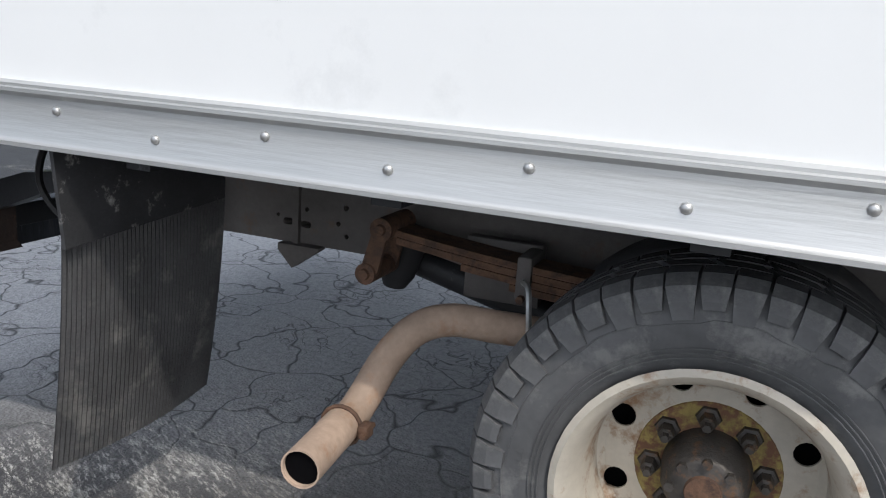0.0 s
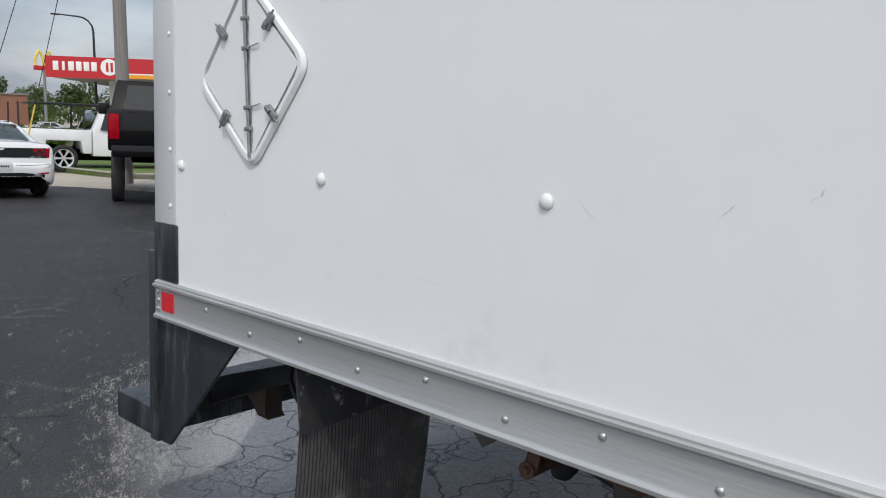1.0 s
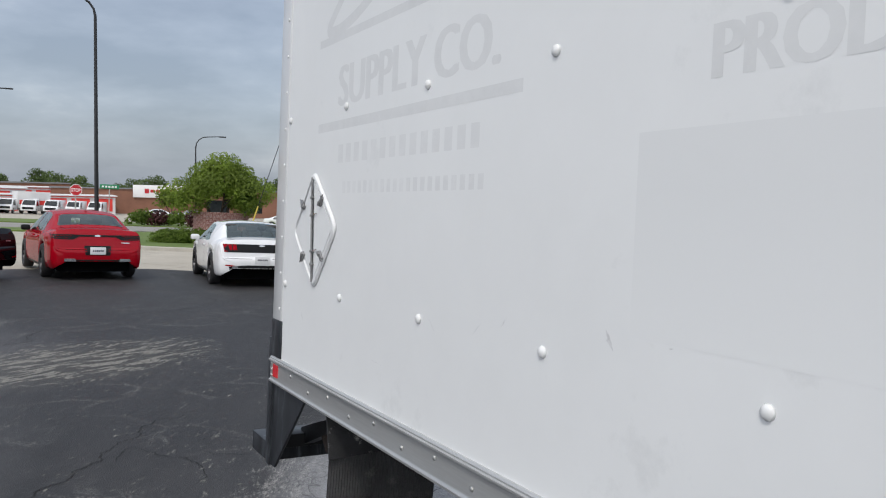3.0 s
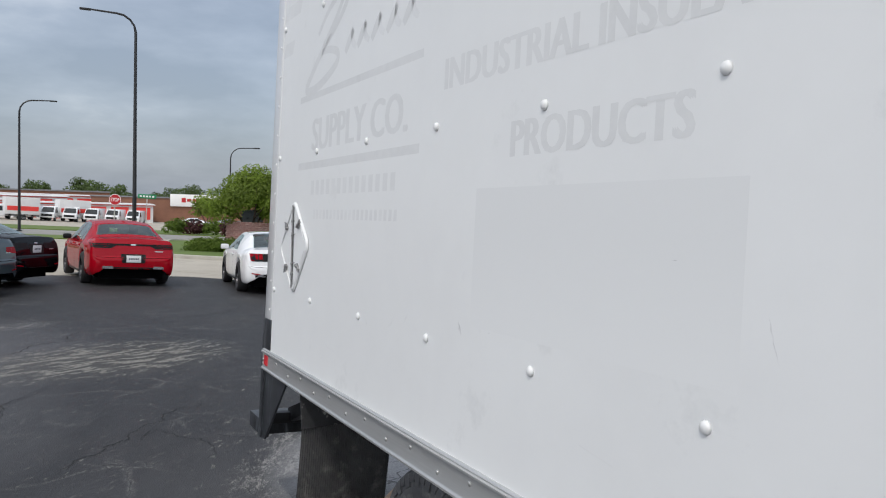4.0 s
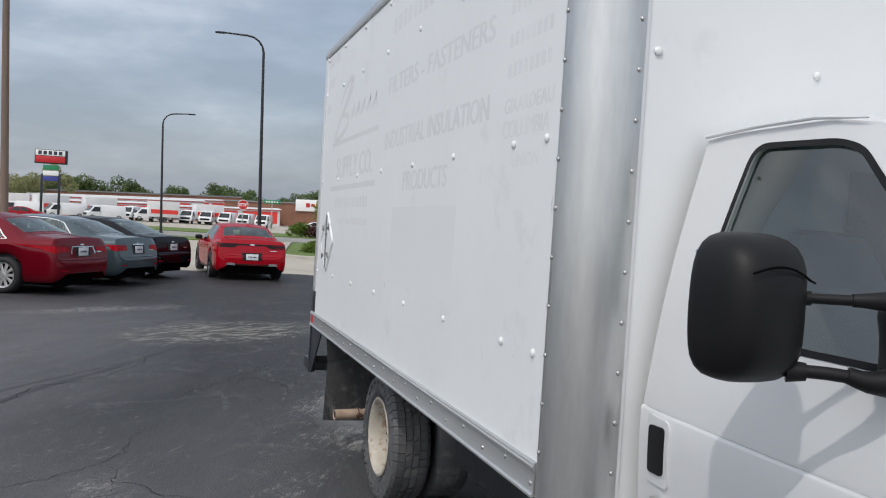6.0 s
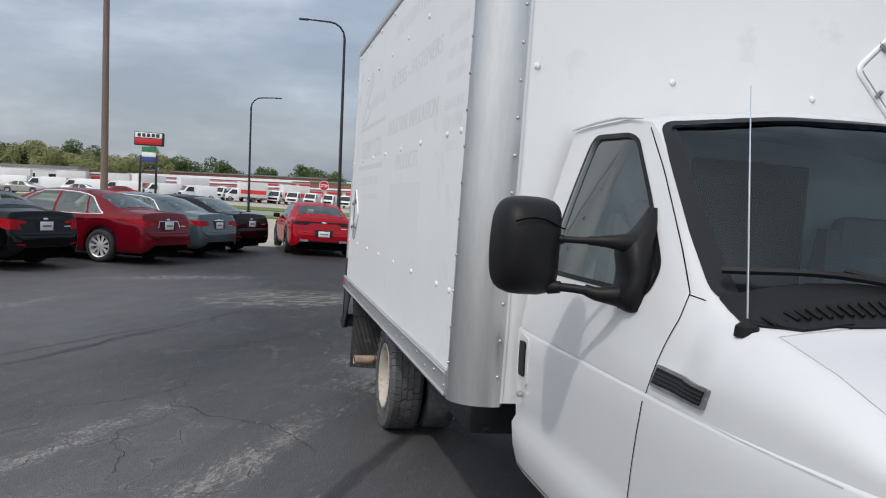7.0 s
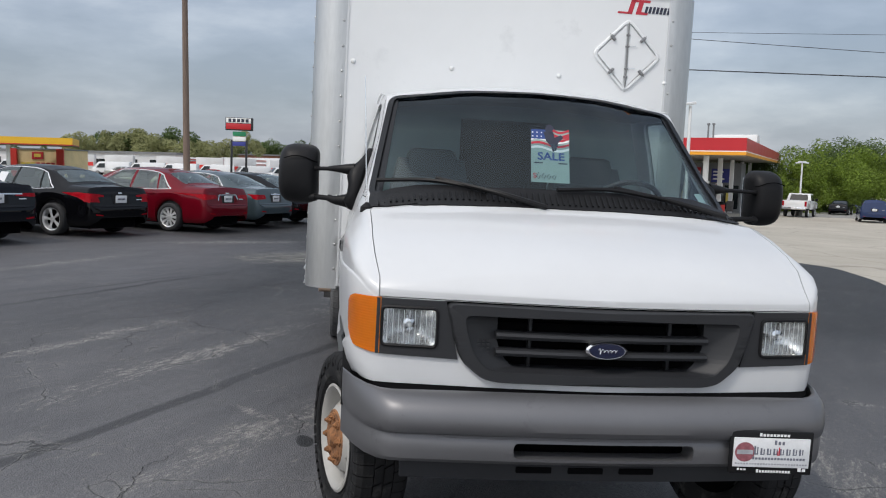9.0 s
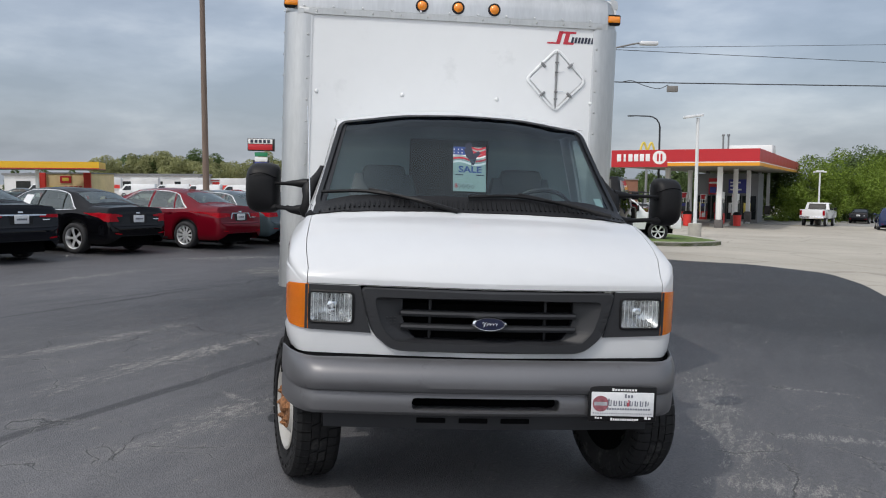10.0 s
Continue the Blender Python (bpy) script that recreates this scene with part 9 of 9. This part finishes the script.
part("blade", box((0.06, 0.0, 2.95), (0.01, 1.2, 0.30), 0.003), M["sign_green"], sg)
for k in range(5):
    part("bar", box((0.068, -0.42 + 0.2 * k, 2.95), (0.002, 0.13, 0.12)), M["sign_white"], sg, smooth=False)

yard = empty("yard_sign", at_ground(-36.75, 13.57, -12), "small red yard sign with white writing", "yard sign")
part("panel", box((0, 0, 0.52), (0.02, 0.62, 0.46), 0.004), M["sign_red"], yard)
for z, w in ((0.62, 0.40), (0.50, 0.46), (0.40, 0.30)):
    part("bar", box((0.012, 0, z), (0.004, w, 0.05), 0.001), M["sign_white"], yard)
for y in (-0.24, 0.24):
    part("stake", tube([(0, y, -0.05), (0, y, 0.32)], 0.006, 6), M["rivet"], yard)

pyl = empty("pylon_sign", at_ground(-106.0, -14.3, 0), "tall two-legged storage sign with red and white panels", "pylon sign")
for y in (-1.0, 1.0):
    part("leg", box((0, y, 2.8), (0.28, 0.28, 5.6), 0.02), M["pole_black"], pyl)
part("cabinet", box((0, 0, 7.75), (0.7, 3.7, 1.75), 0.04), M["pole_black"], pyl)
part("panel", box((0.36, -0.08, 8.22), (0.02, 3.35, 0.66), 0.01), M["sign_white"], pyl, "white panel with dark bars")
for k in range(5):
    part("bar", box((0.376, -1.25 + 0.58 * k, 8.22), (0.01, 0.40, 0.46)), M["ink"], pyl, smooth=False)
part("panel", box((0.36, -0.08, 7.42), (0.02, 3.35, 0.80), 0.01), M["sign_red"], pyl, "red panel")
for z, mt in ((6.42, "sign_green"), (5.72, "sign_white"), (5.05, "sign_blue")):
    part("panel", box((0.05, 0, z), (0.3, 1.75, 0.58), 0.01), M[mt], pyl)

arches = empty("arches_sign", at_ground(-111.4, 43.3, 0), "yellow double arch sign over a red panel on a pole", "pylon sign")
part("pole", tube([(0, 0, 0), (0, 0, 8.2)], 0.2, 8), M["roof_grey"], arches)
part("panel", box((0, 0, 8.3), (0.4, 2.6, 0.6), 0.05), M["sign_red"], arches)
for y in (-0.6, 0.6):
    part("arch", tube(smooth_path([(0, y - 0.56, 8.5), (0, y - 0.43, 9.6), (0, y, 10.5), (0, y + 0.43, 9.6), (0, y + 0.56, 8.5)], 5), 0.17, 8), M["yellow"], arches)

# ---- brick shop ----
shop = empty("brick_shop", Matrix.Translation((-146.0, 29, -2.3)) @ Matrix.Rotation(radians(-7), 4, "Z"), "long flat-roofed red brick shop with a white sign panel", "shop")
part("wall", span((-22, -19.5, -0.6), (0, 24, 4.3)), M["brick"], shop)
part("coping", span((-22.2, -19.7, 4.3), (0.2, 24.2, 4.55)), M["roof_grey"], shop)
part("roof", span((-21.8, -19.2, 4.30), (-0.4, 23.6, 4.36)), M["roof_grey"], shop)
part("sign_panel", span((0.05, -6.5, 2.9), (0.35, 2.2, 5.1), 0.05), M["sign_white"], shop)
bm = bmesh.new()
for k in range(7):
    add_box(bm, (0.37, -4.2 + 0.95 * k, 4.05), (0.02, 0.75, 0.8 if k in (0, 5) else 0.5))
part("sign_bars", bm, M["sign_red"], shop, smooth=False)
for y in (6, 12):
    part("window", span((0.02, y, 0.3), (0.08, y + 4, 2.6)), M["car_glass"], shop)

# ---- storage rows: white walls with red roller doors ----
def storage_row(x, y0, y1, h, seed):
    b = empty("storage_row", Matrix.Translation((x, (y0 + y1) / 2, gz(x, (y0 + y1) / 2))), "long white storage building with red roller doors", "storage building")
    half = (y1 - y0) / 2
    part("wall", span((-9, -half, -0.8), (0, half, h)), M["storage_white"], b)
    part("roof", prism([(-9.4, h), (0.4, h), (0.4, h + 0.10), (-4.5, h + 0.28), (-9.4, h + 0.10)], "y", -half - 0.3, half + 0.3), M["storage_white"], b)
    n = int((y1 - y0) / 3.4)
    me = to_mesh(box((0, 0, 0), (0.06, 2.7, h * 0.80), 0.01), "roller_door")
    me.materials.append(M["storage_red"])
    for k in range(n):
        o = new("roller_door", me)
        o.parent = b
        o.matrix_local = Matrix.Translation((0.04, -half + 3.4 * (k + 0.5), h * 0.45))
    part("fascia", span((0.02, -half, h - 0.16), (0.12, half, h - 0.04)), M["storage_red"], b)


storage_row(-131, -16, -2, 2.35, 1)
storage_row(-138, -2, 18.5, 2.55, 2)
storage_row(-150, -30, 6, 2.95, 3)
storage_row(-166, -26, 12, 3.35, 4)
far_block = empty("brick_block", Matrix.Translation((-188, -14, gz(-188, -14))), "long low brown brick building behind the storage rows", "building")
part("wall", span((-12, -34, -0.8), (0, 30, 4.1)), M["brick"], far_block)
part("coping", span((-12.2, -34.2, 4.1), (0.2, 30.2, 4.4)), M["roof_grey"], far_block)
for k in range(12):
    part("window", span((0.02, -32 + 5.1 * k, 1.3), (0.06, -29.6 + 5.1 * k, 3.0)), M["car_glass"], far_block)


# ---- rental vans and box trucks lined up ----
def make_van(name, label, box_back):
    v = empty(name, None, label, "van", "rental fleet")
    part("cab_body", profile_body([(0, 0.45), (2.0, 0.45), (2.0, 1.05), (1.75, 1.15), (1.05, 1.95), (0, 2.0)], 0.95, 1.1, 0.15, 0.06), P["white"], v)
    if box_back:
        part("cargo_body", span((-4.2, -1.12, 0.75), (0.05, 1.12, 3.05), 0.04), M["storage_white"], v)
        part("stripe", span((-4.0, -1.135, 1.25), (-0.2, 1.135, 1.85), 0.0), M["storage_red"], v)
    else:
        part("cargo_body", profile_body([(-3.2, 0.45), (0.05, 0.45), (0.05, 2.05), (-3.1, 2.05)], 0.95, 1.1, 0.12, 0.05), P["white"], v)
    for s in (-1, 1):
        b = bmesh.new()
        b.faces.new([b.verts.new((x, s * (0.95 * (1 - 0.15 * (z - 1.1)) + 0.008), z)) for x, z in ((0.3, 1.15), (1.55, 1.15), (1.02, 1.78), (0.3, 1.78))])
        part("side_window", b, M["car_glass"], v)
    b = bmesh.new()
    b.faces.new([b.verts.new(p) for p in ((1.70, -0.8, 1.24), (1.70, 0.8, 1.24), (1.14, 0.7, 1.86), (1.14, -0.7, 1.86))])
    bmesh.ops.translate(b, vec=(0.05, 0, 0.02), verts=b.verts)
    part("windscreen", b, M["car_glass"], v)
    part("grille", box((2.0, 0, 0.80), (0.04, 1.4, 0.3), 0.01), M["black_plastic"], v)
    put_wheels(v, (-2.2, 1.3), 0.86, 0.36, 6, M["roof_grey"])
    return v


van = make_van("rental_van", "white rental van in a long row", False)
van.matrix_world = at_ground(-121.5, -5.5, -20)
boxer = make_van("rental_box_truck", "white rental box truck with a red stripe", True)
boxer.matrix_world = at_ground(-117, -17.5, -60)
for k in range(1, 8):
    copy_thing(van, at_ground(-121.5, -5.5 + 2.75 * k, -20 + rng.uniform(-4, 4)))
for k, (x, y, a) in enumerate(((-118, -11.5, -70), (-119, -3.0, -80), (-128, -24, -85), (-131, -31, -85), (-127, -38, -85), (-130, -45, -80), (-126, -52, -85), (-122, 3.5, -75))):
    copy_thing(boxer, at_ground(x, y, a))
for k in range(6):
    copy_thing(van, at_ground(-112 - rng.uniform(0, 3), -34 + 5.0 * k, -80 + rng.uniform(-15, 15)))

# ---- fuel canopies ----
def canopy(m, sx, sy, h, fascia, colours, label, cols, plain=0.0):
    """plain: the length of the front edge that carries the last colour alone."""
    c = empty("fuel_canopy", m, label, "fuel canopy")
    part("deck", span((-sx, -sy, h), (0, 0, h + fascia), 0.02), M["roof_grey"], c)
    z = h
    for mt, t in colours:
        cut_y = -sy + plain if plain and mt != colours[-1][0] else -sy - 0.04
        part("fascia", span((-0.02, cut_y, z), (0.05, 0.04, z + t)), M[mt], c)
        part("fascia", span((-sx, -0.02, z), (0.0, 0.05, z + t)), M[mt], c)
        part("fascia", span((-sx, -sy - 0.05, z), (0.0, -sy + 0.02, z + t)), M[mt], c)
        z += t
    if plain:
        part("fascia", span((-0.02, -sy - 0.04, h - 0.06), (0.055, -sy + plain - 0.003, h + fascia - colours[-1][1])), M[colours[-1][0]], c)
    part("soffit", span((-sx + 0.1, -sy + 0.1, h - 0.04), (-0.1, -0.1, h - 0.005)), M["soffit"], c)
    for x, y in cols:
        part("column", box((x, y, h / 2 - 0.3), (0.34, 0.34, h + 0.6), 0.03), M["sign_white"], c)
        part("column_foot", box((x, y, 0.05), (0.56, 0.56, 0.9), 0.05), M["frame_grey"], c)
    return c


def fuel_pump(m):
    """A dispenser on a kerbed island: dark cabinet, red skirt, screen, card panel, hoses and a topper sign."""
    p = empty("fuel_pump", m, "dark fuel pump with a red skirt under the canopy", "fuel pump", "fuel pumps")
    part("island", box((0, 0, 0.06), (2.0, 1.1, 0.24), 0.05), M["kerb"], p)
    part("skirt", box((0, 0, 0.55), (0.92, 0.60, 0.76), 0.03), M["storage_red"], p, "red and white lower panel")
    part("cabinet", box((0, 0, 1.30), (0.90, 0.56, 0.76), 0.04), M["step_steel"], p)
    for s in (-1, 1):
        for y in (-0.2, 0.2):
            part("side_post", box((s * 0.47, y, 1.35), (0.06, 0.08, 1.9), 0.01), M["sign_white"], p)
        part("screen", box((s * 0.455, 0.0, 1.50), (0.02, 0.34, 0.22), 0.005), M["sign_blue"], p)
        part("skirt_panel", box((s * 0.465, 0.06, 0.60), (0.02, 0.26, 0.40), 0.005), M["sign_white"], p)
        part("hose", tube(smooth_path([(s * 0.50, 0.26, 1.9), (s * 0.66, 0.30, 1.2), (s * 0.62, 0.30, 0.5), (s * 0.52, 0.27, 1.1)], 4), 0.022, 6), M["black_plastic"], p)
    part("topper", box((0, 0, 2.25), (0.94, 0.50, 0.50), 0.04), M["sign_white"], p)
    part("topper_sign", box((0.48, 0, 2.25), (0.02, 0.42, 0.40), 0.005), M["sign_red"], p)
    return p


RED_STATION = Matrix.Translation((-41.8, 26.6, -1.45)) @ Matrix.Rotation(radians(-32), 4, "Z")
ck = canopy(RED_STATION, 46, 9.7, 4.15, 1.12, (("canopy_orange", 0.22), ("sign_white", 0.06), ("sign_red", 0.84)), "red fuel station canopy with an orange stripe and white columns",
            [(-1.5, -2.6), (-10.0, -2.6), (-19.0, -2.6), (-28.5, -2.6), (-38.0, -2.6), (-6.0, -7.0), (-15.5, -7.0), (-25.0, -7.0), (-34.5, -7.0)], 3.85)
pump = None
for x, y in ((-5.5, -3.1), (-14.5, -3.1), (-23.5, -3.1), (-33.0, -3.1), (-3.0, -6.6), (-11.0, -6.6), (-20.5, -6.6), (-30.0, -6.6)):
    spot = RED_STATION @ Vector((x, y, 0))
    put = Matrix.Translation((spot.x, spot.y, gz(spot.x, spot.y))) @ Matrix.Rotation(radians(-32), 4, "Z")
    pump = copy_thing(pump, put) if pump else fuel_pump(put)
for x, y in ((-2.6, -4.9), (-8.2, -2.2)):
    spot = RED_STATION @ Vector((x, y, 0))
    bin_ = empty("litter_bin", Matrix.Translation((spot.x, spot.y, gz(spot.x, spot.y))), "red litter bin with a dark lid beside the pumps", "litter bin", "litter bins")
    part("bin_body", revolve([(0.0, 0.0), (0.0, 0.27), (0.82, 0.31), (0.82, 0.0)], 14, "z"), M["storage_red"], bin_)
    part("lid", revolve([(0.82, 0.33), (0.90, 0.33), (1.04, 0.20), (1.06, 0.0)], 14, "z"), M["black_plastic"], bin_)
part("roof_unit", span((-15, -3.6, 5.2), (-12, -0.2, 6.0), 0.02), M["sign_white"], ck)
for y in (-3.9, -3.5):
    part("vent_pipe", revolve([(5.1, 0.07), (6.75, 0.07), (6.75, 0.12), (6.9, 0.12), (6.9, 0.0)], 10, "z", (-12, y, 0)), M["roof_grey"], ck)
for k in range(6):
    part("name_bar", box((0.06, -9.2 + 0.40 * k, 4.74), (0.02, 0.29 if k != 1 else 0.14, 0.50), 0.004), M["sign_white"], ck)
disc = part("name_disc", revolve([(0.055, 0.46), (0.075, 0.46), (0.075, 0.0)], 28, "x", (0, -6.4, 4.74)), M["sign_white"], ck)
part("disc_bar", box((0.085, -6.50, 4.74), (0.01, 0.13, 0.52), 0.002), M["sign_red"], disc)
part("disc_bar", box((0.085, -6.26, 4.74), (0.01, 0.13, 0.52), 0.002), M["sign_red"], disc)
store = empty("fuel_shop", Matrix.Translation((-61.7, 36.0, -2.08)) @ Matrix.Rotation(radians(-30), 4, "Z"), "fuel station shop with bright posters behind the pumps", "shop")
part("wall", span((-8, -4.9, -0.3), (0, 0.5, 4.5)), M["roof_grey"], store)
part("fascia", span((0.0, -4.9, 4.05), (0.12, 0.5, 4.45)), M["roof_grey"], store)
for k in range(4):
    part("window", span((0.02, -4.8 + 1.32 * k, 0.3), (0.08, -3.6 + 1.32 * k, 2.45)), M["car_glass"], store)
part("poster", span((0.09, -3.80, 2.55), (0.13, -3.00, 4.05)), M["sign_red"], store, "red and white poster")
part("poster_band", span((0.12, -3.75, 3.55), (0.15, -3.05, 3.72)), M["sign_white"], store)
part("poster_band", span((0.12, -3.70, 2.70), (0.15, -3.10, 3.25)), M["sign_blue"], store)
part("poster", span((0.09, -2.05, 2.70), (0.13, -0.45, 3.95)), M["sign_blue"], store, "deep blue poster")
for z, w in ((3.6, 0.9), (3.3, 0.6), (2.95, 1.0)):
    part("poster_band", span((0.12, -1.9, z), (0.15, -1.9 + w, z + 0.14)), M["sign_white"], store)
for k, mt in enumerate(("yellow", "sign_red", "sign_white", "yellow")):
    part("poster", span((0.09, -4.6 + 1.3 * k, 0.9), (0.13, -4.0 + 1.3 * k, 1.8)), M[mt], store)

canopy(Matrix.Translation((-76.9, -26.7, gz(-77, -27))) @ Matrix.Rotation(radians(14), 4, "Z"), 9, 20, 3.35, 0.75,
            (("sign_red", 0.10), ("canopy_yellow", 0.65)), "yellow fuel station canopy with a red edge", [(-2.0, -6.0), (-2.0, -14.0)])
shs = empty("fuel_shop", Matrix.Translation((-85.8, -35.4, gz(-85.8, -35.4))), "low fuel station shop with tan walls and red trim", "shop")
part("wall", span((-8, -0.8, -0.3), (0, 4.9, 3.05)), surf("tan_wall", (0.78, 0.60, 0.34), 0.8, scale=0.5), shs)
part("coping", span((-8.1, -0.9, 3.05), (0.1, 5.0, 3.2)), M["roof_grey"], shs)
for y in (-0.8, 4.15):
    part("pier", span((0.0, y, -0.2), (0.3, y + 0.75, 3.15)), M["storage_red"], shs)
part("window", span((0.02, 0.2, 0.3), (0.06, 4.0, 1.1)), M["car_glass"], shs)
part("sign_panel", span((0.02, 1.5, 2.0), (0.10, 2.7, 2.8)), M["sign_red"], shs)
part("sign_face", span((0.08, 1.75, 2.25), (0.13, 2.45, 2.6)), M["yellow"], shs)
for k in range(7):
    part("sign_bar", span((0.02, 0.35 + 0.53 * k, 1.35), (0.10, 0.72 + 0.53 * k, 1.65)), M["yellow"] if k < 3 else M["sign_red"], shs)
low = empty("low_building", Matrix.Translation((-140, -46, gz(-140, -46))), "long low grey building behind the lots", "building")
part("wall", span((-10, -18, -0.3), (0, 16, 3.4)), M["storage_white"], low)
part("roof", span((-10.3, -18.3, 3.4), (0.3, 16.3, 3.8)), M["roof_grey"], low)
for k in range(7):
    part("window", span((0.02, -16 + 4.6 * k, 1.0), (0.06, -13.5 + 4.6 * k, 2.4)), M["car_glass"], low)
# far parked cars on the lots, a few shapes in plain colours
far = [(-96, -28, 80, "silver"), (-98, -22, 85, "white"), (-95, -17, 95, "red"), (-100, -38, 80, "maroon"), (-97, -44, 90, "slate"), (-92, 30, 70, "white"), (-95, 36, 75, "silver"), (-98, 42, 65, "ink"), (-90, 47, 70, "white"), (-99, 52, 80, "maroon"), (-116, 20, 80, "white"), (-117, 25, 85, "silver"), (-60, 26, 100, "maroon")]
for x, y, a, c in far:
    make_car("sedan", {"silver": "silver", "white": "white", "red": "red", "maroon": "dark red", "slate": "blue-grey", "ink": "black"}[c] + " sedan parked on a far lot", at_ground(x, y, a), P[c])
